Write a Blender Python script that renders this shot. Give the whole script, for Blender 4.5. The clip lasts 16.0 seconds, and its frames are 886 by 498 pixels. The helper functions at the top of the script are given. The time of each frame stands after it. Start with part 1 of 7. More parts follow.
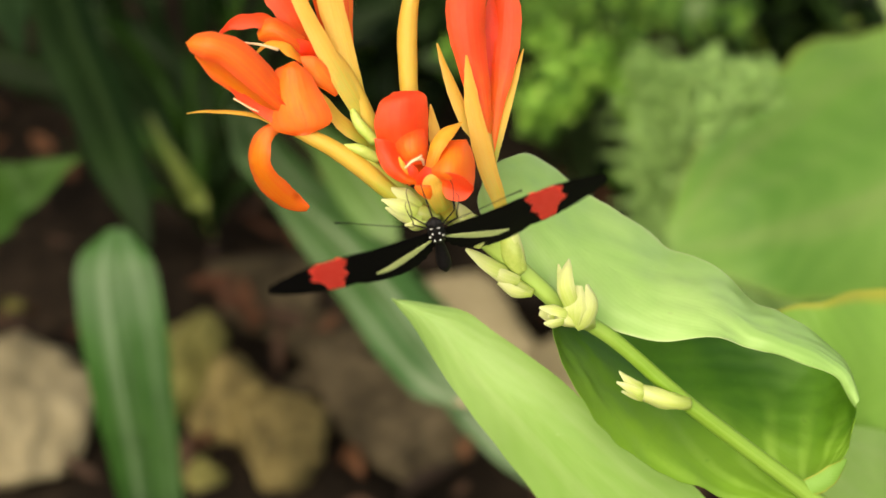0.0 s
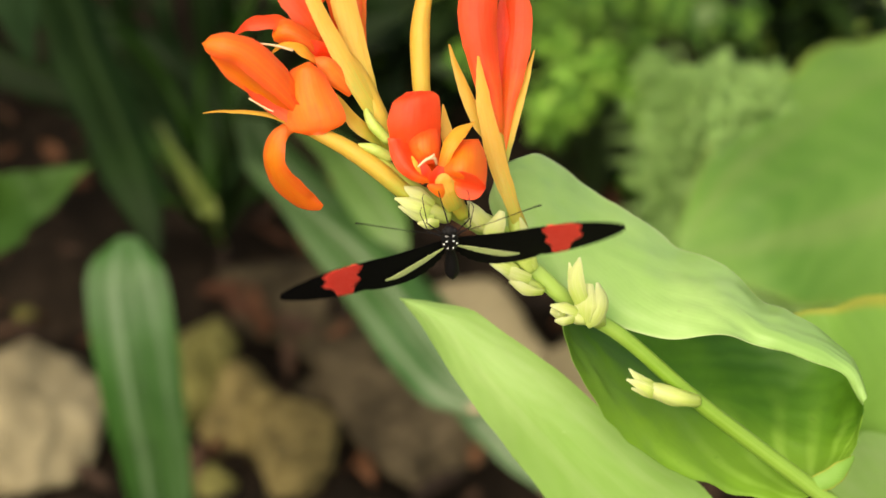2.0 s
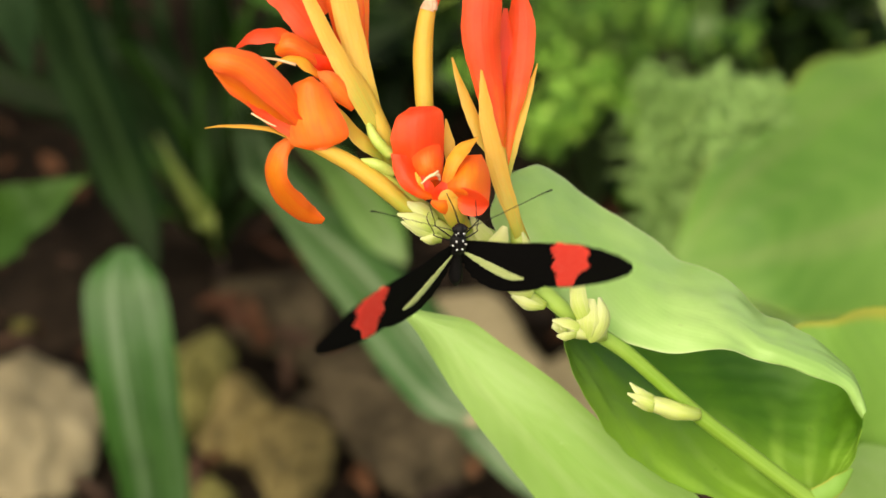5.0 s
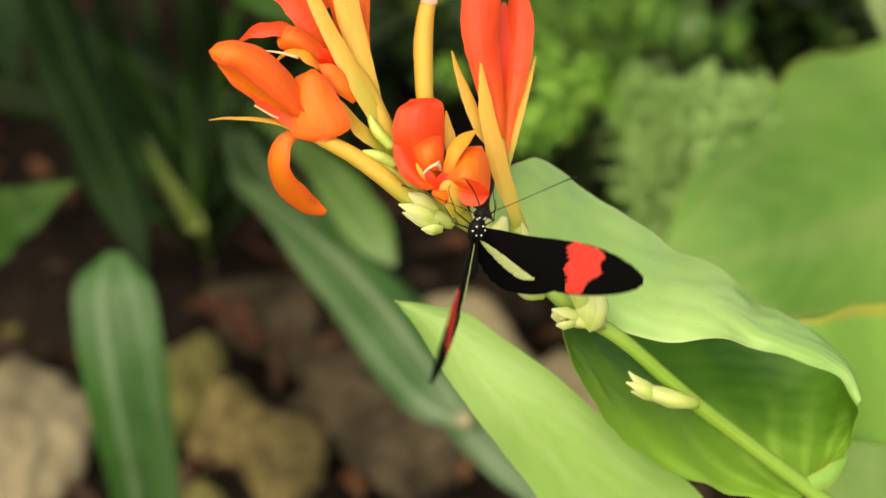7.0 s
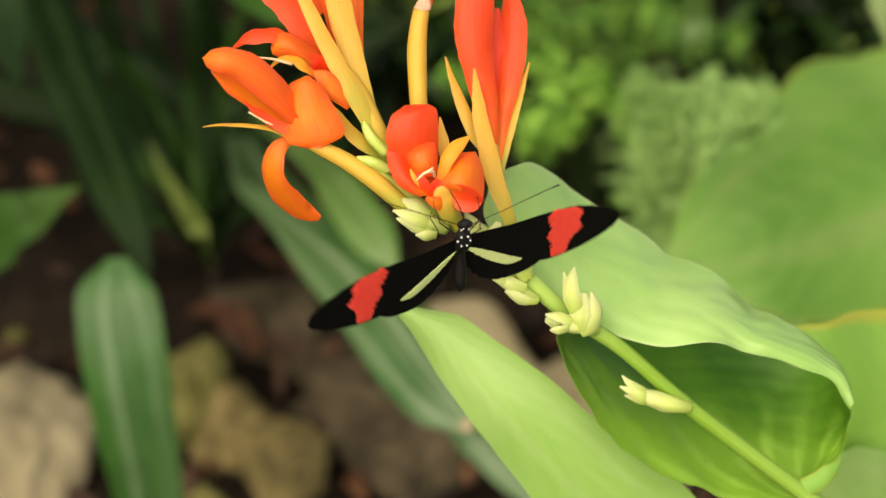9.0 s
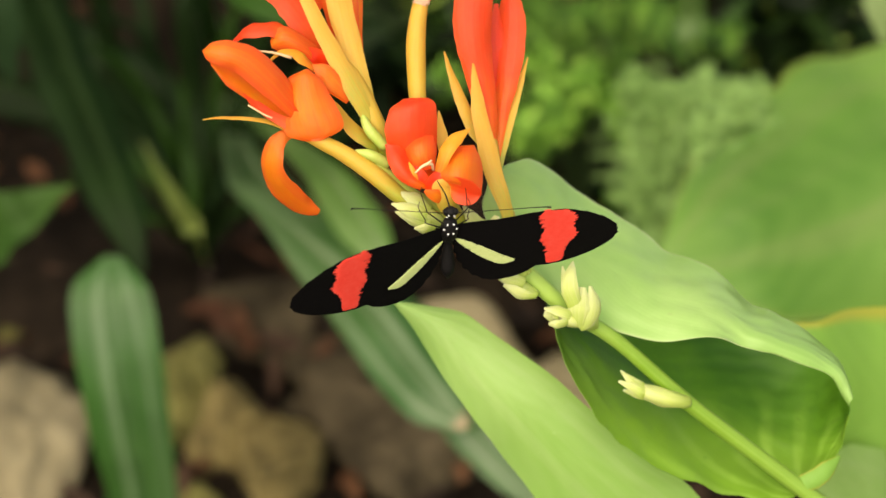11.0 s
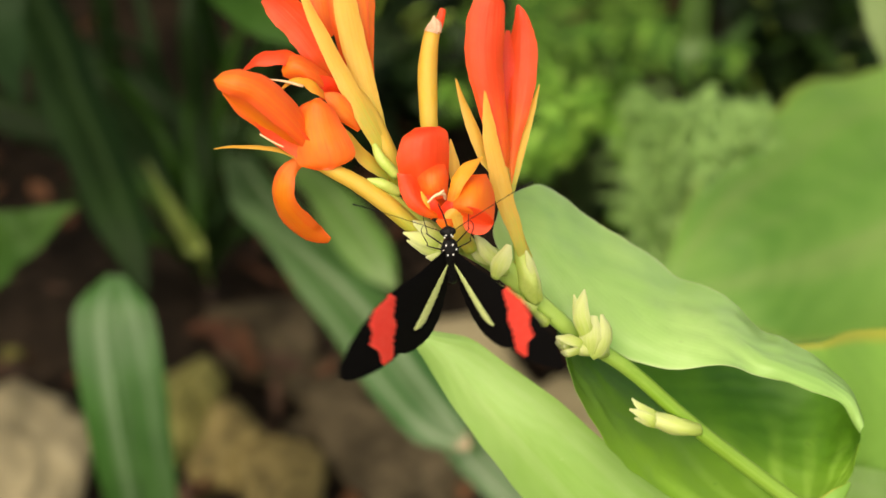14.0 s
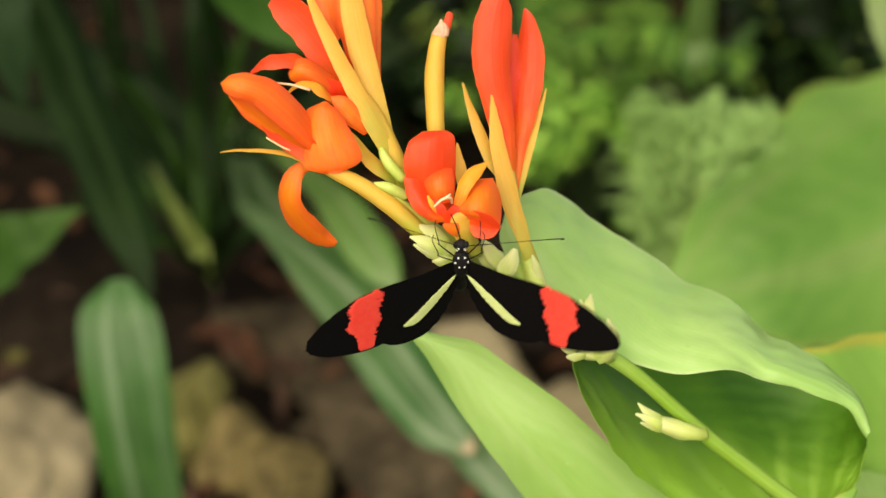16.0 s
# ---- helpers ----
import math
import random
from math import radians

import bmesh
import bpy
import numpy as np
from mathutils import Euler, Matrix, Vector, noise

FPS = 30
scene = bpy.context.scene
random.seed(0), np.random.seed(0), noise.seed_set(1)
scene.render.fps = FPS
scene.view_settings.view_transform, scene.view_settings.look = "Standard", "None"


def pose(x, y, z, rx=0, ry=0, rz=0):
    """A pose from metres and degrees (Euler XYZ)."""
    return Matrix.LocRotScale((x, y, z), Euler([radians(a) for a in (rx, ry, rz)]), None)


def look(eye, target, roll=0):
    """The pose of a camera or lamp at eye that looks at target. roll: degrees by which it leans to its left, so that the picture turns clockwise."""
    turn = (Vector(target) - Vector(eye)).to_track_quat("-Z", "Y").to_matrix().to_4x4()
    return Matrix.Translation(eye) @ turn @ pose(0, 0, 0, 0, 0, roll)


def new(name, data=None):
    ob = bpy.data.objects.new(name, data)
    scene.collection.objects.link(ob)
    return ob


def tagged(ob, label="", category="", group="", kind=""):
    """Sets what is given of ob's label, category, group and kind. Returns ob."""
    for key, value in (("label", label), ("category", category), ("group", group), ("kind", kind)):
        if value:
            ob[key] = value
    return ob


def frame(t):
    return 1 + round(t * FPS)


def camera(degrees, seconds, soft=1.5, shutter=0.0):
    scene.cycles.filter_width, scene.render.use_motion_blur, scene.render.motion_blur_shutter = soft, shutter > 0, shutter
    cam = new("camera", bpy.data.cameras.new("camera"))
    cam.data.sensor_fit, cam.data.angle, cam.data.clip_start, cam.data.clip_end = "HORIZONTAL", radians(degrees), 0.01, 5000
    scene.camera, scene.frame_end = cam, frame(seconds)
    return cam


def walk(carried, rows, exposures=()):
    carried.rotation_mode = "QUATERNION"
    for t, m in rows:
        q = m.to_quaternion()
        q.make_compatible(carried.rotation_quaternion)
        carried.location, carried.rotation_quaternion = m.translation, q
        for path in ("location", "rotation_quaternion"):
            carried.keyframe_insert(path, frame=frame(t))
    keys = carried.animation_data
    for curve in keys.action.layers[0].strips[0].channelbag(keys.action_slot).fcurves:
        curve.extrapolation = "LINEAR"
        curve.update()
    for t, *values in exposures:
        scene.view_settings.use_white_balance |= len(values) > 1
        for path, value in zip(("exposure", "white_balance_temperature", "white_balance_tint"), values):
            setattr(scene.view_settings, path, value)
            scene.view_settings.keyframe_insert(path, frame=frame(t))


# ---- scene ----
# camera: held by hand, it only turns a little; a macro lens with a shallow focus
cam = camera(30, 16.0, shutter=0.4)
cam.data.dof.use_dof = True
cam.data.dof.focus_distance = 0.383
cam.data.dof.aperture_fstop = 11.0
walk(cam, [
    (0, pose(0.00000, -0.32050, 0.92500, 53.30, -0.36, 0.18)),
    (0.5, pose(0.00000, -0.32050, 0.92500, 53.31, -0.36, 0.24)),
    (1, pose(0.00000, -0.32050, 0.92500, 53.39, -0.33, 0.32)),
    (1.5, pose(0.00000, -0.32050, 0.92500, 53.49, -0.09, 0.22)),
    (2, pose(0.00000, -0.32050, 0.92500, 53.53, 0.01, 0.34)),
    (2.5, pose(0.00000, -0.32050, 0.92500, 53.64, -0.03, 0.45)),
    (3, pose(0.00000, -0.32050, 0.92500, 53.72, 0.01, 0.31)),
    (3.5, pose(0.00000, -0.32050, 0.92500, 53.72, -0.02, 0.41)),
    (6, pose(0.00000, -0.32050, 0.92500, 54.08, 0.05, 0.03)),
    (6.5, pose(0.00000, -0.32050, 0.92500, 53.93, 0.26, -0.20)),
    (7, pose(0.00000, -0.32050, 0.92500, 53.99, 0.11, -0.27)),
    (7.5, pose(0.00000, -0.32050, 0.92500, 54.15, 0.21, -0.39)),
    (8, pose(0.00000, -0.32050, 0.92500, 54.19, 0.09, -0.51)),
    (8.5, pose(0.00000, -0.32050, 0.92500, 54.16, -0.09, -0.15)),
    (9, pose(0.00000, -0.32050, 0.92500, 54.17, 0.17, -0.19)),
    (11.5, pose(0.00000, -0.32050, 0.92500, 54.05, 0.09, -0.44)),
    (12, pose(0.00000, -0.32050, 0.92500, 53.74, 0.43, -0.73)),
    (12.5, pose(0.00000, -0.32050, 0.92500, 54.05, 0.29, -0.46)),
    (13, pose(0.00000, -0.32050, 0.92500, 54.35, 0.00, -0.67)),
    (13.5, pose(0.00000, -0.32050, 0.92500, 54.64, 0.02, -0.32)),
    (14, pose(0.00000, -0.32050, 0.92500, 54.82, 0.01, -0.19)),
    (14.5, pose(0.00000, -0.32050, 0.92500, 54.93, -0.00, 0.00)),
    (15, pose(0.00000, -0.32050, 0.92500, 54.91, -0.01, 0.07)),
    (15.5, pose(0.00000, -0.32050, 0.92500, 54.77, 0.09, -0.00)),
    (16, pose(0.00000, -0.32050, 0.92500, 54.94, 0.06, -0.01)),
], exposures=[(0.0, 1.42, 8300, 12), (4.0, 1.42, 8300, 12), (6.5, 1.37, 8300, 12), (16.0, 1.37, 8300, 12)])

# ---- light: bright overcast sky over a greenhouse bed ----
world = bpy.data.worlds.new("sky")
scene.world = world
world.use_nodes = True
sky = world.node_tree.nodes.new("ShaderNodeTexSky")
sky.sky_type = "NISHITA"
sky.sun_disc = False
sky.sun_elevation = radians(48)
sky.sun_rotation = radians(200)
back = world.node_tree.nodes["Background"]
back.inputs["Strength"].default_value = 0.065
world.node_tree.links.new(sky.outputs["Color"], back.inputs["Color"])
sun = new("sun", bpy.data.lights.new("sun", "SUN"))
sun.data.energy = 1.9
sun.data.angle = radians(80)
sun.data.color = (1.0, 0.95, 0.86)
sun.matrix_world = look((-0.8, -2.1, 2.5), (0, 0, 0))

# ---- materials ----
def start(name, rough=0.5):
    m = bpy.data.materials.new(name)
    m.use_nodes = True
    t = m.node_tree
    b = t.nodes["Principled BSDF"]
    b.inputs["Roughness"].default_value = rough
    return m, t, b


def put(t, socket, value):
    if isinstance(value, bpy.types.NodeSocket):
        t.links.new(value, socket)
    else:
        socket.default_value = value


def noise_at(t, vector, scale, detail=3.0, rough=0.55):
    n = t.nodes.new("ShaderNodeTexNoise")
    put(t, n.inputs["Vector"], vector)
    n.inputs["Scale"].default_value = scale
    n.inputs["Detail"].default_value = detail
    n.inputs["Roughness"].default_value = rough
    return n.outputs["Fac"]


def ramp(t, value, stops):
    r = t.nodes.new("ShaderNodeValToRGB")
    put(t, r.inputs["Fac"], value)
    e = r.color_ramp.elements
    while len(e) < len(stops):
        e.new(0.5)
    for slot, (at, c) in zip(e, stops):
        slot.position = at
        slot.color = (c[0], c[1], c[2], 1) if not isinstance(c, float) else (c, c, c, 1)
    return r.outputs["Color"]


def blend(t, fac, a, b, how="MIX"):
    n = t.nodes.new("ShaderNodeMix")
    n.data_type = "RGBA"
    n.blend_type = how
    put(t, n.inputs["Factor"], fac)
    for key, v in ((6, a), (7, b)):
        put(t, n.inputs[key], v if isinstance(v, bpy.types.NodeSocket) else (v[0], v[1], v[2], 1))
    return n.outputs[2]


def calc(t, how, a, b=0.0):
    n = t.nodes.new("ShaderNodeMath")
    n.operation = how
    put(t, n.inputs[0], a)
    put(t, n.inputs[1], b)
    return n.outputs[0]


def coords(t, which):
    return t.nodes.new("ShaderNodeTexCoord").outputs[which]


def stretch(t, vector, sx, sy, sz=1.0):
    n = t.nodes.new("ShaderNodeMapping")
    put(t, n.inputs["Vector"], vector)
    n.inputs["Scale"].default_value = (sx, sy, sz)
    return n.outputs["Vector"]


def bump(t, b, height, strength, distance):
    n = t.nodes.new("ShaderNodeBump")
    n.inputs["Strength"].default_value = strength
    n.inputs["Distance"].default_value = distance
    put(t, n.inputs["Height"], height)
    t.links.new(n.outputs["Normal"], b.inputs["Normal"])
    return n.outputs["Normal"]


def see_through(t, b, colour, share, normal=None):
    """Light that comes through a thin leaf or petal."""
    tr = t.nodes.new("ShaderNodeBsdfTranslucent")
    put(t, tr.inputs["Color"], colour)
    if normal is not None:
        t.links.new(normal, tr.inputs["Normal"])
    mix = t.nodes.new("ShaderNodeMixShader")
    mix.inputs["Fac"].default_value = share
    t.links.new(b.outputs["BSDF"], mix.inputs[1])
    t.links.new(tr.outputs["BSDF"], mix.inputs[2])
    t.links.new(mix.outputs["Shader"], t.nodes["Material Output"].inputs["Surface"])


def leaf_material(name, dark, light, rib, veins=26.0, slant=9.0, through_share=0.3, rough=0.42, vein_gain=0.5, size=14.0, streaks=0.0, pale=(0.3, 0.38, 0.26), rim=None, gloss=0.35, rim_at=0.42, fan=None, lit_edge=None, tip=None):
    m, t, b = start(name, rough)
    uv = coords(t, "UV")
    ob = coords(t, "Object")
    sep = t.nodes.new("ShaderNodeSeparateXYZ")
    t.links.new(uv, sep.inputs["Vector"])
    off = calc(t, "ABSOLUTE", calc(t, "SUBTRACT", sep.outputs["X"], 0.5))
    big = noise_at(t, ob, size, 3)
    fine = noise_at(t, ob, size * 14, 4)
    wob = calc(t, "MULTIPLY", noise_at(t, ob, size * 3, 2), 1.6)
    line = calc(t, "SUBTRACT", calc(t, "MULTIPLY", sep.outputs["Y"], veins), calc(t, "MULTIPLY", off, slant))
    wave = calc(t, "SINE", calc(t, "MULTIPLY", calc(t, "ADD", line, wob), 6.283))
    wave01 = calc(t, "ADD", calc(t, "MULTIPLY", wave, 0.5), 0.5)
    fine_line = calc(t, "ADD", calc(t, "MULTIPLY", calc(t, "SINE", calc(t, "MULTIPLY", line, 31.0)), 0.5), 0.5)
    base = blend(t, ramp(t, big, [(0.35, 0.0), (0.68, 1.0)]), dark, light)
    base = blend(t, calc(t, "MULTIPLY", wave01, vein_gain * 0.35), base, light)
    base = blend(t, calc(t, "MULTIPLY", fine_line, vein_gain * 0.07), base, dark)
    base = blend(t, ramp(t, fine, [(0.45, 0.0), (0.8, 0.35)]), base, dark)
    if rib:
        base = blend(t, ramp(t, off, [(0.0, 1.0), (0.018, 0.75), (0.04, 0.0)]), base, rib)
    if rim:
        base = blend(t, ramp(t, off, [(rim_at - 0.02, 0.0), (min(rim_at + 0.04, 0.499), 0.85)]), base, rim)
    # paler towards one edge: the light on the open side, put into the colour
    if lit_edge:
        base = blend(t, calc(t, "MULTIPLY", ramp(t, calc(t, "ADD", sep.outputs["X"], calc(t, "MULTIPLY", big, 0.3)), [(0.62, 0.0), (1.15, 1.0)]), 0.8), base, lit_edge)
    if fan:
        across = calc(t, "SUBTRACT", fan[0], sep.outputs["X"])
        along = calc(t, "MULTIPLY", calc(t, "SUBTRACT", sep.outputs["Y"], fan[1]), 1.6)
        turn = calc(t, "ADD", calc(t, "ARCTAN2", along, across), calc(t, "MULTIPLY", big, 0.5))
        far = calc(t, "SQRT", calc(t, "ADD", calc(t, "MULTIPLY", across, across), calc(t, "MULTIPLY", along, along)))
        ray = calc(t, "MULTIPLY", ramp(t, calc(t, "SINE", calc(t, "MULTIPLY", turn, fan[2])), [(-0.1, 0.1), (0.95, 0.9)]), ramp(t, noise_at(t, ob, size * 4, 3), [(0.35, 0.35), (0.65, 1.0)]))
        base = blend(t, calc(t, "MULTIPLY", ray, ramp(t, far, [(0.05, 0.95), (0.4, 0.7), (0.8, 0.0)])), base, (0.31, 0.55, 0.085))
    if tip:
        base = blend(t, ramp(t, sep.outputs["Y"], [(0.945, 0.0), (0.975, 1.0)]), base, tip)
    # pale lengthwise streaks: natural striping, and on glossy leaves a painted sheen
    if streaks:
        run = noise_at(t, stretch(t, uv, 4.5, 0.4), 1.0, 3, 0.6)
        base = blend(t, calc(t, "MULTIPLY", ramp(t, run, [(0.46, 0.0), (0.62, 1.0)]), streaks), base, pale)
    speck = noise_at(t, ob, size * 22, 2)
    base = blend(t, ramp(t, speck, [(0.70, 0.0), (0.76, 0.4)]), base, light)
    base = blend(t, ramp(t, noise_at(t, ob, size * 9, 2), [(0.75, 0.0), (0.80, 0.35)]), base, (dark[0] * 0.9, dark[1] * 0.6, dark[2]))
    put(t, b.inputs["Base Color"], base)
    b.inputs["Specular IOR Level"].default_value = gloss
    put(t, b.inputs["Roughness"], calc(t, "ADD", calc(t, "MULTIPLY", fine, 0.2), rough - 0.1))
    h = calc(t, "ADD", calc(t, "MULTIPLY", wave01, 0.5), calc(t, "MULTIPLY", fine_line, 0.04))
    nor = bump(t, b, calc(t, "ADD", h, calc(t, "MULTIPLY", fine, 0.3)), 0.3 * vein_gain, 0.0012)
    bright = blend(t, 0.35, base, (0.45, 0.62, 0.06))
    see_through(t, b, bright, through_share, nor)
    return m


def petal_material(name, foot, middle, tip, edge, share=0.3, spread=(1.0, 0.6, 0.3)):
    """Colours from foot to tip along the petal, a paler rim, and fine streaks."""
    m, t, b = start(name, 0.38)
    uv = coords(t, "UV")
    sep = t.nodes.new("ShaderNodeSeparateXYZ")
    t.links.new(uv, sep.inputs["Vector"])
    off = calc(t, "ABSOLUTE", calc(t, "SUBTRACT", sep.outputs["X"], 0.5))
    streak = noise_at(t, stretch(t, uv, 11, 0.9), 1.0, 3, 0.5)
    patch = noise_at(t, coords(t, "Object"), 110, 3)
    along = calc(t, "ADD", sep.outputs["Y"], calc(t, "MULTIPLY", calc(t, "SUBTRACT", patch, 0.5), 0.45))
    base = ramp(t, along, [(0.0, foot), (0.4, middle), (1.0, tip)])
    base = blend(t, calc(t, "MULTIPLY", ramp(t, off, [(0.16, 0.0), (0.5, 0.8)]), ramp(t, along, [(0.08, 0.0), (0.35, 1.0)])), base, edge)
    base = blend(t, ramp(t, streak, [(0.44, 0.0), (0.72, 0.45)]), base, tip)
    base = blend(t, ramp(t, noise_at(t, stretch(t, uv, 9, 2.2), 1.0, 2, 0.5), [(0.52, 0.0), (0.75, 0.45)]), base, edge)
    put(t, b.inputs["Base Color"], base)
    b.inputs["Specular IOR Level"].default_value = 0.4
    b.inputs["Subsurface Weight"].default_value = 0.4
    b.inputs["Subsurface Radius"].default_value = spread
    b.inputs["Subsurface Scale"].default_value = 0.002
    put(t, b.inputs["Roughness"], calc(t, "ADD", calc(t, "MULTIPLY", patch, 0.2), 0.4))
    nor = bump(t, b, calc(t, "ADD", streak, calc(t, "MULTIPLY", patch, 0.6)), 0.2, 0.0008)
    see_through(t, b, base, share, nor)
    return m


def grain_material(name, stops, scale, rough=0.7, relief=0.3, depth=0.002, fine=9.0, share=0.0, gloss=0.5):
    """A mottled surface in the colours of stops, at two scales."""
    m, t, b = start(name, rough)
    ob = coords(t, "Object")
    a = noise_at(t, ob, scale, 5, 0.6)
    c = noise_at(t, ob, scale * fine, 4, 0.6)
    v = calc(t, "ADD", calc(t, "MULTIPLY", a, 0.65), calc(t, "MULTIPLY", c, 0.35))
    b.inputs["Specular IOR Level"].default_value = gloss
    col = ramp(t, v, stops)
    put(t, b.inputs["Base Color"], col)
    put(t, b.inputs["Roughness"], calc(t, "ADD", calc(t, "MULTIPLY", c, 0.25), rough - 0.12))
    nor = bump(t, b, v, relief, depth)
    if share:
        see_through(t, b, col, share, nor)
    return m


def island_material(name, stops, rough=0.6, share=0.0, scale=60.0):
    """Loose pieces, each in a colour of its own."""
    m, t, b = start(name, rough)
    geo = t.nodes.new("ShaderNodeNewGeometry")
    n = noise_at(t, coords(t, "Object"), scale, 4)
    b.inputs["Specular IOR Level"].default_value = 0.15
    v = calc(t, "ADD", calc(t, "MULTIPLY", geo.outputs["Random Per Island"], 0.75), calc(t, "MULTIPLY", n, 0.25))
    col = ramp(t, v, stops)
    put(t, b.inputs["Base Color"], col)
    nor = bump(t, b, n, 0.3, 0.002)
    if share:
        see_through(t, b, col, share, nor)
    return m


LEAF_PALE = leaf_material("leaf_pale_green", (0.285, 0.52, 0.115), (0.42, 0.64, 0.215), None, 8, 6, 0.32, 0.40, 0.4, 13, 0.25, (0.50, 0.66, 0.29))
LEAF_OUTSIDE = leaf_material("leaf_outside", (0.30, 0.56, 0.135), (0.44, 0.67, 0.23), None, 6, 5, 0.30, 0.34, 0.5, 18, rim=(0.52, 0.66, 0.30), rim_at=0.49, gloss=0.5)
# its own deeper green, darkened further for the shade under the fold
LEAF_INSIDE = leaf_material("leaf_inside", (0.038, 0.145, 0.008), (0.105, 0.28, 0.020), None, 6, 8, 0.26, 0.45, 0.6, 24, fan=(1.0, 0.80, 19.0), lit_edge=(0.20, 0.40, 0.035))
LEAF_BIG = leaf_material("leaf_broad_green", (0.095, 0.25, 0.036), (0.195, 0.385, 0.075), None, 9, 6, 0.30, 0.45, 0.9, 9, 0.5, (0.25, 0.35, 0.11), rim=(0.26, 0.34, 0.07), rim_at=0.485)
# dim background greens: the shade of the bed is put into the leaf colour
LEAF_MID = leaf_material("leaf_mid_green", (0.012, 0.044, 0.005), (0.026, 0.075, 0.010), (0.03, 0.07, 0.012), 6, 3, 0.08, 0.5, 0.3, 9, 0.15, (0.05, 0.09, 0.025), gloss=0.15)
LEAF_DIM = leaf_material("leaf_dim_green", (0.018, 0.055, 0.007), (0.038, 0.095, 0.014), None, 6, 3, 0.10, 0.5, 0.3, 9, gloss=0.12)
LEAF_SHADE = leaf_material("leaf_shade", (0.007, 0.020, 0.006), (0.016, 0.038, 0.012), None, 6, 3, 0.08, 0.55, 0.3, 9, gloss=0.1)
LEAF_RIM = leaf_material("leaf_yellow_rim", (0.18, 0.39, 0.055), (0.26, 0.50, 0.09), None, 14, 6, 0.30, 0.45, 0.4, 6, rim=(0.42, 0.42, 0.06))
# strap leaf green taken down to near black to hold the shade
STRAP_SHADED = leaf_material("strap_leaf_shaded", (0.003, 0.011, 0.002), (0.007, 0.023, 0.0035), (0.016, 0.036, 0.008), 3, 0.5, 0.06, 0.55, 0.3, 9, 0.6, (0.03, 0.06, 0.018), gloss=0.12)
# grey-white streaks of the next three leaves are sky sheen kept as colour
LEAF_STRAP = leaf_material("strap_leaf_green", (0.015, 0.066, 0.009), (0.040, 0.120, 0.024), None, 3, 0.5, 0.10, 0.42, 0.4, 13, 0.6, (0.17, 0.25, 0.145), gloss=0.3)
LEAF_BLUE = leaf_material("leaf_blue_green", (0.024, 0.086, 0.016), (0.070, 0.150, 0.047), (0.10, 0.15, 0.07), 10, 4, 0.10, 0.38, 0.4, 8, 0.8, (0.22, 0.29, 0.17), tip=(0.34, 0.24, 0.14))
LEAF_MIST = leaf_material("leaf_dull_green", (0.06, 0.15, 0.024), (0.11, 0.21, 0.050), (0.09, 0.13, 0.055), 8, 3, 0.15, 0.45, 0.3, 8, 0.7, (0.18, 0.25, 0.115))
LEAF_GREY = leaf_material("leaf_grey_green", (0.11, 0.185, 0.05), (0.16, 0.245, 0.075), None, 8, 3, 0.2, 0.45, 0.3, 8)
LEAF_YELLOW = leaf_material("leaf_yellow_green", (0.14, 0.21, 0.04), (0.26, 0.33, 0.09), (0.30, 0.35, 0.13), 4, 1, 0.25, 0.45, 0.3, 9)
ORANGE = petal_material("petal_orange", (0.99, 0.125, 0.020), (0.99, 0.155, 0.020), (0.99, 0.245, 0.020), (0.99, 0.115, 0.034))
SCARLET = petal_material("petal_scarlet", (0.99, 0.23, 0.018), (0.99, 0.082, 0.017), (0.98, 0.066, 0.021), (0.99, 0.10, 0.028))
DEEP_RED = petal_material("petal_deep_red", (0.96, 0.10, 0.014), (0.95, 0.04, 0.010), (0.95, 0.06, 0.018), (0.96, 0.08, 0.02))
APRICOT = petal_material("petal_apricot", (0.99, 0.14, 0.018), (0.99, 0.265, 0.018), (0.99, 0.17, 0.018), (0.99, 0.12, 0.030))
HOOD = petal_material("petal_hood", (0.98, 0.10, 0.02), (0.99, 0.24, 0.03), (0.98, 0.10, 0.02), (0.98, 0.09, 0.02))
YOLK = petal_material("petal_yolk", (0.98, 0.16, 0.02), (0.96, 0.36, 0.03), (0.92, 0.48, 0.06), (0.96, 0.38, 0.035))
SEPAL = petal_material("sepal_yellow", (0.40, 0.53, 0.07), (0.80, 0.49, 0.075), (0.84, 0.41, 0.05), (0.86, 0.49, 0.085), spread=(1.0, 0.9, 0.6))
TUBE = petal_material("flower_tube", (0.36, 0.52, 0.07), (0.72, 0.52, 0.082), (0.80, 0.465, 0.075), (0.78, 0.51, 0.095), spread=(1.0, 0.9, 0.6))
BRACT = petal_material("bract_pale", (0.46, 0.63, 0.095), (0.65, 0.77, 0.22), (0.79, 0.83, 0.41), (0.75, 0.81, 0.36), 0.35, spread=(1.0, 1.0, 0.6))
WITHERED = grain_material("bud_withered", [(0.3, (0.62, 0.24, 0.13)), (0.5, (0.70, 0.42, 0.27)), (0.7, (0.78, 0.55, 0.38))], 500, 0.7, 0.3, 0.0004, 6, 0.2)
CREAM = grain_material("stamen_cream", [(0.3, (0.75, 0.46, 0.22)), (0.7, (0.82, 0.62, 0.38))], 300, 0.5, 0.1, 0.0003)
STEM = grain_material("stem_green", [(0.3, (0.22, 0.40, 0.05)), (0.55, (0.33, 0.52, 0.10)), (0.75, (0.44, 0.60, 0.17))], 45, 0.42, 0.15, 0.0008, 8, 0.12)


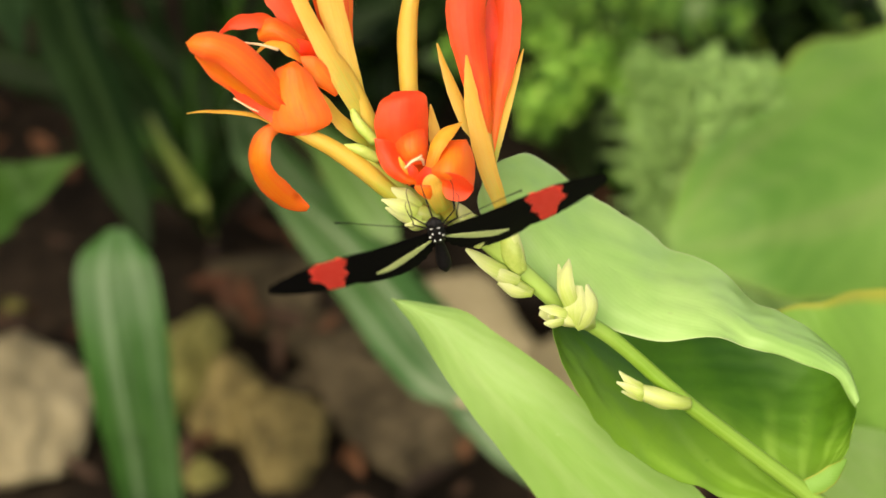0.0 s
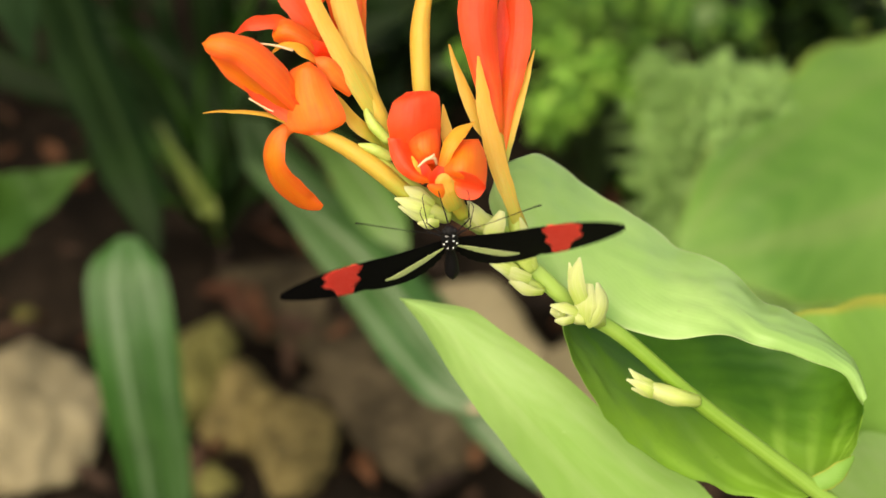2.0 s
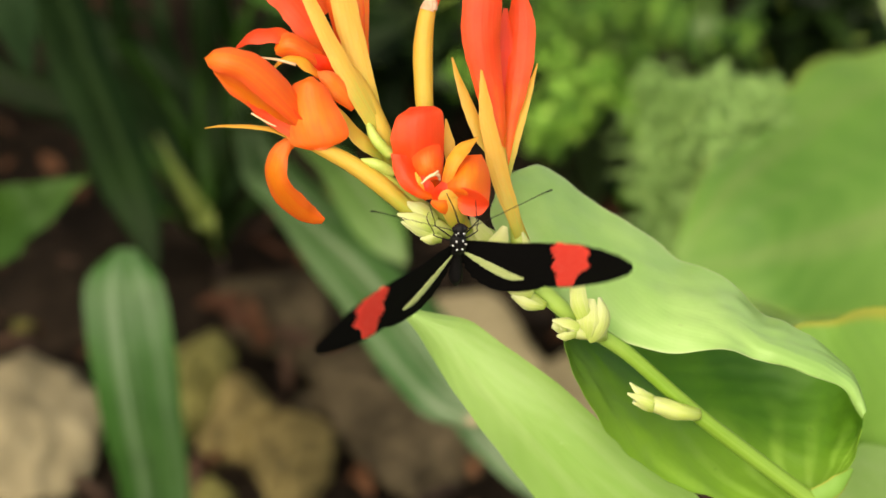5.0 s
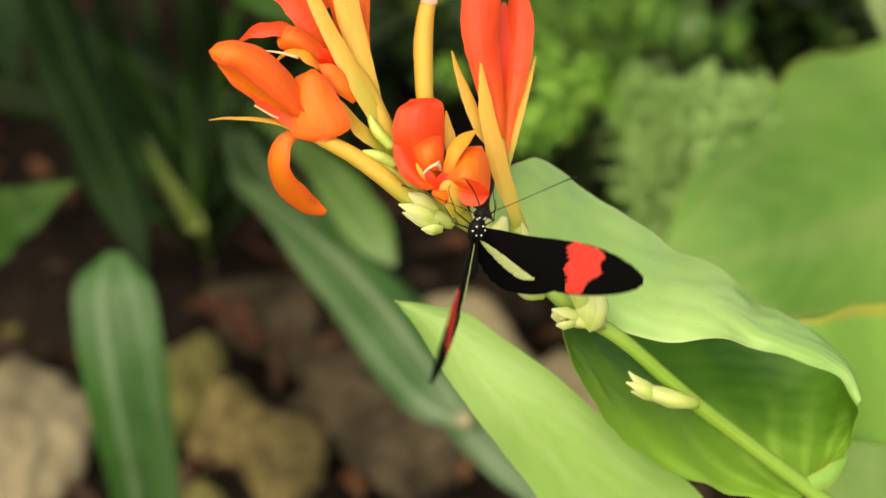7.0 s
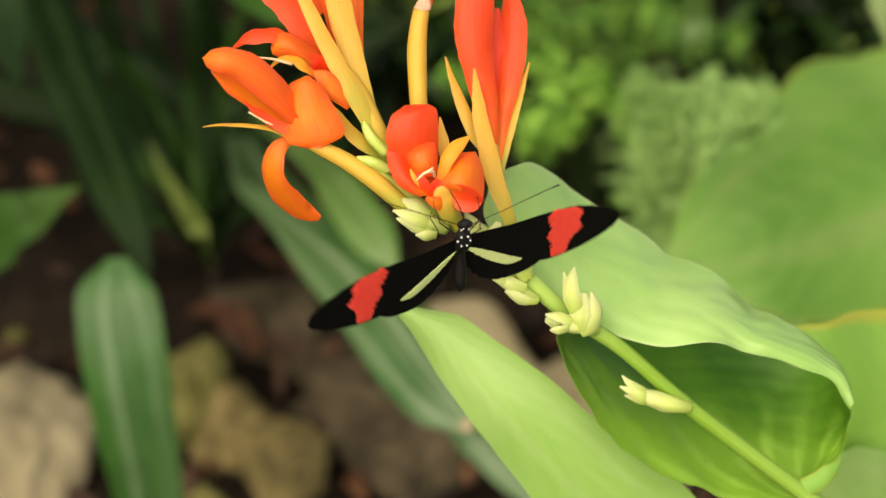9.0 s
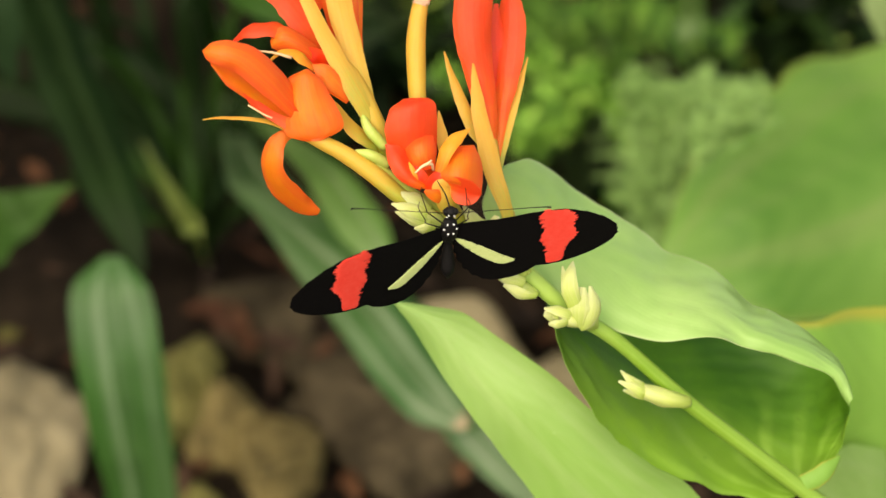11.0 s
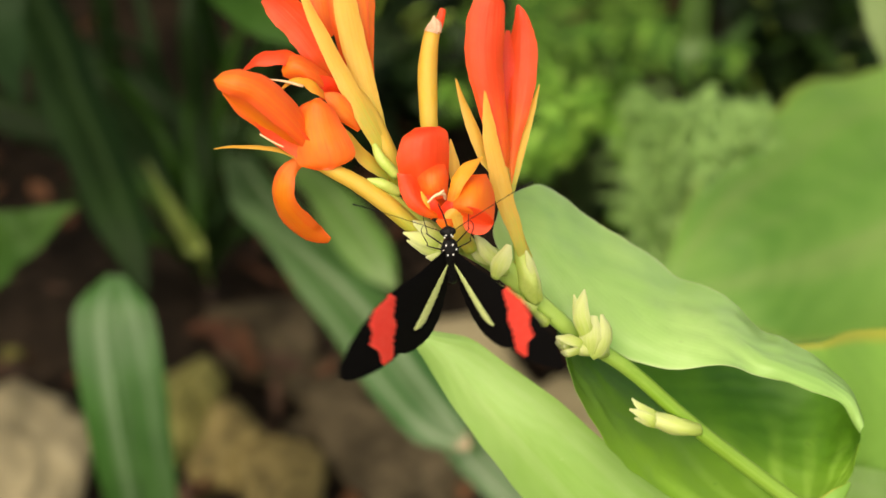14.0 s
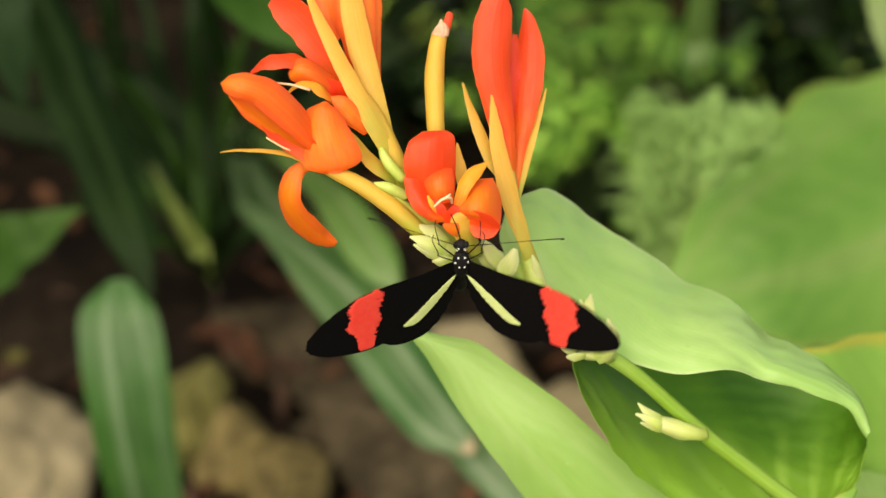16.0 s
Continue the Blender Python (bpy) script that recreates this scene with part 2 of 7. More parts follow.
def stem_material():
    """Pale and yellowish among the blooms, greener further down, darkened for shade in the leaf fold, with fine long
    streaks.
    """
    m, t, b = start("stem_upper", 0.42)
    uv = coords(t, "UV")
    sep = t.nodes.new("ShaderNodeSeparateXYZ")
    t.links.new(uv, sep.inputs["Vector"])
    patch = noise_at(t, coords(t, "Object"), 120, 3)
    streak = noise_at(t, stretch(t, uv, 30, 3), 1.0, 3, 0.6)
    along = calc(t, "ADD", sep.outputs["Y"], calc(t, "MULTIPLY", calc(t, "SUBTRACT", patch, 0.5), 0.12))
    # the dark stop at 0.46 is the leaf fold's shade, put into the colour
    base = ramp(t, along, [(0.0, (0.44, 0.50, 0.09)), (0.26, (0.40, 0.58, 0.13)), (0.36, (0.34, 0.54, 0.10)), (0.46, (0.18, 0.35, 0.03)), (0.60, (0.23, 0.42, 0.055)), (1.0, (0.22, 0.38, 0.05))])
    base = blend(t, ramp(t, streak, [(0.45, 0.0), (0.75, 0.3)]), base, (0.42, 0.58, 0.16))
    put(t, b.inputs["Base Color"], base)
    b.inputs["Specular IOR Level"].default_value = 0.35
    nor = bump(t, b, calc(t, "ADD", streak, patch), 0.15, 0.0006)
    see_through(t, b, base, 0.15, nor)
    return m


STEM_TOP = stem_material()
NODE_GREEN = grain_material("bud_green", [(0.3, (0.42, 0.59, 0.09)), (0.7, (0.60, 0.71, 0.20))], 120, 0.42, 0.15, 0.0006, 8, 0.2)
BLACK = grain_material("wing_black", [(0.3, (0.0015, 0.0014, 0.0014)), (0.7, (0.004, 0.0035, 0.0035))], 900, 0.9, 0.2, 0.0002)
BLACK.node_tree.nodes["Principled BSDF"].inputs["Specular IOR Level"].default_value = 0.08
FUR = grain_material("body_black", [(0.3, (0.002, 0.002, 0.002)), (0.7, (0.006, 0.005, 0.005))], 1500, 0.6, 0.6, 0.0003)
FUR.node_tree.nodes["Principled BSDF"].inputs["Specular IOR Level"].default_value = 0.22
RED = grain_material("wing_red", [(0.3, (0.93, 0.055, 0.04)), (0.5, (0.98, 0.078, 0.055)), (0.7, (0.98, 0.105, 0.075))], 600, 0.85, 0.25, 0.0002, 9, 0.04)
RED.node_tree.nodes["Principled BSDF"].inputs["Specular IOR Level"].default_value = 0.1
LEMON = grain_material("wing_lemon", [(0.3, (0.56, 0.68, 0.24)), (0.7, (0.71, 0.80, 0.36))], 700, 0.85, 0.25, 0.0002, 9, 0.06)
WHITE = grain_material("spot_white", [(0.3, (0.75, 0.75, 0.72)), (0.7, (0.85, 0.85, 0.82))], 900, 0.6, 0.1, 0.0002)
SOIL = grain_material("soil", [(0.3, (0.005, 0.004, 0.0027)), (0.5, (0.015, 0.011, 0.0075)), (0.6, (0.034, 0.024, 0.016)), (0.75, (0.055, 0.037, 0.025))], 9, 0.95, 0.8, 0.02, 7, 0.0, 0.08)
STONE = grain_material("stone_tan", [(0.32, (0.235, 0.200, 0.115)), (0.46, (0.300, 0.255, 0.150)), (0.54, (0.340, 0.290, 0.172)), (0.68, (0.400, 0.345, 0.215))], 12, 0.8, 0.35, 0.008, 8, 0.0, 0.2)
STONE_MOSSY = grain_material("stone_mossy", [(0.34, (0.044, 0.046, 0.014)), (0.5, (0.149, 0.143, 0.042)), (0.66, (0.231, 0.215, 0.083))], 22, 0.85, 0.6, 0.01, 8, 0.0, 0.2)
STONE_BROWN = grain_material("stone_brown", [(0.34, (0.039, 0.031, 0.012)), (0.46, (0.129, 0.101, 0.038)), (0.54, (0.196, 0.155, 0.060)), (0.68, (0.291, 0.230, 0.095))], 22, 0.8, 0.6, 0.01, 8, 0.0, 0.2)
STONE_DULL = grain_material("stone_dull", [(0.36, (0.014, 0.011, 0.006)), (0.5, (0.065, 0.051, 0.028)), (0.66, (0.13, 0.102, 0.06))], 16, 0.85, 0.6, 0.01, 8, 0.0, 0.2)
LITTER = island_material("leaf_litter", [(0.1, (0.010, 0.007, 0.005)), (0.5, (0.034, 0.021, 0.014)), (0.8, (0.08, 0.045, 0.028)), (0.97, (0.17, 0.09, 0.052))], 0.75)
FERN = island_material("fern_green", [(0.1, (0.020, 0.065, 0.010)), (0.5, (0.085, 0.21, 0.032)), (0.85, (0.22, 0.43, 0.075))], 0.45, 0.3)
HERB_BRIGHT = island_material("herb_bright", [(0.1, (0.035, 0.11, 0.016)), (0.45, (0.17, 0.39, 0.055)), (0.9, (0.35, 0.63, 0.11))], 0.5, 0.3)
HERB_PALE = island_material("herb_pale", [(0.1, (0.235, 0.41, 0.125)), (0.5, (0.275, 0.47, 0.145)), (0.9, (0.315, 0.52, 0.165))], 0.5, 0.3)
# near-black leaf green: deep shade behind the flower is put into the colour
SHADE_LEAF = island_material("shrub_shade_green", [(0.1, (0.0025, 0.007, 0.002)), (0.5, (0.006, 0.016, 0.004)), (0.9, (0.020, 0.048, 0.009))], 0.5, 0.1)
HERB_STEM = grain_material("herb_stem", [(0.3, (0.02, 0.045, 0.010)), (0.7, (0.04, 0.08, 0.02))], 60, 0.6, 0.2, 0.001)

# ---- mesh tools ----
MM = 0.001


def spline(points, n):
    """n points along a smooth curve through the given ones, of any dimension."""
    p = np.array(points, float)
    if len(p) == 2:
        return np.array([p[0] + (p[1] - p[0]) * i / (n - 1) for i in range(n)])
    p = np.vstack([2 * p[0] - p[1], p, 2 * p[-1] - p[-2]])
    out = []
    for i in range(n):
        s = i / (n - 1) * (len(p) - 3)
        k = min(int(s), len(p) - 4)
        u = s - k
        a, b, c, d = p[k], p[k + 1], p[k + 2], p[k + 3]
        out.append(0.5 * (2 * b + (c - a) * u + (2 * a - 5 * b + 4 * c - d) * u * u + (3 * b - a - 3 * c + d) * u ** 3))
    return np.array(out)


def unit(v):
    return v / max(np.linalg.norm(v), 1e-12)


def sheet(grid, thick, scale=MM, rumple=(0.0, 1.0)):
    """A closed thin shell over a grid of points [rows][cols], with a map along (y) and across (x)."""
    g = np.array(grid, float)
    r, c = g.shape[:2]
    du = np.gradient(g, axis=1)
    dv = np.gradient(g, axis=0)
    nor = np.cross(du, dv)
    nor /= np.maximum(np.linalg.norm(nor, axis=2, keepdims=True), 1e-9)
    if rumple[0]:
        for i in range(r):
            for j in range(c):
                q = Vector(g[i, j] / rumple[1])
                g[i, j] += nor[i, j] * rumple[0] * (noise.noise(q) + 0.45 * noise.noise(q * 2.7 + Vector((5, 1, 2))))
                if j in (0, c - 1) and 0 < i < r - 1:
                    g[i, j] += du[i, j] * 0.4 * noise.noise(q * 2.2 + Vector((9, 4, 7)))
    rim = np.minimum(np.minimum(np.arange(c), np.arange(c)[::-1])[None, :], np.minimum(np.arange(r), np.arange(r)[::-1])[:, None])
    th = thick * np.where(rim == 0, 0.25, 0.5)[..., None]
    verts = np.vstack([(g + nor * th).reshape(-1, 3), (g - nor * th).reshape(-1, 3)]) * scale
    n = r * c
    faces = []
    for i in range(r - 1):
        for j in range(c - 1):
            a = i * c + j
            faces.append((a, a + 1, a + c + 1, a + c))
            faces.append((n + a, n + a + c, n + a + c + 1, n + a + 1))
    ring = [j for j in range(c)] + [i * c + c - 1 for i in range(1, r)] + [(r - 1) * c + j for j in range(c - 2, -1, -1)] + [i * c for i in range(r - 2, 0, -1)]
    for a, b in zip(ring, ring[1:] + ring[:1]):
        faces.append((b, a, n + a, n + b))
    me = bpy.data.meshes.new("sheet")
    me.from_pydata(verts.tolist(), [], faces)
    uv = me.uv_layers.new(name="map")
    where = np.array([((k % n) % c / (c - 1), (k % n) // c / (r - 1)) for k in range(2 * n)])
    loop = np.empty(len(me.loops), dtype=np.int32)
    me.loops.foreach_get("vertex_index", loop)
    uv.data.foreach_set("uv", where[loop].ravel())
    me.shade_smooth()
    on_rim = np.tile((rim == 0).ravel(), 2)
    ends = np.empty(len(me.edges) * 2, dtype=np.int32)
    me.edges.foreach_get("vertices", ends)
    ends = ends.reshape(-1, 2)
    both = on_rim[ends].all(axis=1) & ((ends[:, 0] < n) == (ends[:, 1] < n))
    me.edges.foreach_set("use_edge_sharp", both)
    return me


def blade(spine, half, face, cup=0.5, rows=20, cols=9, thick=0.3, wave=0.0, beat=3.0, seed=0.0, scale=MM, groove=0.0, rumple=(0.35, 4.5)):
    """A petal or leaf along a spine, with half widths, the side that it shows, and the angle by which it is cupped towards that side."""
    p = spline(spine, rows)
    w = np.maximum(spline([(h,) for h in half], rows)[:, 0], 0.01 * MM / scale)
    f = spline(face, rows) if isinstance(face[0], (tuple, list)) else np.array([face] * rows, float)
    k = spline([(h,) for h in cup], rows)[:, 0] if isinstance(cup, (tuple, list)) else np.full(rows, float(cup))
    tan = np.gradient(p, axis=0)
    grid = []
    for i in range(rows):
        t = unit(tan[i])
        side = unit(np.cross(t, f[i]))
        nor = np.cross(side, t)
        row = []
        for j in range(cols):
            u = 2 * j / (cols - 1) - 1
            a = k[i] if abs(k[i]) > 1e-3 else 1e-3
            lift = w[i] / a * (1 - math.cos(a * u)) + wave * w[i] * abs(u) ** 3 * math.sin(beat * 6.283 * i / rows + seed + (2.1 if u > 0 else 0)) - groove * math.exp(-(u / 0.12) ** 2)
            row.append(p[i] + side * (w[i] / a * math.sin(a * u)) + nor * lift)
        grid.append(row)
    return sheet(grid, thick, scale, rumple)


def loft(edge_a, edge_b, swell, rows=36, cols=14, thick=0.4, wave=0.0, beat=4.0, scale=MM, towards=(0, 0, 1), rumple=(0.45, 5.0), press=None):
    """A leaf between two edges, swollen towards a side, and pressed in where press(u, v) says."""
    a, b = spline(edge_a, rows), spline(edge_b, rows)
    s = np.array(towards, float)
    grid = []
    for i in range(rows):
        v = i / (rows - 1)
        k = swell * math.sin(math.pi * min(max(v, 0.04), 0.96)) ** 0.6
        row = []
        for j in range(cols):
            u = j / (cols - 1)
            edge = abs(2 * u - 1) ** 4
            row.append(a[i] * (1 - u) + b[i] * u + s * ((press(u, v) if press else 0.0) + k * math.sin(math.pi * u) + wave * edge * math.sin(beat * 6.283 * v + 2 * u)))
        grid.append(row)
    return sheet(grid, thick, scale, rumple)


def tube(points, radii, sides=10, rows=14, scale=MM, flat=1.0, rough=0.09):
    """A tapered round rod along a curve, closed at both ends."""
    p = spline(points, rows)
    w = np.maximum(spline([(h,) for h in radii], rows)[:, 0], 0.004 * MM / scale)
    tan = np.gradient(p, axis=0)
    ref = np.array((0.13, 0.21, 1.0))
    verts, faces = [], []
    for i in range(rows):
        t = unit(tan[i])
        if abs(np.dot(t, unit(ref))) > 0.95:
            ref = np.array((1.0, 0.2, 0.1))
        s = unit(np.cross(t, ref))
        n = np.cross(s, t)
        for j in range(sides):
            a = 6.28318 * j / sides
            k = 1 + rough * noise.noise(Vector(p[i] / max(w.max() * 2.2, 1e-6)) + Vector((math.cos(a), math.sin(a), 0)))
            verts.append((p[i] + (s * math.cos(a) + n * math.sin(a) * flat) * w[i] * k) * scale)
    for i in range(rows - 1):
        for j in range(sides):
            k = (j + 1) % sides
            faces.append((i * sides + j, i * sides + k, (i + 1) * sides + k, (i + 1) * sides + j))
    faces.append(tuple(range(sides))[::-1])
    faces.append(tuple((rows - 1) * sides + j for j in range(sides)))
    me = bpy.data.meshes.new("tube")
    me.from_pydata([v.tolist() for v in verts], [], faces)
    uv = me.uv_layers.new(name="map")
    loop = np.empty(len(me.loops), dtype=np.int32)
    me.loops.foreach_get("vertex_index", loop)
    where = np.array([(0.5 + 0.2 * math.cos(6.28318 * (k % sides) / sides), k // sides / (rows - 1)) for k in range(len(verts))])
    uv.data.foreach_set("uv", where[loop].ravel())
    me.shade_smooth()
    return me


def egg(centre, size, rough=0.0, seed=0.0, detail=3, scale=MM, beat=1.5):
    """A rounded lump with an uneven skin."""
    bm = bmesh.new()
    bmesh.ops.create_icosphere(bm, subdivisions=detail, radius=1.0)
    for v in bm.verts:
        d = v.co.copy()
        k = 1 + rough * noise.fractal(d * beat + Vector((seed, seed * 1.7, 3.1)), 1.0, 2.0, 3) if rough else 1
        v.co = (Vector(centre) + Vector((d.x * size[0], d.y * size[1], d.z * size[2])) * k) * scale
    me = bpy.data.meshes.new("egg")
    bm.to_mesh(me)
    bm.free()
    me.shade_smooth()
    return me


def part(name, mesh, material, parent=None, label=""):
    mesh.materials.append(material)
    ob = new(name, mesh)
    ob.parent = parent
    return tagged(ob, label) if label else ob


# ---- ground: one sheet, fine near the bed and wide to the horizon ----
def make_ground():
    steps = [math.sinh(i / 60 * 7.6) / math.sinh(7.6) * 400 for i in range(-60, 61)]
    verts, faces = [], []
    for y in steps:
        for x in steps:
            near = math.exp(-(x * x + (y - 0.8) ** 2) / 12)
            p = Vector((x * 3.1, y * 3.1, 0.4))
            verts.append((x + 0.1, y + 0.8, near * (0.06 * noise.fractal(p, 1.0, 2.0, 4) - 0.012)))
    n = len(steps)
    for i in range(n - 1):
        for j in range(n - 1):
            faces.append((i * n + j, i * n + j + 1, (i + 1) * n + j + 1, (i + 1) * n + j))
    me = bpy.data.meshes.new("ground")
    me.from_pydata(verts, [], faces)
    me.shade_smooth()
    ob = part("ground", me, SOIL)
    return tagged(ob, "dark damp brown soil of a planting bed", "ground", kind="structure")


make_ground()


def litter(name, label, n, lo, hi, size, material, seed, height=0.012):
    """Many loose curled leaves on the ground, in one mesh."""
    rnd = random.Random(seed)
    verts, faces = [], []
    for _ in range(n):
        c = Vector((rnd.uniform(lo[0], hi[0]), rnd.uniform(lo[1], hi[1]), rnd.uniform(0.0, height) + 0.012))
        turn = Euler((rnd.uniform(-0.5, 0.5), rnd.uniform(-0.5, 0.5), rnd.uniform(0, 6.28))).to_matrix()
        long, wide, curl = rnd.uniform(0.5, 1.3) * size, rnd.uniform(0.2, 0.45) * size, rnd.uniform(-0.25, 0.4) * size
        k = len(verts)
        for i in range(5):
            v = i / 4 * 2 - 1
            w = wide * (1 - v * v) ** 0.7 + 0.0004
            for u in (-1, 0, 1):
                q = Vector((v * long, u * w, curl * (v * v) + 0.5 * abs(u) * w + abs(curl) * 0.2))
                verts.append(c + turn @ q)
        for i in range(4):
            for j in range(2):
                a = k + i * 3 + j
                faces.append((a, a + 1, a + 4, a + 3))
    me = bpy.data.meshes.new(name)
    me.from_pydata(verts, [], faces)
    me.shade_smooth()
    return tagged(part(name, me, material), label, "leaf litter", kind="stuff")


REDDISH = island_material("fallen_leaf_red", [(0.1, (0.06, 0.025, 0.014)), (0.6, (0.10, 0.045, 0.022)), (0.95, (0.17, 0.08, 0.04))], 0.75)
litter("fallen_leaves", "larger reddish brown fallen leaves on soil", 170, (-0.75, 0.6), (0.5, 1.5), 0.022, REDDISH, 9)
litter("leaf_litter", "dry reddish brown fallen leaves on dark soil", 1500, (-1.2, 0.1), (1.2, 2.4), 0.022, LITTER, 4)


# ---- stones beside the bed ----
def stone(x, y, sx, sy, sz, turn, material, label, seed, sink=0.35):
    """A broken stone: a lump cut by planes at random, its edges worn round."""
    rnd = random.Random(int(seed * 10))
    cuts = [(Vector((rnd.gauss(0, 1), rnd.gauss(0, 1), rnd.gauss(0.25, 0.8))).normalized(), rnd.uniform(0.62, 0.95)) for _ in range(13)]
    me = egg((0, 0, 0), (1, 1, 1), 0.10, seed, 5, 1.0, 1.3)
    for v in me.vertices:
        d = v.co.normalized()
        near = sum((max(d.dot(n), 0.0) / h) ** 14 for n, h in cuts) ** (1 / 14)
        p = v.co / max(near, 0.8)
        p *= 1 + 0.05 * noise.fractal(d * 5 + Vector((seed, 1, 2)), 1.0, 2.0, 4)
        v.co = Vector((p.x * sx, p.y * sy, p.z * sz))
    ob = part("stone", me, material)
    ob.matrix_world = pose(x, y, sz * (1 - sink), 0, 0, turn)
    return tagged(ob, label, "stone", "stones round the bed")


stone(-0.352, 0.648, 0.11, 0.09, 0.05, 75, STONE, "large tan boulder with a smooth top", 2.3)
stone(-0.204, 0.704, 0.030, 0.036, 0.05, 10, STONE_MOSSY, "olive mossy stone standing on soil", 4.1)
stone(-0.166, 0.682, 0.034, 0.034, 0.042, 40, STONE_BROWN, "ochre brown broken stone", 6.2)
stone(-0.130, 0.645, 0.042, 0.034, 0.038, 100, STONE_BROWN, "ochre brown stone with a dark side", 9.7)
stone(-0.109, 0.713, 0.022, 0.022, 0.018, 70, STONE_DULL, "small dark brown stone behind others", 10.4)
stone(-0.181, 0.602, 0.016, 0.016, 0.016, 0, STONE_MOSSY, "small mossy pebble on soil", 12.2)
stone(0.022, 0.766, 0.070, 0.070, 0.034, 0, STONE, "flat tan rock behind the leaves", 15.5)
stone(-0.036, 0.677, 0.075, 0.085, 0.028, 30, STONE_DULL, "low flat brown rock beside smaller stones", 18.0)
stone(0.118, 0.684, 0.09, 0.09, 0.03, 10, STONE, "flat tan rock under the canna leaf", 19.3)
stone(-0.397, 0.889, 0.06, 0.045, 0.016, 30, STONE_DULL, "flat brown stone beside the strap leaves", 24.0)
stone(-0.149, 0.848, 0.05, 0.06, 0.014, 50, STONE_DULL, "flat dull brown stone among fallen leaves", 27.0)
stone(-0.095, 0.777, 0.045, 0.05, 0.014, 15, STONE_DULL, "flat dull brown stone among fallen leaves", 28.5)
stone(-0.375, 0.808, 0.016, 0.016, 0.014, 30, STONE_MOSSY, "little green mossy stone", 21.0)


# ---- broad and strap-leaved plants behind the flower ----
def foliage_plant(name, label, category, base, leaves):
    """A clump: each leaf is a part, its spine from the base to the tip in metres."""
    root = new(name)
    root.location = base
    tagged(root, label, category)
    for spine, half, face, cup, material, note in leaves:
        local = [tuple(np.array(p) - np.array(base)) for p in spine]
        one = part("leaf", blade(local, half, face, cup, 26, 9, 0.0012, 0.06, 2.0, len(spine) + half[1] * 90, 1.0, 0.0006, (0.004, 0.06)), material, root, note)
        if "strap" in name:
            part("midrib", tube(local, [0.0012] + [0.0007] * (len(local) - 2) + [0.0003], 6, 24, 1.0), material, one)
    return root


BED = (0.0, -0.7, 0.71)
foliage_plant("strap_plant", "strap-leaved plant with a broad arching green leaf", "plant", (-0.198, 0.492, 0.000), [
    ([(-0.198, 0.492, 0.000), (-0.178, 0.404, 0.172), (-0.175, 0.388, 0.241), (-0.176, 0.386, 0.287), (-0.178, 0.393, 0.320), (-0.181, 0.404, 0.344), (-0.183, 0.413, 0.358), (-0.184, 0.424, 0.367), (-0.184, 0.440, 0.371)], [.012, .0200, .0216, .0226, .0234, .0236, .0222, .0180, .006], BED, -0.2, LEAF_STRAP, ""),
])
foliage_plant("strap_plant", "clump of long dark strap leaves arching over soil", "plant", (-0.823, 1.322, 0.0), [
    ([(-0.823, 1.322, 0.0), (-0.471, 1.015, 0.391), (-0.318, 0.816, 0.368), (-0.253, 0.675, 0.342), (-0.210, 0.576, 0.323), (-0.187, 0.523, 0.298)], [.012, .018, 0.0222, 0.0220, 0.0180, 0.0034], BED, -0.5, STRAP_SHADED, ""),
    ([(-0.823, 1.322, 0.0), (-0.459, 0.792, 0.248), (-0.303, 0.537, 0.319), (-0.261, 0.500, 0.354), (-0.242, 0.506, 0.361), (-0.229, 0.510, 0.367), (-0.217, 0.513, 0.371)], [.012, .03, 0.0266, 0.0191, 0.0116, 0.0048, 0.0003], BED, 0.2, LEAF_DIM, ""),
    ([(-0.823, 1.322, 0.0), (-0.535, 1.061, 0.282), (-0.385, 0.930, 0.270), (-0.303, 0.916, 0.250), (-0.174, 0.875, 0.191)], [.012, .018, 0.0191, 0.0201, 0.0029], BED, -0.5, STRAP_SHADED, ""),
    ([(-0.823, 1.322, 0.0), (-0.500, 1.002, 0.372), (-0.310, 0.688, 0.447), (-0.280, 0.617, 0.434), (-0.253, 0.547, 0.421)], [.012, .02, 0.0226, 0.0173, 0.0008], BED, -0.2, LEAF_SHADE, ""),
    ([(-0.823, 1.322, 0.0), (-0.535, 1.031, 0.240), (-0.398, 0.938, 0.194), (-0.299, 0.923, 0.173), (-0.217, 0.848, 0.152)], [.012, .018, 0.0172, 0.0172, 0.0029], BED, -0.5, STRAP_SHADED, ""),
])
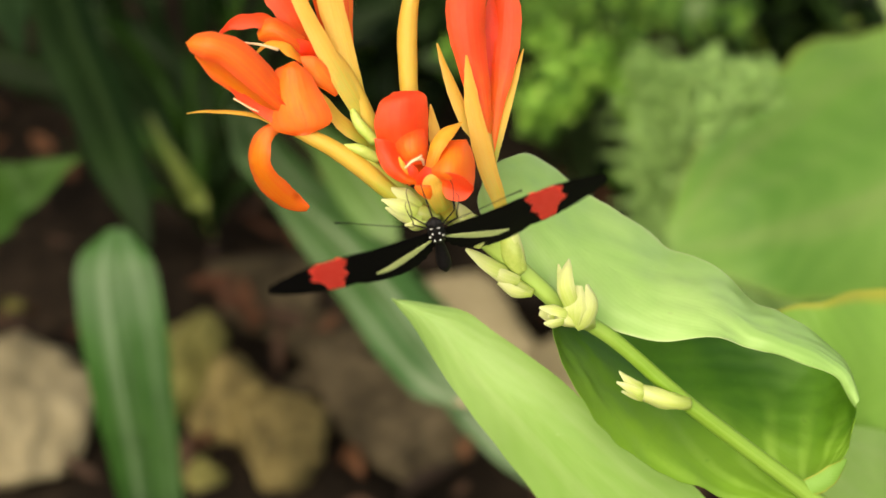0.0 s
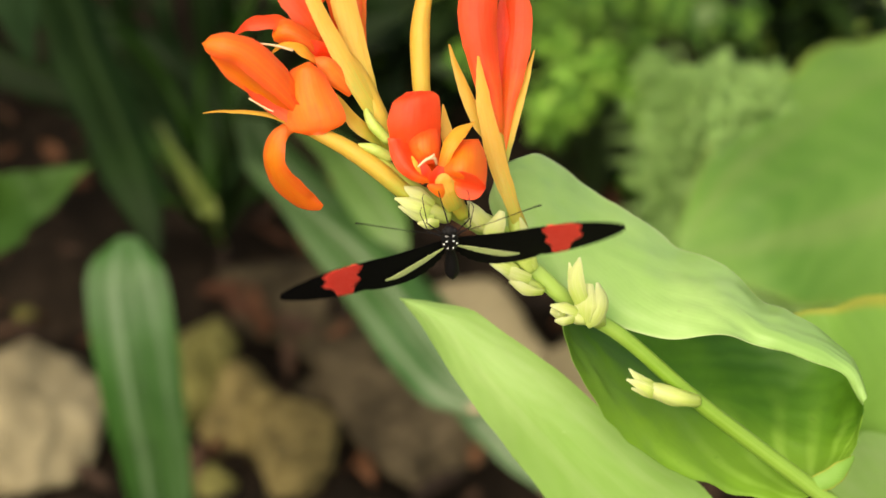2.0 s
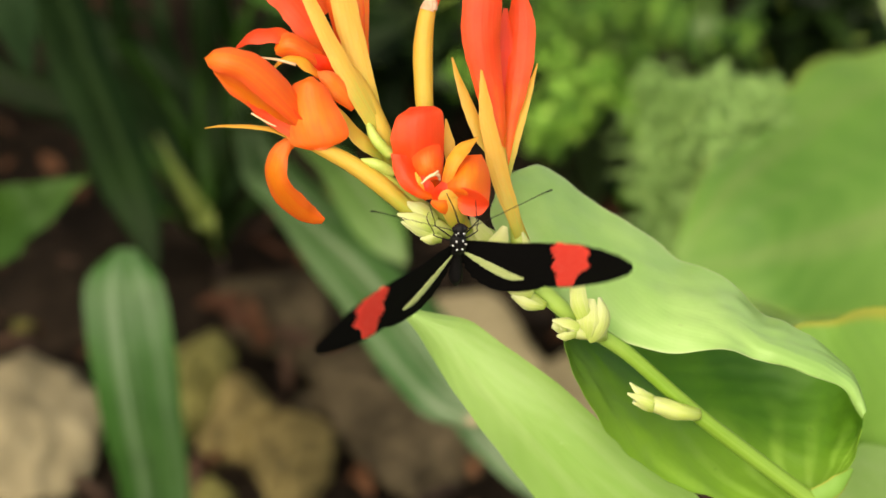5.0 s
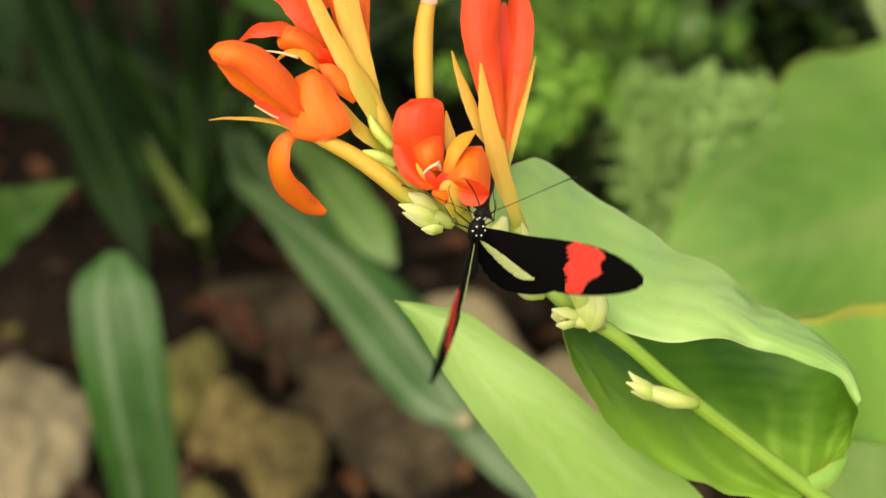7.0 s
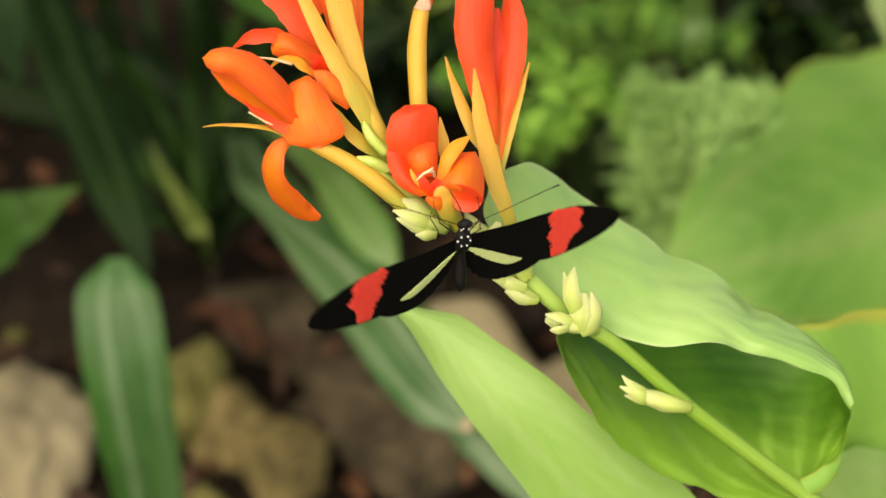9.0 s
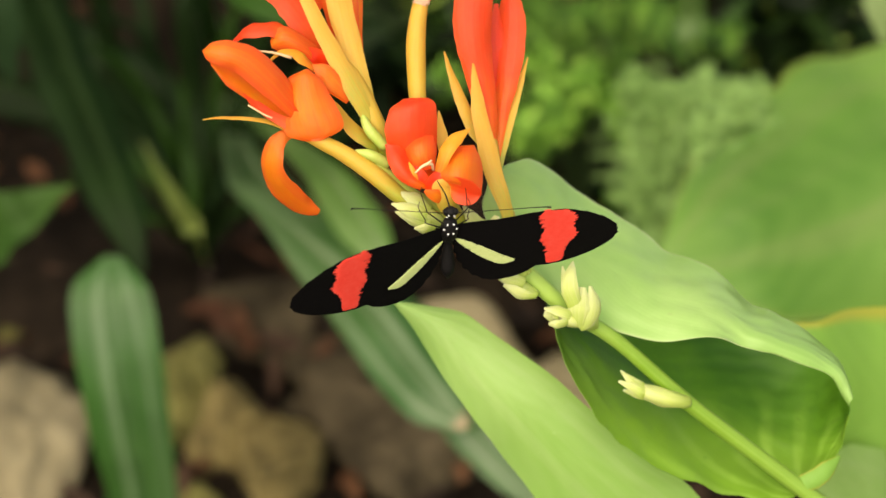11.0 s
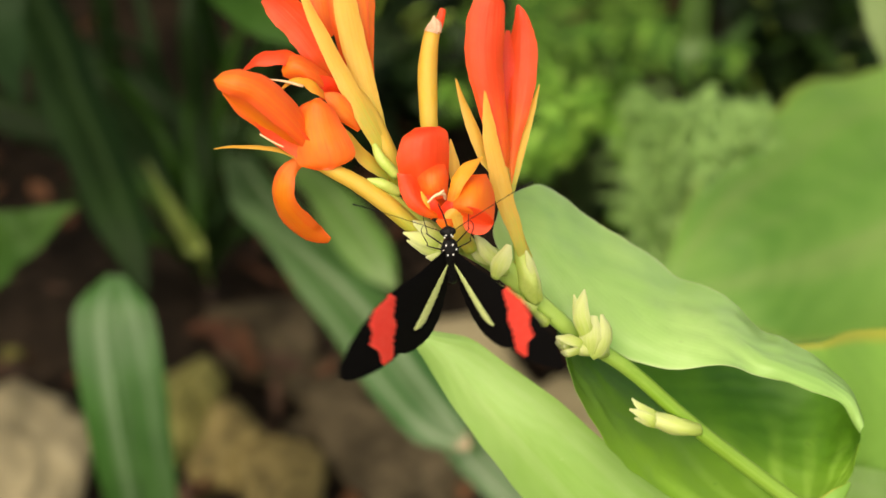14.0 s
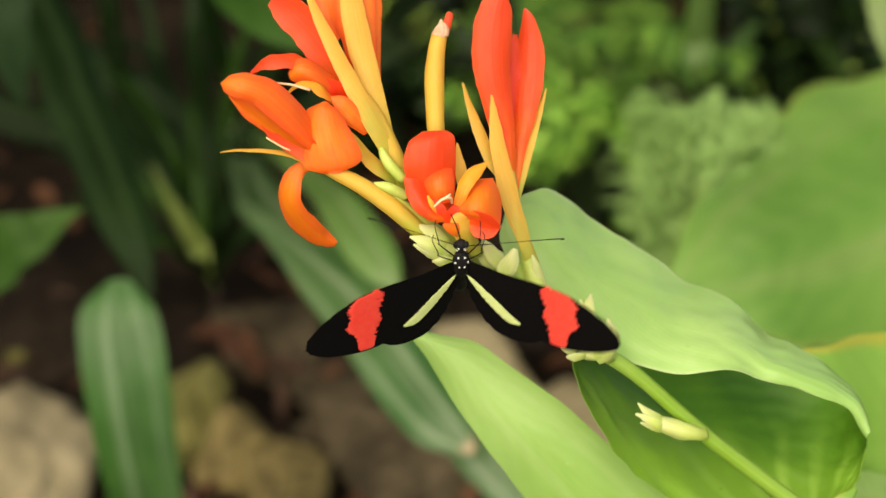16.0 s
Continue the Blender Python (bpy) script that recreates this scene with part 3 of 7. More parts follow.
foliage_plant("strap_plant", "clump of upright blades coloured dark green for shade", "plant", (-0.224, 0.944, 0.0), [
    ([(-0.224, 0.944, 0.0), (-0.191, 0.842, 0.144), (-0.199, 0.848, 0.240), (-0.197, 0.841, 0.317), (-0.195, 0.871, 0.360)], [0.0050, 0.0072, 0.0082, 0.0077, 0.0017], BED, -0.4, STRAP_SHADED, ""),
    ([(-0.224, 0.944, 0.0), (-0.174, 0.859, 0.168), (-0.149, 0.862, 0.259), (-0.126, 0.851, 0.331), (-0.100, 0.876, 0.368)], [0.0050, 0.0082, 0.0099, 0.0082, 0.0017], BED, -0.4, STRAP_SHADED, ""),
    ([(-0.224, 0.944, 0.0), (-0.232, 0.864, 0.176), (-0.260, 0.859, 0.255), (-0.264, 0.856, 0.338), (-0.259, 0.876, 0.368)], [0.0050, 0.0082, 0.0099, 0.0082, 0.0017], BED, -0.4, STRAP_SHADED, ""),
    ([(-0.224, 0.944, 0.0), (-0.225, 0.898, 0.137), (-0.259, 0.901, 0.193), (-0.313, 0.900, 0.227), (-0.356, 0.903, 0.231)], [0.0050, 0.0066, 0.0077, 0.0061, 0.0011], BED, -0.4, STRAP_SHADED, ""),
    ([(-0.224, 0.944, 0.0), (-0.215, 0.889, 0.125), (-0.240, 0.909, 0.205), (-0.246, 0.930, 0.270), (-0.260, 0.963, 0.317)], [0.0050, 0.0066, 0.0077, 0.0061, 0.0011], BED, -0.4, STRAP_SHADED, ""),
    ([(-0.224, 0.944, 0.0), (-0.174, 0.831, 0.129), (-0.145, 0.795, 0.165), (-0.119, 0.763, 0.171), (-0.100, 0.728, 0.157)], [0.0050, 0.0072, 0.0082, 0.0066, 0.0011], BED, -0.4, STRAP_SHADED, ""),
    ([(-0.224, 0.944, 0.0), (-0.165, 0.864, 0.176), (-0.111, 0.941, 0.198), (-0.071, 0.958, 0.222), (-0.042, 0.963, 0.230)], [0.0050, 0.0107, 0.0136, 0.0118, 0.0018], BED, -0.4, STRAP_SHADED, ""),
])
foliage_plant("strap_plant", "young plant with one yellow green fading blade", "plant", (-0.214, 0.931, 0.0), [
    ([(-0.214, 0.931, 0.0), (-0.180, 0.702, 0.193), (-0.183, 0.692, 0.215), (-0.192, 0.689, 0.240), (-0.203, 0.692, 0.265), (-0.212, 0.697, 0.286)], [.0010, .0030, .0072, .0064, .0036, .0005], BED, 0.4, LEAF_YELLOW, ""),
])
foliage_plant("strap_plant", "clump of narrow arching blades coloured dark green for shade", "plant", (-0.244, 0.974, 0.0), [
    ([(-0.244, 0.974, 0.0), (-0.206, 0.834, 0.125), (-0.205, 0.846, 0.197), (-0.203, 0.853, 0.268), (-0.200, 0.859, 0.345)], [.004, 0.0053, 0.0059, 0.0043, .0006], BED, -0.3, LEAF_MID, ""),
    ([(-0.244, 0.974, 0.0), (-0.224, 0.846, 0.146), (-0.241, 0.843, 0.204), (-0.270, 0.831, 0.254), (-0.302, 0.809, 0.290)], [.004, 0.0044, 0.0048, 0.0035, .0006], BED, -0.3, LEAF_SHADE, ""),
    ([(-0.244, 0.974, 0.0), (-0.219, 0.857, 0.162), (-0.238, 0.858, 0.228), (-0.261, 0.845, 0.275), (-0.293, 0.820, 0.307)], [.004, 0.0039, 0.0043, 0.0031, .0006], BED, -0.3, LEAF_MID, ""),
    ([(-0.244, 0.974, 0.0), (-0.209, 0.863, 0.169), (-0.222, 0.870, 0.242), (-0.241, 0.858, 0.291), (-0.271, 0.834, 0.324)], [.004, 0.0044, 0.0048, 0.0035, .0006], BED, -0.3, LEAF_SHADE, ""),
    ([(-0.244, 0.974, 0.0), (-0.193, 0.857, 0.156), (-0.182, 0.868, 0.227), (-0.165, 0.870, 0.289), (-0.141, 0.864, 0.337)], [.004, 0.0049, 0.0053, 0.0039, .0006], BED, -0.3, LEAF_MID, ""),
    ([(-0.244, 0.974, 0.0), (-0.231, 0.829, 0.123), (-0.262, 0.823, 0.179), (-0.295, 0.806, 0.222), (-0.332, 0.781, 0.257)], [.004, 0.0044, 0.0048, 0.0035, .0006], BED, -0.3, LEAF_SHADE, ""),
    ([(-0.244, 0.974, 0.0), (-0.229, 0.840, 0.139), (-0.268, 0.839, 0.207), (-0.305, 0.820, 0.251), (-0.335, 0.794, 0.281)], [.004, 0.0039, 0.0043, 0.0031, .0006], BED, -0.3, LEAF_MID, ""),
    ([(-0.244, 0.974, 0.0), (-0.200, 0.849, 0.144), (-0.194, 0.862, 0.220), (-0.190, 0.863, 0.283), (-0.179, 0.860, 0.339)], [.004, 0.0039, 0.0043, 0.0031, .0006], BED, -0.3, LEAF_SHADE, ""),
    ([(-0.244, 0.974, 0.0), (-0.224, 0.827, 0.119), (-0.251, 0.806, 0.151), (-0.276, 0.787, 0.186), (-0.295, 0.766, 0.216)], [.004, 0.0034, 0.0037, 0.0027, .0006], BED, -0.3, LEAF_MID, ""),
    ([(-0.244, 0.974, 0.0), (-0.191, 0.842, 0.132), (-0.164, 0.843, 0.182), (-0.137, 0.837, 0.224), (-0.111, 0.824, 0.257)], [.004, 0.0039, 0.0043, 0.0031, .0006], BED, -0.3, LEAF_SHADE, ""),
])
foliage_plant("broad_leaf_plant", "blue green broad leaves hanging over the stones", "plant", (-0.227, 1.259, 0.0), [
    ([(-0.227, 1.259, 0.0), (-0.149, 0.687, 0.271), (-0.110, 0.555, 0.327), (-0.064, 0.452, 0.355), (-0.036, 0.388, 0.368), (-0.015, 0.349, 0.365), (0.000, 0.324, 0.363), (0.015, 0.308, 0.358)], [.006, 0.0050, 0.0085, 0.0165, 0.0196, 0.0192, 0.0163, 0.0014], BED, -0.35, LEAF_BLUE, ""),
    ([(-0.227, 1.259, 0.0), (-0.134, 0.749, 0.274), (-0.080, 0.564, 0.357), (-0.055, 0.490, 0.375), (-0.037, 0.452, 0.373), (-0.025, 0.436, 0.363)], [.008, 0.0062, 0.0098, 0.0136, 0.0116, 0.0013], BED, -0.3, LEAF_MIST, ""),
    ([(-0.227, 1.259, 0.0), (-0.143, 0.730, 0.246), (-0.029, 0.467, 0.306), (0.011, 0.363, 0.333), (0.035, 0.331, 0.321), (0.059, 0.310, 0.292)], [.010, 0.0164, 0.0191, 0.0203, 0.0185, 0.0025], BED, -0.3, LEAF_BLUE, ""),
    ([(-0.227, 1.259, 0.0), (-0.178, 0.712, 0.481), (-0.121, 0.549, 0.510), (-0.092, 0.489, 0.511), (-0.070, 0.460, 0.505)], [.010, 0.0137, 0.0201, 0.0141, 0.0015], BED, -0.3, LEAF_MID, ""),
])
foliage_plant("broad_leaf_plant", "tall plant with wide light green leaves", "plant", (0.597, 0.942, 0.0), [
    ([(0.597, 0.942, 0.0), (0.439, 0.680, 0.348), (0.307, 0.566, 0.360), (0.250, 0.526, 0.355), (0.207, 0.500, 0.354), (0.175, 0.485, 0.350), (0.136, 0.466, 0.340)], [.012, .04, 0.0843, 0.0809, 0.0684, 0.0491, 0.0067], BED, -0.3, LEAF_BIG, ""),
    ([(0.597, 0.942, 0.0), (0.239, 0.168, 0.490), (0.162, 0.087, 0.565), (0.134, 0.075, 0.583), (0.117, 0.070, 0.594), (0.106, 0.073, 0.599), (0.098, 0.076, 0.602)], [.012, .02, 0.0305, 0.0258, 0.0192, 0.0115, 0.0010], BED, -0.3, LEAF_RIM, "light green leaf with a yellow rim"),
    ([(0.597, 0.942, 0.0), (0.320, 0.608, 0.507), (0.254, 0.505, 0.534), (0.242, 0.469, 0.518), (0.239, 0.454, 0.497)], [.012, .02, 0.0215, 0.0154, 0.0012], BED, -0.3, LEAF_GREY, ""),
    ([(0.597, 0.942, 0.0), (0.215, 0.133, 0.493), (0.158, 0.066, 0.536), (0.122, 0.043, 0.572), (0.108, 0.034, 0.594)], [.012, .02, 0.0221, 0.0137, 0.0007], BED, -0.3, LEAF_PALE, ""),
])


# ---- dark blades and shrubs behind, the shade put into their colours ----
def shade_shrub(base, spread, tall, n, seed, size, material, label, name="shrub"):
    """A low shrub: upright stems with many small pointed leaves with gaps between."""
    rnd = random.Random(seed)
    root = new(name)
    root.location = base
    tagged(root, label, "shrub")
    verts, faces = [], []
    tips = []
    for s in range(7):
        a, r = rnd.uniform(0, 6.28), rnd.uniform(0.3, 1.0) * spread
        tip = Vector((math.cos(a) * r, math.sin(a) * r, tall * rnd.uniform(0.6, 1.0)))
        tips.append(tip)
        part("stem", tube([(0, 0, -0.02), tuple(tip * 0.5 + Vector((0, 0, tall * 0.12))), tuple(tip)], [0.006, 0.004, 0.002], 6, 8, 1.0), STEM, root)
    for i in range(n):
        c = rnd.choice(tips) * rnd.uniform(0.25, 1.05) + Vector((rnd.gauss(0, 1), rnd.gauss(0, 1), rnd.gauss(0, 0.8))) * spread * 0.22
        c.z = max(c.z, 0.01)
        turn = Euler((rnd.uniform(-0.9, 0.9), rnd.uniform(-0.9, 0.9), rnd.uniform(0, 6.28))).to_matrix()
        s = size * rnd.uniform(0.6, 1.3)
        k = len(verts)
        for v, w in ((-1, 0.02), (-0.5, 0.30), (0.1, 0.36), (0.6, 0.22), (1, 0.01)):
            for u in (-1, 0, 1):
                verts.append(c + turn @ Vector((v * s, u * w * s, 0.25 * w * s * abs(u) - 0.2 * s * v * v)))
        for a in range(4):
            for b in range(2):
                q = k + a * 3 + b
                faces.append((q, q + 1, q + 4, q + 3))
    me = bpy.data.meshes.new("foliage")
    me.from_pydata(verts, [], faces)
    me.shade_smooth()
    tagged(part("foliage", me, material, root), kind="stuff")
    return root


def herb(base, heads, size, n, seed, material, label):
    """A leafy herb: a stem to each head, each head a loose tuft of small leaves."""
    rnd = random.Random(seed)
    root = new("herb")
    root.location = base
    tagged(root, label, "herb")
    b = Vector(base)
    for centre, wide in heads:
        h = Vector(centre) - b
        part("stem", tube([(0, 0, -0.02), tuple(h * 0.55 + Vector((0, 0, h.z * 0.1))), tuple(h)], [0.0025, 0.002, 0.001], 6, 8, 1.0), HERB_STEM, root)
        verts, faces = [], []
        for _ in range(int(n * wide / 0.016)):
            c = h + Vector((rnd.gauss(0, 1), rnd.gauss(0, 1), rnd.gauss(0, 1))) * wide * 0.62
            turn = Euler((rnd.uniform(-0.9, 0.9), rnd.uniform(-0.9, 0.9), rnd.uniform(0, 6.28))).to_matrix()
            s = size * rnd.uniform(0.6, 1.4)
            k = len(verts)
            for v, w in ((-1, 0.02), (-0.5, 0.30), (0.1, 0.36), (0.6, 0.22), (1, 0.01)):
                for u in (-1, 0, 1):
                    verts.append(c + turn @ Vector((v * s, u * w * s, 0.25 * w * s * abs(u) - 0.2 * s * v * v)))
            for a in range(4):
                for e in range(2):
                    f = k + a * 3 + e
                    faces.append((f, f + 1, f + 4, f + 3))
        me = bpy.data.meshes.new("foliage")
        me.from_pydata(verts, [], faces)
        me.shade_smooth()
        tagged(part("foliage", me, material, root), kind="stuff")
    return root


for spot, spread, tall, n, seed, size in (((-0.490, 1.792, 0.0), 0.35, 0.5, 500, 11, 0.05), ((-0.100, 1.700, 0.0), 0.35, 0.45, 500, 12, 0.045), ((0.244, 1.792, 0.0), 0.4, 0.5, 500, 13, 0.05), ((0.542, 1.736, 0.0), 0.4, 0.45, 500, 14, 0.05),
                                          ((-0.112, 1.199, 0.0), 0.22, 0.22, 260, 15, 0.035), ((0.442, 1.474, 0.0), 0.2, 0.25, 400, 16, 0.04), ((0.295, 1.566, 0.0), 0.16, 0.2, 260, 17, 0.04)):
    shade_shrub(spot, spread, tall, n, seed, size, SHADE_LEAF, "leafy shrub coloured near black for shade")
herb((0.137, 1.017, 0.0), [((0.077, 0.705, 0.307), .013), ((0.069, 0.698, 0.295), .010), ((0.089, 0.700, 0.300), .010), ((0.107, 0.694, 0.332), .011), ((0.119, 0.690, 0.328), .009), ((0.130, 0.676, 0.326), .011), ((0.139, 0.661, 0.322), .012), ((0.135, 0.655, 0.313), .008), ((0.095, 0.711, 0.320), .009), ((0.086, 0.736, 0.321), .009), ((0.075, 0.759, 0.319), .009), ((0.115, 0.735, 0.324), .007), ((0.010, 0.763, 0.302), .008)], 0.0066, 95, 41, HERB_BRIGHT, "bright yellow green leafy herb behind the bloom")
herb((0.262, 0.985, 0.0), [((0.239, 0.840, 0.300), .006), ((0.234, 0.836, 0.291), .005)], 0.0065, 55, 45, FERN, "small yellow green sprig in the shade")
herb((0.187, 1.117, 0.0), [((0.111, 0.899, 0.246), .009), ((0.114, 0.907, 0.261), .009), ((0.130, 0.912, 0.273), .009), ((0.150, 0.908, 0.271), .009), ((0.161, 0.899, 0.257), .009), ((0.152, 0.873, 0.250), .009), ((0.087, 0.909, 0.261), .013), ((0.077, 0.917, 0.276), .013), ((0.087, 0.774, 0.229), .009), ((0.076, 0.776, 0.231), .010), ((0.144, 0.749, 0.201), .009), ((0.157, 0.755, 0.212), .008), ((0.116, 0.834, 0.235), .009)], 0.0075, 50, 42, FERN, "dull green leafy herb with loose tufts")
herb((0.236, 0.882, 0.0), [((0.149, 0.688, 0.331), .012), ((0.151, 0.671, 0.323), .013), ((0.154, 0.653, 0.313), .013), ((0.155, 0.635, 0.304), .013), ((0.148, 0.618, 0.294), .012), ((0.149, 0.591, 0.291), .013), ((0.141, 0.584, 0.280), .010), ((0.167, 0.673, 0.330), .011), ((0.183, 0.673, 0.334), .011), ((0.198, 0.671, 0.337), .011), ((0.161, 0.613, 0.290), .012), ((0.190, 0.656, 0.329), .011), ((0.164, 0.634, 0.304), .012), ((0.169, 0.654, 0.319), .009)], 0.008, 130, 44, HERB_PALE, "pale grey green leafy herb")
herb((0.254, 0.939, 0.0), [((0.132, 0.624, 0.376), 0.008), ((0.137, 0.617, 0.365), 0.010), ((0.140, 0.608, 0.351), 0.011), ((0.139, 0.598, 0.335), 0.011), ((0.142, 0.587, 0.320), 0.011), ((0.146, 0.576, 0.305), 0.011), ((0.152, 0.565, 0.290), 0.010), ((0.150, 0.611, 0.360), 0.010), ((0.153, 0.600, 0.343), 0.010), ((0.154, 0.589, 0.326), 0.011), ((0.157, 0.578, 0.310), 0.011), ((0.161, 0.568, 0.297), 0.010), ((0.162, 0.614, 0.367), 0.009), ((0.174, 0.609, 0.363), 0.009), ((0.185, 0.609, 0.367), 0.009), ((0.198, 0.608, 0.369), 0.009), ((0.209, 0.609, 0.374), 0.008), ((0.191, 0.603, 0.358), 0.009), ((0.177, 0.589, 0.332), 0.010), ((0.205, 0.602, 0.361), 0.009), ((0.155, 0.487, 0.420), .009), ((0.167, 0.489, 0.427), .009), ((0.179, 0.491, 0.435), .009)], 0.0038, 520, 47, HERB_PALE, "pale sage green feathery herb beside the broad leaf")
foliage_plant("strap_plant", "small dull green upright blades in shade", "plant", (0.289, 1.271, 0.0), [
    ([(0.289, 1.271, 0.0), (0.218, 0.905, 0.235), (0.209, 0.883, 0.289), (0.208, 0.874, 0.329), (0.212, 0.871, 0.360)], [.006, 0.0096, 0.0120, 0.0107, 0.0013], BED, -0.4, LEAF_MIST, ""),
    ([(0.289, 1.271, 0.0), (0.236, 0.923, 0.225), (0.247, 0.922, 0.258), (0.266, 0.936, 0.278)], [.006, 0.0067, 0.0074, 0.0013], BED, -0.4, LEAF_MID, ""),
])
# small dark tufts added where deep shade leaves the ground black
shade_shrub((0.393, 1.324, 0.0), 0.09, 0.10, 150, 51, 0.028, SHADE_LEAF, "low near-black undergrowth standing in for deep shade")
shade_shrub((0.442, 1.376, 0.0), 0.09, 0.10, 150, 52, 0.028, SHADE_LEAF, "low near-black undergrowth standing in for deep shade")
shade_shrub((0.459, 1.329, 0.0), 0.09, 0.10, 150, 53, 0.028, SHADE_LEAF, "low near-black undergrowth standing in for deep shade")
shade_shrub((0.362, 1.248, 0.0), 0.09, 0.10, 150, 54, 0.028, SHADE_LEAF, "low near-black undergrowth standing in for deep shade")
shade_shrub((0.166, 1.061, 0.0), 0.09, 0.10, 150, 55, 0.028, SHADE_LEAF, "low near-black undergrowth standing in for deep shade")
# three unseen shrubs, added above the view to keep skylight off the bed
shade_shrub((-0.75, 2.0, 0.0), 0.75, 1.7, 1500, 31, 0.11, SHADE_LEAF, "tall dark shrub added out of view to shade the bed")
shade_shrub((-0.95, 1.35, 0.0), 0.5, 1.45, 1000, 33, 0.1, SHADE_LEAF, "tall dark shrub added out of view to shade the bed")
shade_shrub((0.15, 2.4, 0.0), 0.75, 1.6, 1400, 32, 0.11, SHADE_LEAF, "tall dark shrub added out of view to shade the bed")


# ---- ferns with bright fronds ----
def fern(base, seed, n, reach, label, arc=(0.0, 6.28), material=FERN):
    rnd = random.Random(seed)
    root = new("fern")
    root.location = base
    tagged(root, label, "fern", "ferns behind the flower")
    for f in range(n):
        a = arc[0] + (arc[1] - arc[0]) * f / n + rnd.uniform(-0.3, 0.3)
        far, up = reach * rnd.uniform(0.7, 1.1), reach * rnd.uniform(0.45, 0.9)
        d = Vector((math.cos(a), math.sin(a), 0))
        rib = spline([(0, 0, 0), tuple(d * far * 0.35 + Vector((0, 0, up * 0.8))), tuple(d * far * 0.75 + Vector((0, 0, up))), tuple(d * far + Vector((0, 0, up * 0.7)))], 24)
        verts, faces = [], []
        side = Vector((-d.y, d.x, 0))
        for i in range(3, 24):
            p = Vector(rib[i])
            t = Vector(rib[min(i + 1, 23)] - rib[i - 1]).normalized()
            long = reach * 0.24 * math.sin(math.pi * (i / 25) ** 0.8) * rnd.uniform(0.85, 1.15)
            for sg in (-1, 1):
                out = (side * sg + t * 0.5 + Vector((0, 0, rnd.uniform(-0.25, 0.15)))).normalized()
                wide = t.cross(out).cross(out).normalized()
                k = len(verts)
                m = 6
                for q in range(m):
                    v = q / (m - 1)
                    w = reach * 0.024 * (math.sin(math.pi * min(v * 0.9 + 0.12, 1)) ** 0.6) * (1.0 if q % 2 else 0.62) + 0.0003
                    c = p + out * (long * v) - Vector((0, 0, long * 0.25 * v * v))
                    verts += [c + wide * w, c - wide * w]
                for q in range(m - 1):
                    b = k + 2 * q
                    faces.append((b, b + 1, b + 3, b + 2))
        k0 = len(verts)
        for i in range(24):
            s = 0.0022 * (1 - i / 26)
            p = Vector(rib[i])
            verts += [p + side * s, p + Vector((0, 0, s)), p - side * s]
        for i in range(23):
            for j in range(3):
                b, c = k0 + i * 3 + j, k0 + i * 3 + (j + 1) % 3
                faces.append((b, c, c + 3, b + 3))
        me = bpy.data.meshes.new("frond")
        me.from_pydata(verts, [], faces)
        part("frond", me, material, root)
    return root


fern((0.206, 0.664, 0.0), 21, 11, 0.30, "pale grey green fern with feathery fronds", (0.5, 1.6), HERB_PALE)
fern((0.131, 1.199, 0.0), 3, 8, 0.20, "bright green fern with lacy fronds")


# ---- the flowering plant; its plan is in millimetres round the flower head, z towards the viewer ----
plant = tagged(new("canna_plant"), "flowering plant with orange red blooms and pale green leaves", "plant")

STALK = [(-12.3, 12.6, 8.0), (-3.2, 4.8, 5.0), (6.1, 0.1, 1.0), (14.6, -4.4, -3.0), (22.9, -12.6, -7.0), (34.0, -22.2, -10.0), (46.5, -30.3, -13.0), (63.8, -45.4, -18.0), (87.7, -63.6, -25.0), (109.4, -80.3, -32.0), (131.3, -97.7, -42.0), (157.3, -123.4, -66.0), (185.0, -211.9, -185.4), (200.0, -358.4, -324.9), (200.0, -557.2, -476.7)]
part("stem", tube(STALK, [1.4, 1.8, 2.4, 3.0, 2.3, 2.0, 1.9, 2.0, 2.1, 2.4, 2.7, 3.5, 5.5, 7.0, 8.0], 14, 90), STEM_TOP, plant, "pale green smooth flower stem")


def flower(foot, radii, material, label):
    """The tube of a flower, which carries its petals and sepals."""
    return part("flower", tube(foot, radii, 12, 16), material, plant, label)


# leaves
def crease(u, v):
    """The folded leaf is pinched across its back and rises again before its tip."""
    along = math.exp(-((v - 0.65 - 0.10 * (0.5 - u)) / 0.06) ** 2)
    rise = math.exp(-((v - 0.76 - 0.10 * (0.5 - u)) / 0.07) ** 2)
    return (-1.4 * along + 1.2 * rise) * math.sin(math.pi * u) ** 0.5


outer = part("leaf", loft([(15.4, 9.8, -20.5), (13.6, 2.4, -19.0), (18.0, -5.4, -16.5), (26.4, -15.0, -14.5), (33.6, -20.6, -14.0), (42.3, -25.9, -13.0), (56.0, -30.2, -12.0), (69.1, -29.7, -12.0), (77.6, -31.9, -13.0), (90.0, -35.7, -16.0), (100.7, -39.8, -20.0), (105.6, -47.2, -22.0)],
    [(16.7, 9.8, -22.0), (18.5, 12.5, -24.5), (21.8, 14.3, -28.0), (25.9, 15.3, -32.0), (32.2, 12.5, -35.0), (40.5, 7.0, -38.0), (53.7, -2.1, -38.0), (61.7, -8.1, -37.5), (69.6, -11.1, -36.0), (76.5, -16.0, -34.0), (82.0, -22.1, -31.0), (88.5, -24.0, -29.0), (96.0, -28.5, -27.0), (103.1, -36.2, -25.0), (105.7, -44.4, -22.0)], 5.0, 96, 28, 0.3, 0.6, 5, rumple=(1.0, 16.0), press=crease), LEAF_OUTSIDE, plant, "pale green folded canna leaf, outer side")
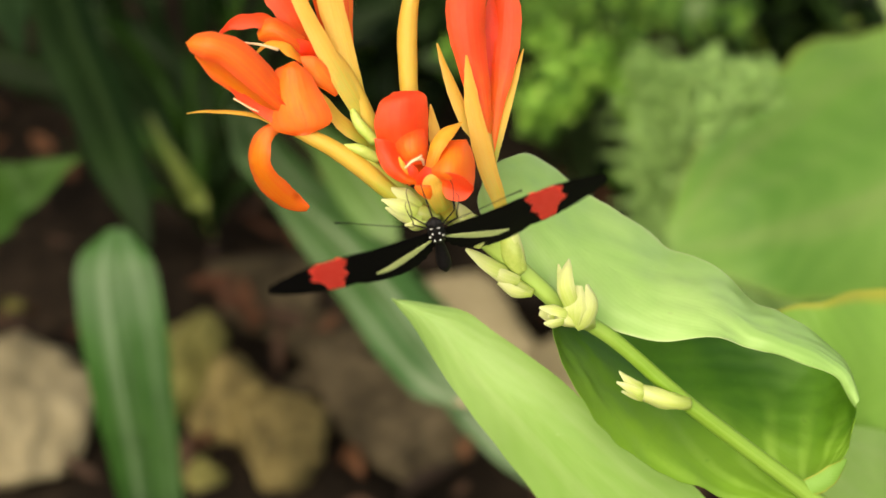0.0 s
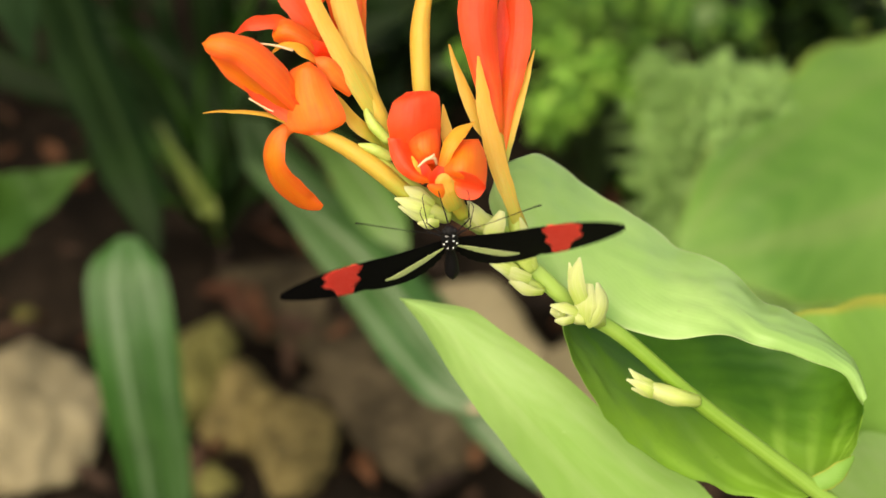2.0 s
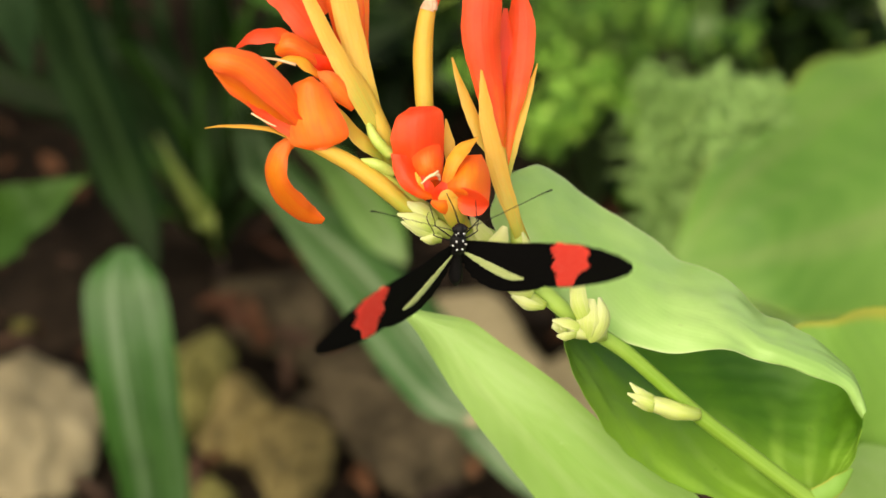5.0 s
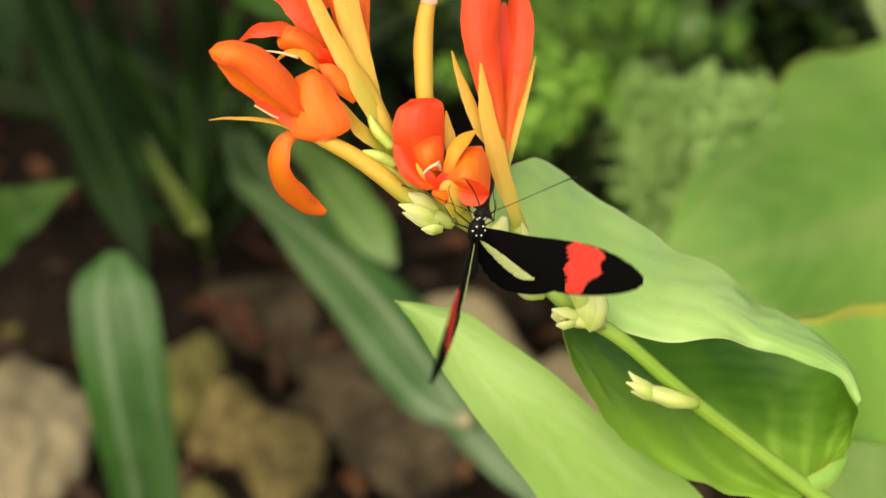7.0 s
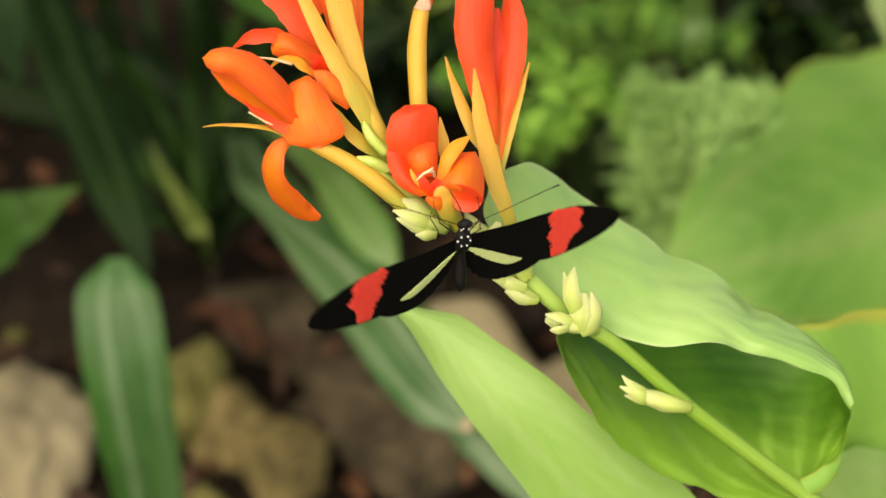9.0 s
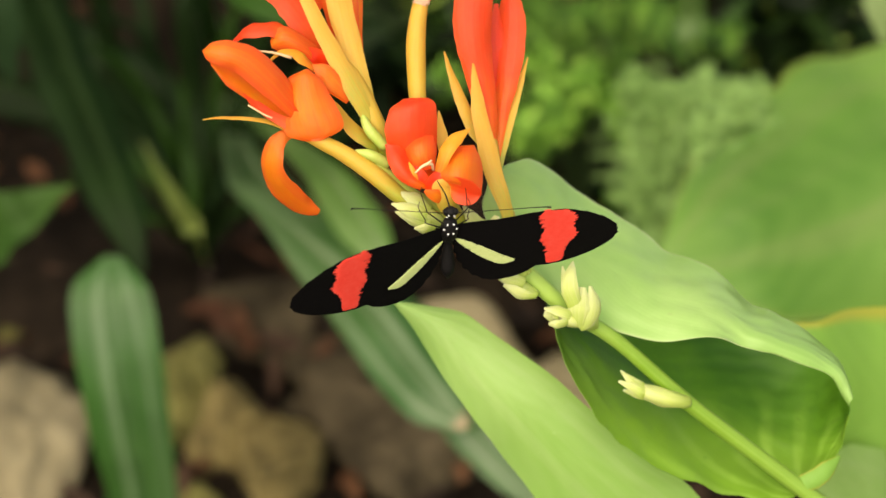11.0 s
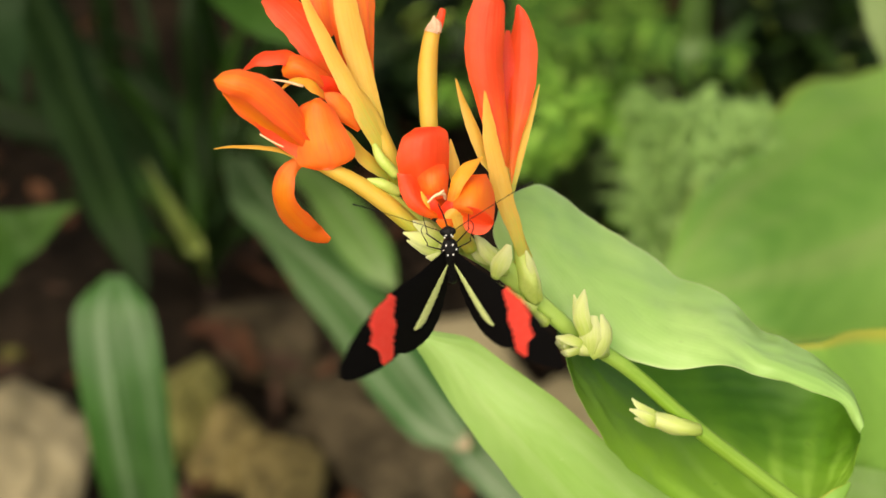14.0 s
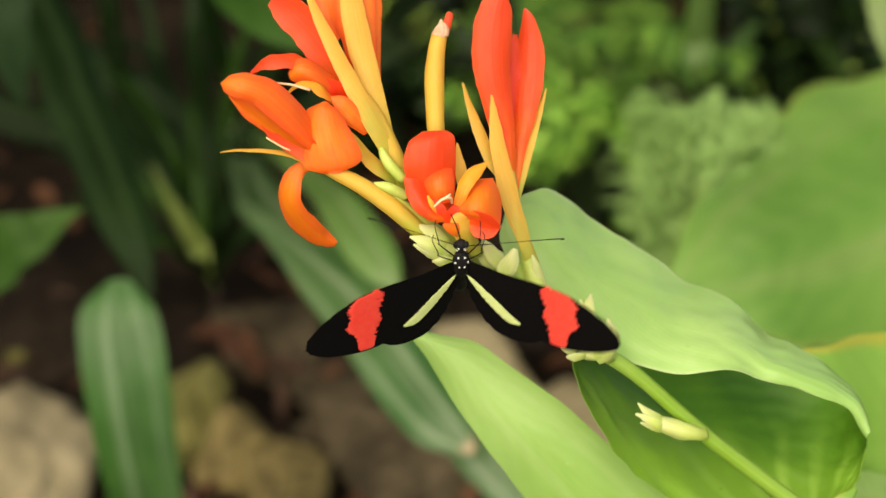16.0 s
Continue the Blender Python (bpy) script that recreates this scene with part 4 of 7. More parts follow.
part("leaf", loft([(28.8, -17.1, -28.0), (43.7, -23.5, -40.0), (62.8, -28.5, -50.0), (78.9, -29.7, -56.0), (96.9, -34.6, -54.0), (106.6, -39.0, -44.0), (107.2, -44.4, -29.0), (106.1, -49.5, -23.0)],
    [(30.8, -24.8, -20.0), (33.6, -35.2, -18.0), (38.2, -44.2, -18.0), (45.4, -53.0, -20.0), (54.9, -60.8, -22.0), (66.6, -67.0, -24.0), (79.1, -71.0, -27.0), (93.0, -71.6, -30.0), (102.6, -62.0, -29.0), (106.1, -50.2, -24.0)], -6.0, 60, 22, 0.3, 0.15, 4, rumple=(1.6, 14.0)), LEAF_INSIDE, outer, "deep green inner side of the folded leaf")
low_leaf = part("leaf", loft([(-10.9, -21.3, -38.0), (-6.2, -27.1, -38.0), (-1.8, -34.1, -38.0), (5.1, -44.7, -38.0), (12.9, -54.7, -39.0), (19.1, -63.6, -42.0), (28.6, -76.0, -45.0), (44.0, -97.0, -50.0), (76.7, -121.1, -54.0)],
    [(-10.5, -20.7, -38.0), (-1.0, -21.9, -36.0), (8.5, -24.1, -34.0), (18.7, -31.7, -33.0), (30.3, -40.2, -33.0), (41.9, -50.2, -34.0), (56.0, -62.5, -37.0), (71.0, -74.0, -42.0), (86.0, -104.0, -50.0)], 4.0, 60, 20, 0.3, 0.3, 3, rumple=(0.9, 26.0)), LEAF_PALE, plant, "bright pale green pointed canna leaf")
part("petiole", tube([(77.9, -114.6, -50.0), (96.4, -124.2, -52.0), (125.4, -127.4, -58.0), (157.3, -124.2, -66.0)], [1.6, 2.2, 2.6, 3.0], 10, 20), STEM, plant)

# left bloom, its lower petals fully open
bloom = flower([(0.8, 0.4, 5.0), (-6.0, 4.7, 7.0), (-12.3, 9.9, 9.0), (-18.8, 14.5, 10.0), (-25.9, 18.1, 11.0), (-31.7, 20.5, 12.0)], [1.2, 2.0, 2.2, 2.0, 1.6, 0.8], TUBE, "open orange canna bloom with drooping petals")
part("petal", loft([(-26.0, 21.6, 10.0), (-30.5, 29.6, 14.0), (-33.4, 33.8, 17.0), (-38.5, 38.0, 20.0), (-43.1, 39.4, 22.0), (-47.5, 39.3, 22.0), (-50.4, 37.5, 21.0)], [(-27.6, 19.7, 10.0), (-33.5, 24.9, 16.0), (-38.1, 28.7, 19.0), (-42.6, 32.3, 21.5), (-46.2, 33.8, 22.5), (-49.0, 35.0, 22.0), (-50.4, 37.1, 21.0)], 1.8, 36, 13, 0.3, 0.2, 2.5, rumple=(0.3, 6.0)), ORANGE, bloom)
part("petal", loft([(-27.6, 19.8, 10.0), (-33.5, 25.1, 15.7), (-38.1, 28.8, 18.7), (-42.7, 32.4, 21.2), (-46.2, 34.0, 22.2), (-48.5, 34.8, 21.8)], [(-27.3, 19.0, 9.0), (-33.7, 22.2, 11.0), (-37.7, 24.7, 13.0), (-41.6, 27.2, 16.0), (-45.0, 29.7, 19.0), (-48.1, 33.8, 21.4)], -0.8, 30, 9, 0.3, 0.15, 2.5, rumple=(0.25, 6.0)), APRICOT, bloom)
part("petal", blade([(-25.8, 18.3, 12.0), (-31.6, 23.2, 13.0), (-37.8, 27.8, 15.0), (-42.6, 30.1, 18.0)], [1.0, 3.2, 3.4, 0.3], (0.2, -0.6, 0.7), 0.5, 20, 9, 0.22, 0.05), SCARLET, bloom)
part("petal", loft([(-27.5, 17.3, 12.0), (-32.0, 18.8, 12.0), (-33.3, 23.2, 12.0), (-33.2, 28.4, 12.0), (-31.6, 32.0, 13.0), (-28.7, 33.6, 13.0)], [(-24.3, 17.5, 13.0), (-19.2, 20.4, 12.0), (-20.3, 24.7, 12.5), (-22.5, 28.9, 13.0), (-24.3, 31.9, 13.5), (-27.1, 34.0, 13.5)], 2.8, 36, 17, 0.3, 0.25, 2.0, rumple=(0.3, 6.0)), APRICOT, bloom)
part("petal", blade([(-27.4, 20.1, 8.0), (-32.7, 19.1, 9.0), (-35.7, 15.8, 9.0), (-36.4, 10.4, 6.0), (-33.7, 5.6, 2.0), (-30.2, 2.8, -1.0), (-26.0, 1.2, -3.0)], [0.6, 1.5, 2.7, 3.9, 4.1, 3.3, 0.9], (-0.5, -0.25, 0.8), -0.5, 34, 9, 0.22, 0.05), APRICOT, bloom)
part("petal", blade([(-24.1, 17.2, 8.0), (-29.3, 19.5, 9.0), (-36.2, 22.2, 12.0), (-44.3, 22.7, 15.0), (-50.7, 22.1, 18.0)], [1.2, 1.4, 1.0, 0.6, 0.15], (0, 0.7, 0.7), -0.4, 18, 5, 0.3), SEPAL, bloom)
part("stamen", tube([(-35.2, 22.6, 14.6), (-37.4, 23.6, 15.0), (-40.6, 25.5, 16.0)], [0.2, 0.24, 0.2], 6, 8), CREAM, bloom)
part("sepal", blade([(-11.1, 16.3, 4.0), (-16.3, 19.9, 6.0), (-20.8, 25.0, 8.0), (-24.6, 29.5, 8.0)], [1.6, 2.0, 1.6, 0.2], (0.4, 0.4, 0.8), -0.38, 16, 7, 0.22), SEPAL, bloom)
part("sepal", blade([(-8.4, 6.0, 9.0), (-16.2, 11.9, 10.0), (-23.9, 16.8, 11.0), (-29.1, 18.6, 11.0)], [1.0, 1.9, 1.6, 0.2], (-0.3, -0.4, 0.8), -0.38, 16, 7, 0.22), SEPAL, bloom)
part("calyx", tube([(-16.4, 15.3, 10.0), (-12.9, 14.3, 10.0), (-8.9, 12.3, 8.0)], [0.4, 1.3, 1.1], 10, 12), NODE_GREEN, bloom)

# upper bloom, seen from its side
bloom = flower([(-9.0, 12.7, 3.0), (-11.1, 19.7, 4.0), (-14.8, 27.6, 5.0), (-17.7, 33.1, 6.0), (-19.5, 37.0, 6.0)], [1.5, 2.3, 2.6, 2.3, 1.0], TUBE, "upper red and yellow canna bloom")
part("petal", blade([(-20.0, 32.6, 3.4), (-24.5, 40.0, 4.2), (-28.7, 47.4, 4.6), (-33.2, 52.9, 4.4), (-37.7, 57.1, 3.4), (-40.7, 59.5, 1.6)], [1.6, 3.4, 4.4, 4.6, 3.9, 2.2], (-0.5, -0.1, 0.85), 0.4, 30, 11, 0.22, 0.05), SCARLET, bloom)
part("petal", blade([(-29.9, 42.6, 7.0), (-33.5, 43.8, 10.0), (-37.6, 43.9, 11.5), (-41.8, 43.2, 11.0), (-45.0, 41.2, 8.0)], [1.4, 2.8, 2.6, 2.2, 0.5], (-0.1, 0.6, 0.8), -0.6, 22, 9, 0.22, 0.05), SCARLET, bloom)
part("petal", loft([(-25.6, 40.0, 7.0), (-29.4, 42.9, 9.4), (-32.5, 44.2, 10.4), (-34.8, 43.3, 10.6), (-36.1, 40.7, 10.4)], [(-25.8, 36.2, 8.0), (-28.8, 37.5, 10.4), (-31.4, 38.4, 11.0), (-33.7, 38.4, 10.8), (-35.6, 39.1, 10.4)], 2.0, 26, 15, 0.22, 0.1, 2.0, rumple=(0.15, 6.0)), ORANGE, bloom)
part("petal", blade([(-22.6, 33.9, 4.6), (-25.8, 36.7, 8.4), (-29.3, 38.6, 10.2)], [1.4, 2.8, 0.8], (-0.3, 0.1, 0.9), 0.4, 16, 9, 0.25), DEEP_RED, bloom)
part("petal", blade([(-24.5, 34.0, 9.0), (-27.6, 36.1, 12.0), (-30.4, 37.9, 13.0), (-33.5, 37.8, 13.4), (-36.4, 35.5, 12.4)], [1.2, 1.7, 1.3, 0.9, 0.35], (-0.2, 0.6, 0.7), -0.4, 28, 7, 0.25), YOLK, bloom)
part("petal", blade([(-18.0, 27.1, 7.6), (-21.0, 30.5, 10.0), (-23.8, 33.6, 11.4), (-26.4, 35.1, 11.0)], [1.0, 2.3, 2.2, 0.5], (-0.1, 0.3, 1), -0.5, 22, 9, 0.25), APRICOT, bloom)
part("petal", blade([(-25.0, 49.7, 1.0), (-26.7, 52.9, -1.0), (-27.9, 56.8, -2.0), (-28.8, 62.3, -3.0)], [2.0, 2.8, 3.2, 2.6], (-0.3, 0, 1), 0.4, 18, 7, 0.25), ORANGE, bloom)
part("petal", blade([(-20.6, 38.8, 2.4), (-22.2, 46.8, 2.6), (-23.7, 53.5, 2.4), (-24.7, 63.0, 1.0)], [0.5, 1.5, 1.8, 1.8], (-0.3, 0, 1), -0.3, 18, 7, 0.25), ORANGE, bloom)
part("petal", blade([(-16.7, 38.9, 2.0), (-17.0, 46.8, 2.4), (-17.6, 53.5, 2.0), (-18.6, 63.1, 0.6)], [0.5, 1.2, 1.5, 1.6], (0.3, 0, 1), -0.3, 18, 7, 0.25), ORANGE, bloom)
part("stamen", tube([(-30.8, 36.5, 14.0), (-34.6, 37.5, 15.0), (-38.6, 38.0, 15.0)], [0.36, 0.32, 0.22], 6, 8), CREAM, bloom)
part("sepal", blade([(-11.7, 20.6, 6.0), (-17.5, 30.9, 9.0), (-24.0, 43.2, 10.0), (-28.6, 52.4, 9.0), (-32.7, 61.3, 7.0)], [1.8, 2.2, 2.0, 1.5, 0.3], (0.2, 0.1, 1), -0.38, 22, 7, 0.22), SEPAL, bloom)
part("sepal", blade([(-12.5, 22.7, 4.0), (-15.8, 33.1, 6.0), (-19.0, 44.9, 6.0), (-21.4, 55.6, 5.0), (-22.8, 66.5, 3.0)], [1.6, 2.5, 3.0, 2.9, 1.4], (0.1, 0, 1), -0.38, 22, 9, 0.22), SEPAL, bloom)
part("sepal", blade([(-14.9, 30.1, 2.0), (-16.6, 41.5, 1.0), (-16.3, 51.0, 0.0), (-15.6, 64.7, -2.0)], [0.8, 1.6, 1.4, 0.8], (0.3, 0, 1), -0.38, 18, 7, 0.22), APRICOT, bloom)
part("calyx", tube([(-15.4, 25.2, 6.0), (-13.4, 20.5, 8.0), (-9.5, 16.2, 7.0)], [0.3, 1.3, 1.3], 10, 12), NODE_GREEN, bloom)

# middle bloom, at which the butterfly feeds
bloom = flower([(7.7, -1.2, 4.0), (5.8, 2.1, 6.0), (3.7, 4.7, 9.0), (2.1, 7.9, 12.0)], [1.6, 2.0, 2.2, 1.6], TUBE, "cupped scarlet canna bloom facing forward")
part("petal", loft([(0.4, 6.6, 9.0), (-4.6, 10.5, 9.0), (-8.4, 15.1, 11.0), (-9.4, 19.4, 13.0), (-8.4, 24.3, 14.0), (-5.3, 27.0, 12.0)], [(1.7, 6.8, 9.0), (2.2, 12.1, 8.0), (2.5, 17.0, 9.0), (2.6, 22.1, 11.0), (2.2, 26.0, 12.0), (0.4, 27.5, 11.0)], 3.0, 34, 19, 0.22, 0.2, 2.0, rumple=(0.25, 6.0)), SCARLET, bloom)
part("petal", loft([(0.7, 6.3, 12.0), (-3.0, 6.5, 13.6), (-6.3, 8.5, 14.6), (-8.6, 11.9, 14.6), (-9.4, 16.6, 13.6)], [(-0.1, 7.6, 11.6), (-1.7, 9.1, 12.0), (-3.2, 12.5, 12.0), (-4.5, 14.8, 12.4), (-6.3, 16.3, 13.2)], 2.0, 28, 13, 0.22, 0.15, 2.0, rumple=(0.2, 6.0)), SCARLET, bloom)
part("petal", loft([(-2.2, 10.4, 12.4), (-4.0, 12.7, 12.8), (-4.7, 15.6, 12.8), (-3.5, 18.5, 12.0)], [(1.7, 10.9, 12.4), (2.1, 13.5, 12.8), (2.1, 16.3, 12.8), (1.7, 18.7, 11.6)], 2.6, 22, 15, 0.22, 0.05, 2.0, rumple=(0.15, 6.0)), HOOD, bloom)
part("petal", loft([(5.9, 16.2, 9.0), (3.7, 12.8, 11.0), (2.6, 9.6, 13.0), (4.4, 7.8, 14.0)], [(11.1, 16.5, 9.0), (12.7, 12.8, 10.0), (13.0, 9.1, 11.0), (12.7, 5.7, 13.0)], 4.6, 32, 21, 0.3, 0.1, 2.0, rumple=(0.15, 6.0)), APRICOT, bloom)
part("petal", loft([(4.3, 7.9, 14.2), (5.5, 8.6, 15.6), (7.6, 8.7, 16.8), (10.1, 8.0, 16.8), (12.0, 6.7, 15.6), (12.8, 5.6, 14.4)], [(6.1, 5.5, 12.6), (6.0, 4.2, 13.0), (6.9, 3.0, 13.4), (9.2, 2.4, 13.6), (11.3, 3.0, 13.4), (12.7, 4.9, 13.2)], -1.6, 26, 15, 0.3, 0.05, 2.0, rumple=(0.12, 6.0)), SCARLET, bloom)
part("petal", blade([(0.7, 5.7, 12.6), (1.7, 7.5, 13.4), (2.7, 10.1, 14.0)], [0.8, 2.2, 0.8], (0, -0.4, 0.9), 0.5, 14, 9, 0.25), DEEP_RED, bloom)
part("petal", blade([(2.7, 9.1, 13.4), (4.3, 14.2, 15.0), (6.9, 17.8, 14.0), (10.3, 20.6, 10.0)], [0.9, 1.7, 1.7, 0.25], (-0.2, 0.2, 1), -0.5, 20, 7, 0.25), YOLK, bloom)
part("petal", blade([(-0.6, 6.5, 12.4), (-1.7, 9.1, 13.6), (-3.0, 11.7, 13.0)], [1.2, 2.0, 0.5], (0.1, -0.3, 1), 0.6, 14, 7, 0.25), DEEP_RED, bloom)
part("petal", blade([(-1.9, 7.0, 13.4), (-3.0, 9.8, 14.2), (-3.9, 12.4, 13.6)], [0.5, 0.8, 0.2], (0, -0.2, 1), -0.4, 12, 5, 0.25), YOLK, bloom)
part("petal", blade([(5.9, 0.3, 9.0), (4.5, 3.5, 12.4), (3.8, 6.5, 14.0), (4.5, 8.0, 14.4)], [1.8, 2.4, 2.4, 1.0], (0.1, -0.1, 1), -0.6, 18, 9, 0.25), SEPAL, bloom)
part("petal", blade([(4.7, 3.8, 12.0), (2.1, 4.6, 14.0), (-0.3, 5.8, 15.0)], [1.2, 1.6, 0.4], (0, -0.3, 1), -0.4, 10, 5, 0.22), APRICOT, bloom)
part("stamen", tube([(1.7, 10.6, 14.6), (1.2, 11.8, 17.0), (-0.6, 11.3, 18.0), (-2.4, 9.7, 18.0)], [0.3, 0.42, 0.36, 0.2], 6, 14), CREAM, bloom)
part("stamen", tube([(0.4, 11.8, 18.0), (1.4, 12.6, 17.6)], [0.34, 0.2], 6, 4), CREAM, bloom)
part("sepal", blade([(4.5, 12.7, 6.0), (3.8, 18.6, 6.0), (2.9, 25.0, 5.0)], [1.0, 1.3, 0.2], (0.2, 0, 1), -0.38, 12, 5, 0.22), SEPAL, bloom)

# closed yellow bud with a red tip
bloom = flower([(6.8, 1.5, -1.0), (2.1, 9.5, 0.0), (-1.1, 18.8, 2.0), (-2.0, 28.0, 3.0), (-2.5, 38.5, 4.0), (-2.0, 45.8, 4.0), (-1.1, 50.7, 4.0)], [1.4, 1.8, 2.0, 2.1, 2.35, 2.2, 1.8], TUBE, "closed yellow flower bud with a wilted red tip")
part("petal", blade([(-0.6, 49.6, 4.4), (0.5, 52.6, 4.6), (1.3, 55.6, 4.2)], [1.2, 1.3, 0.7], (0.1, 0, 1), -0.9, 12, 7, 0.25), SCARLET, bloom)
part("calyx", blade([(-1.6, 49.9, 5.8), (-1.0, 52.0, 5.8), (-0.9, 53.9, 5.2)], [1.9, 1.4, 0.2], (-0.1, 0, 1), -0.9, 12, 7, 0.2), WITHERED, bloom, "withered pinkish skin at the bud tip")
part("calyx", blade([(0.2, 49.9, 5.4), (0.4, 51.6, 5.6), (-0.1, 53.0, 5.6)], [1.0, 0.9, 0.2], (0.2, 0, 1), -0.9, 10, 5, 0.2), WITHERED, bloom)

# tall scarlet bloom
bloom = flower([(23.6, -13.0, -7.0), (21.6, -6.4, -4.5), (19.2, 1.6, -4.0), (16.8, 9.6, -4.0), (15.7, 17.0, -4.0), (15.3, 23.1, -4.0)], [1.2, 2.1, 1.6, 1.7, 1.5, 0.9], TUBE, "tall half-open scarlet canna bloom with yellow sepals")
part("petal", blade([(15.6, 12.9, -3.0), (14.7, 24.3, -2.0), (12.3, 36.9, 0.0), (11.2, 47.4, 2.0), (12.5, 57.7, 2.0), (14.6, 61.8, 1.0)], [1.0, 2.6, 4.2, 5.2, 4.2, 0.5], (0.15, 0, 1), -0.75, 30, 11, 0.22, 0.03), SCARLET, bloom)
part("petal", blade([(16.5, 13.0, -5.0), (17.9, 26.0, -6.0), (19.3, 37.5, -6.0), (20.2, 47.7, -6.0), (20.0, 54.4, -5.0), (19.2, 57.8, -5.0)], [0.8, 2.2, 3.9, 3.8, 1.9, 0.3], (-0.3, 0, 1), -0.6, 28, 9, 0.22, 0.03), SCARLET, bloom)
part("petal", blade([(16.2, 15.1, -6.0), (16.3, 28.7, -7.0), (16.6, 42.4, -7.0), (16.9, 51.9, -7.0)], [0.8, 1.8, 2.2, 0.5], (0, 0, 1), 0.5, 18, 7, 0.22), DEEP_RED, bloom)
part("sepal", blade([(16.3, 14.9, -2.0), (11.8, 20.0, -2.0), (8.2, 28.1, -2.0), (5.9, 34.4, -2.0), (4.2, 39.7, -2.0)], [0.6, 1.6, 1.5, 0.9, 0.15], (0.3, 0.2, 1), -0.38, 20, 7, 0.22), SEPAL, bloom)
part("sepal", blade([(20.8, -5.0, -2.2), (18.7, 2.4, -1.0), (15.5, 12.2, 0.0), (13.2, 21.5, 1.0), (11.9, 29.5, 1.0), (11.1, 36.8, 0.0)], [0.7, 1.7, 2.3, 2.1, 1.4, 0.15], (0.1, 0, 1), -0.38, 22, 7, 0.22), SEPAL, bloom)
part("sepal", blade([(16.8, 11.7, -5.0), (18.8, 19.8, -6.0), (21.8, 30.1, -7.0), (24.5, 38.8, -7.0)], [1.2, 1.4, 1.1, 0.15], (-0.3, 0.1, 1), -0.38, 20, 7, 0.22), SEPAL, bloom)


def bud(points, radii, tips, label, skin=BRACT):
    """A pale bud or seed head on the stem with pointed bracts at its end."""
    b = part("flower_bud", tube(points, radii, 16, 20, MM, 1.0, 0.3), skin, plant, label)
    for spine, half, face in tips:
        part("bract", blade(spine, half, face, -0.7, 12, 7, 0.3), BRACT, b)
    return b


bud([(64.1, -45.7, -17.0), (59.7, -44.8, -14.0), (54.8, -43.3, -13.0), (50.6, -41.6, -13.0)], [1.7, 2.4, 2.2, 1.6],
    [([(52.4, -41.7, -11.0), (49.7, -39.8, -11.0), (47.2, -37.4, -12.0)], [1.6, 1.3, 0.3], (0.2, 0.3, 1)), ([(52.3, -42.7, -10.0), (49.5, -41.3, -10.0), (46.5, -40.0, -11.0)], [1.5, 1.2, 0.3], (0, 0, 1)),
     ([(52.8, -43.6, -11.0), (50.1, -43.1, -11.0), (47.7, -42.3, -12.0)], [1.4, 1.0, 0.3], (0, -0.4, 1))], "pale cream closed flower bud with pointed bracts")
bud([(40.4, -26.4, -9.0), (38.4, -23.6, -6.0), (37.2, -20.4, -5.4), (36.6, -17.6, -6.0)], [1.4, 3.1, 2.8, 1.0],
    [([(35.6, -22.0, -2.0), (33.9, -17.2, -1.2), (34.2, -13.6, -2.0), (35.0, -10.6, -4.0)], [1.8, 2.4, 1.5, 0.2], (-0.15, 0, 1)), ([(34.6, -20.5, -3.6), (33.0, -15.5, -3.0), (32.4, -11.8, -4.0)], [1.4, 1.2, 0.2], (-0.4, 0, 1)),
     ([(36.6, -27.0, -3.4), (39.4, -24.8, -2.6), (40.4, -20.6, -3.0), (39.2, -16.6, -4.6)], [0.8, 2.3, 2.4, 0.5], (0.6, 0, 0.8)), ([(36.0, -26.0, -2.6), (36.4, -21.8, -1.5), (37.0, -16.8, -3.4)], [1.8, 3.0, 1.1], (-0.1, 0, 1))], "round pale green seed capsule with dried sepals")
bud([(37.2, -25.2, -6.0), (34.6, -24.6, -4.0), (31.9, -24.0, -3.0)], [1.8, 1.9, 1.2],
    [([(34.4, -23.4, -2.0), (31.2, -22.2, -1.6), (27.9, -21.8, -2.0)], [1.2, 1.5, 0.4], (0, 0.5, 1)), ([(33.6, -25.6, -2.0), (31.0, -25.8, -1.0), (28.9, -25.6, -1.5)], [1.2, 1.3, 0.4], (-0.1, -0.6, 1)),
     ([(33.0, -24.2, -4.5), (30.4, -23.8, -5.0), (28.0, -23.2, -5.0)], [1.6, 1.8, 0.6], (0, 0, 1)), ([(31.4, -24.0, -3.2), (29.8, -23.9, -2.6)], [0.7, 0.5], (0, 0.2, 1))], "small open cream bud cup")
bud([(26.4, -18.8, -6.0), (22.4, -16.6, -5.0), (18.2, -14.0, -4.0), (14.6, -12.0, -3.5)], [1.0, 1.7, 1.5, 0.8],
    [([(20.0, -14.0, -2.4), (15.4, -11.2, -1.6), (10.8, -8.2, -1.4)], [1.8, 2.0, 0.3], (0.1, 0.4, 1)), ([(26.0, -19.0, -4.0), (22.4, -18.6, -2.6), (18.4, -16.0, -2.6)], [0.7, 1.7, 0.6], (0, -0.5, 1)),
     ([(23.2, -16.0, -3.0), (19.4, -14.6, -2.0), (16.0, -12.4, -2.2)], [1.4, 1.7, 0.3], (0, -0.1, 1))], "pale green bracts against the stem")
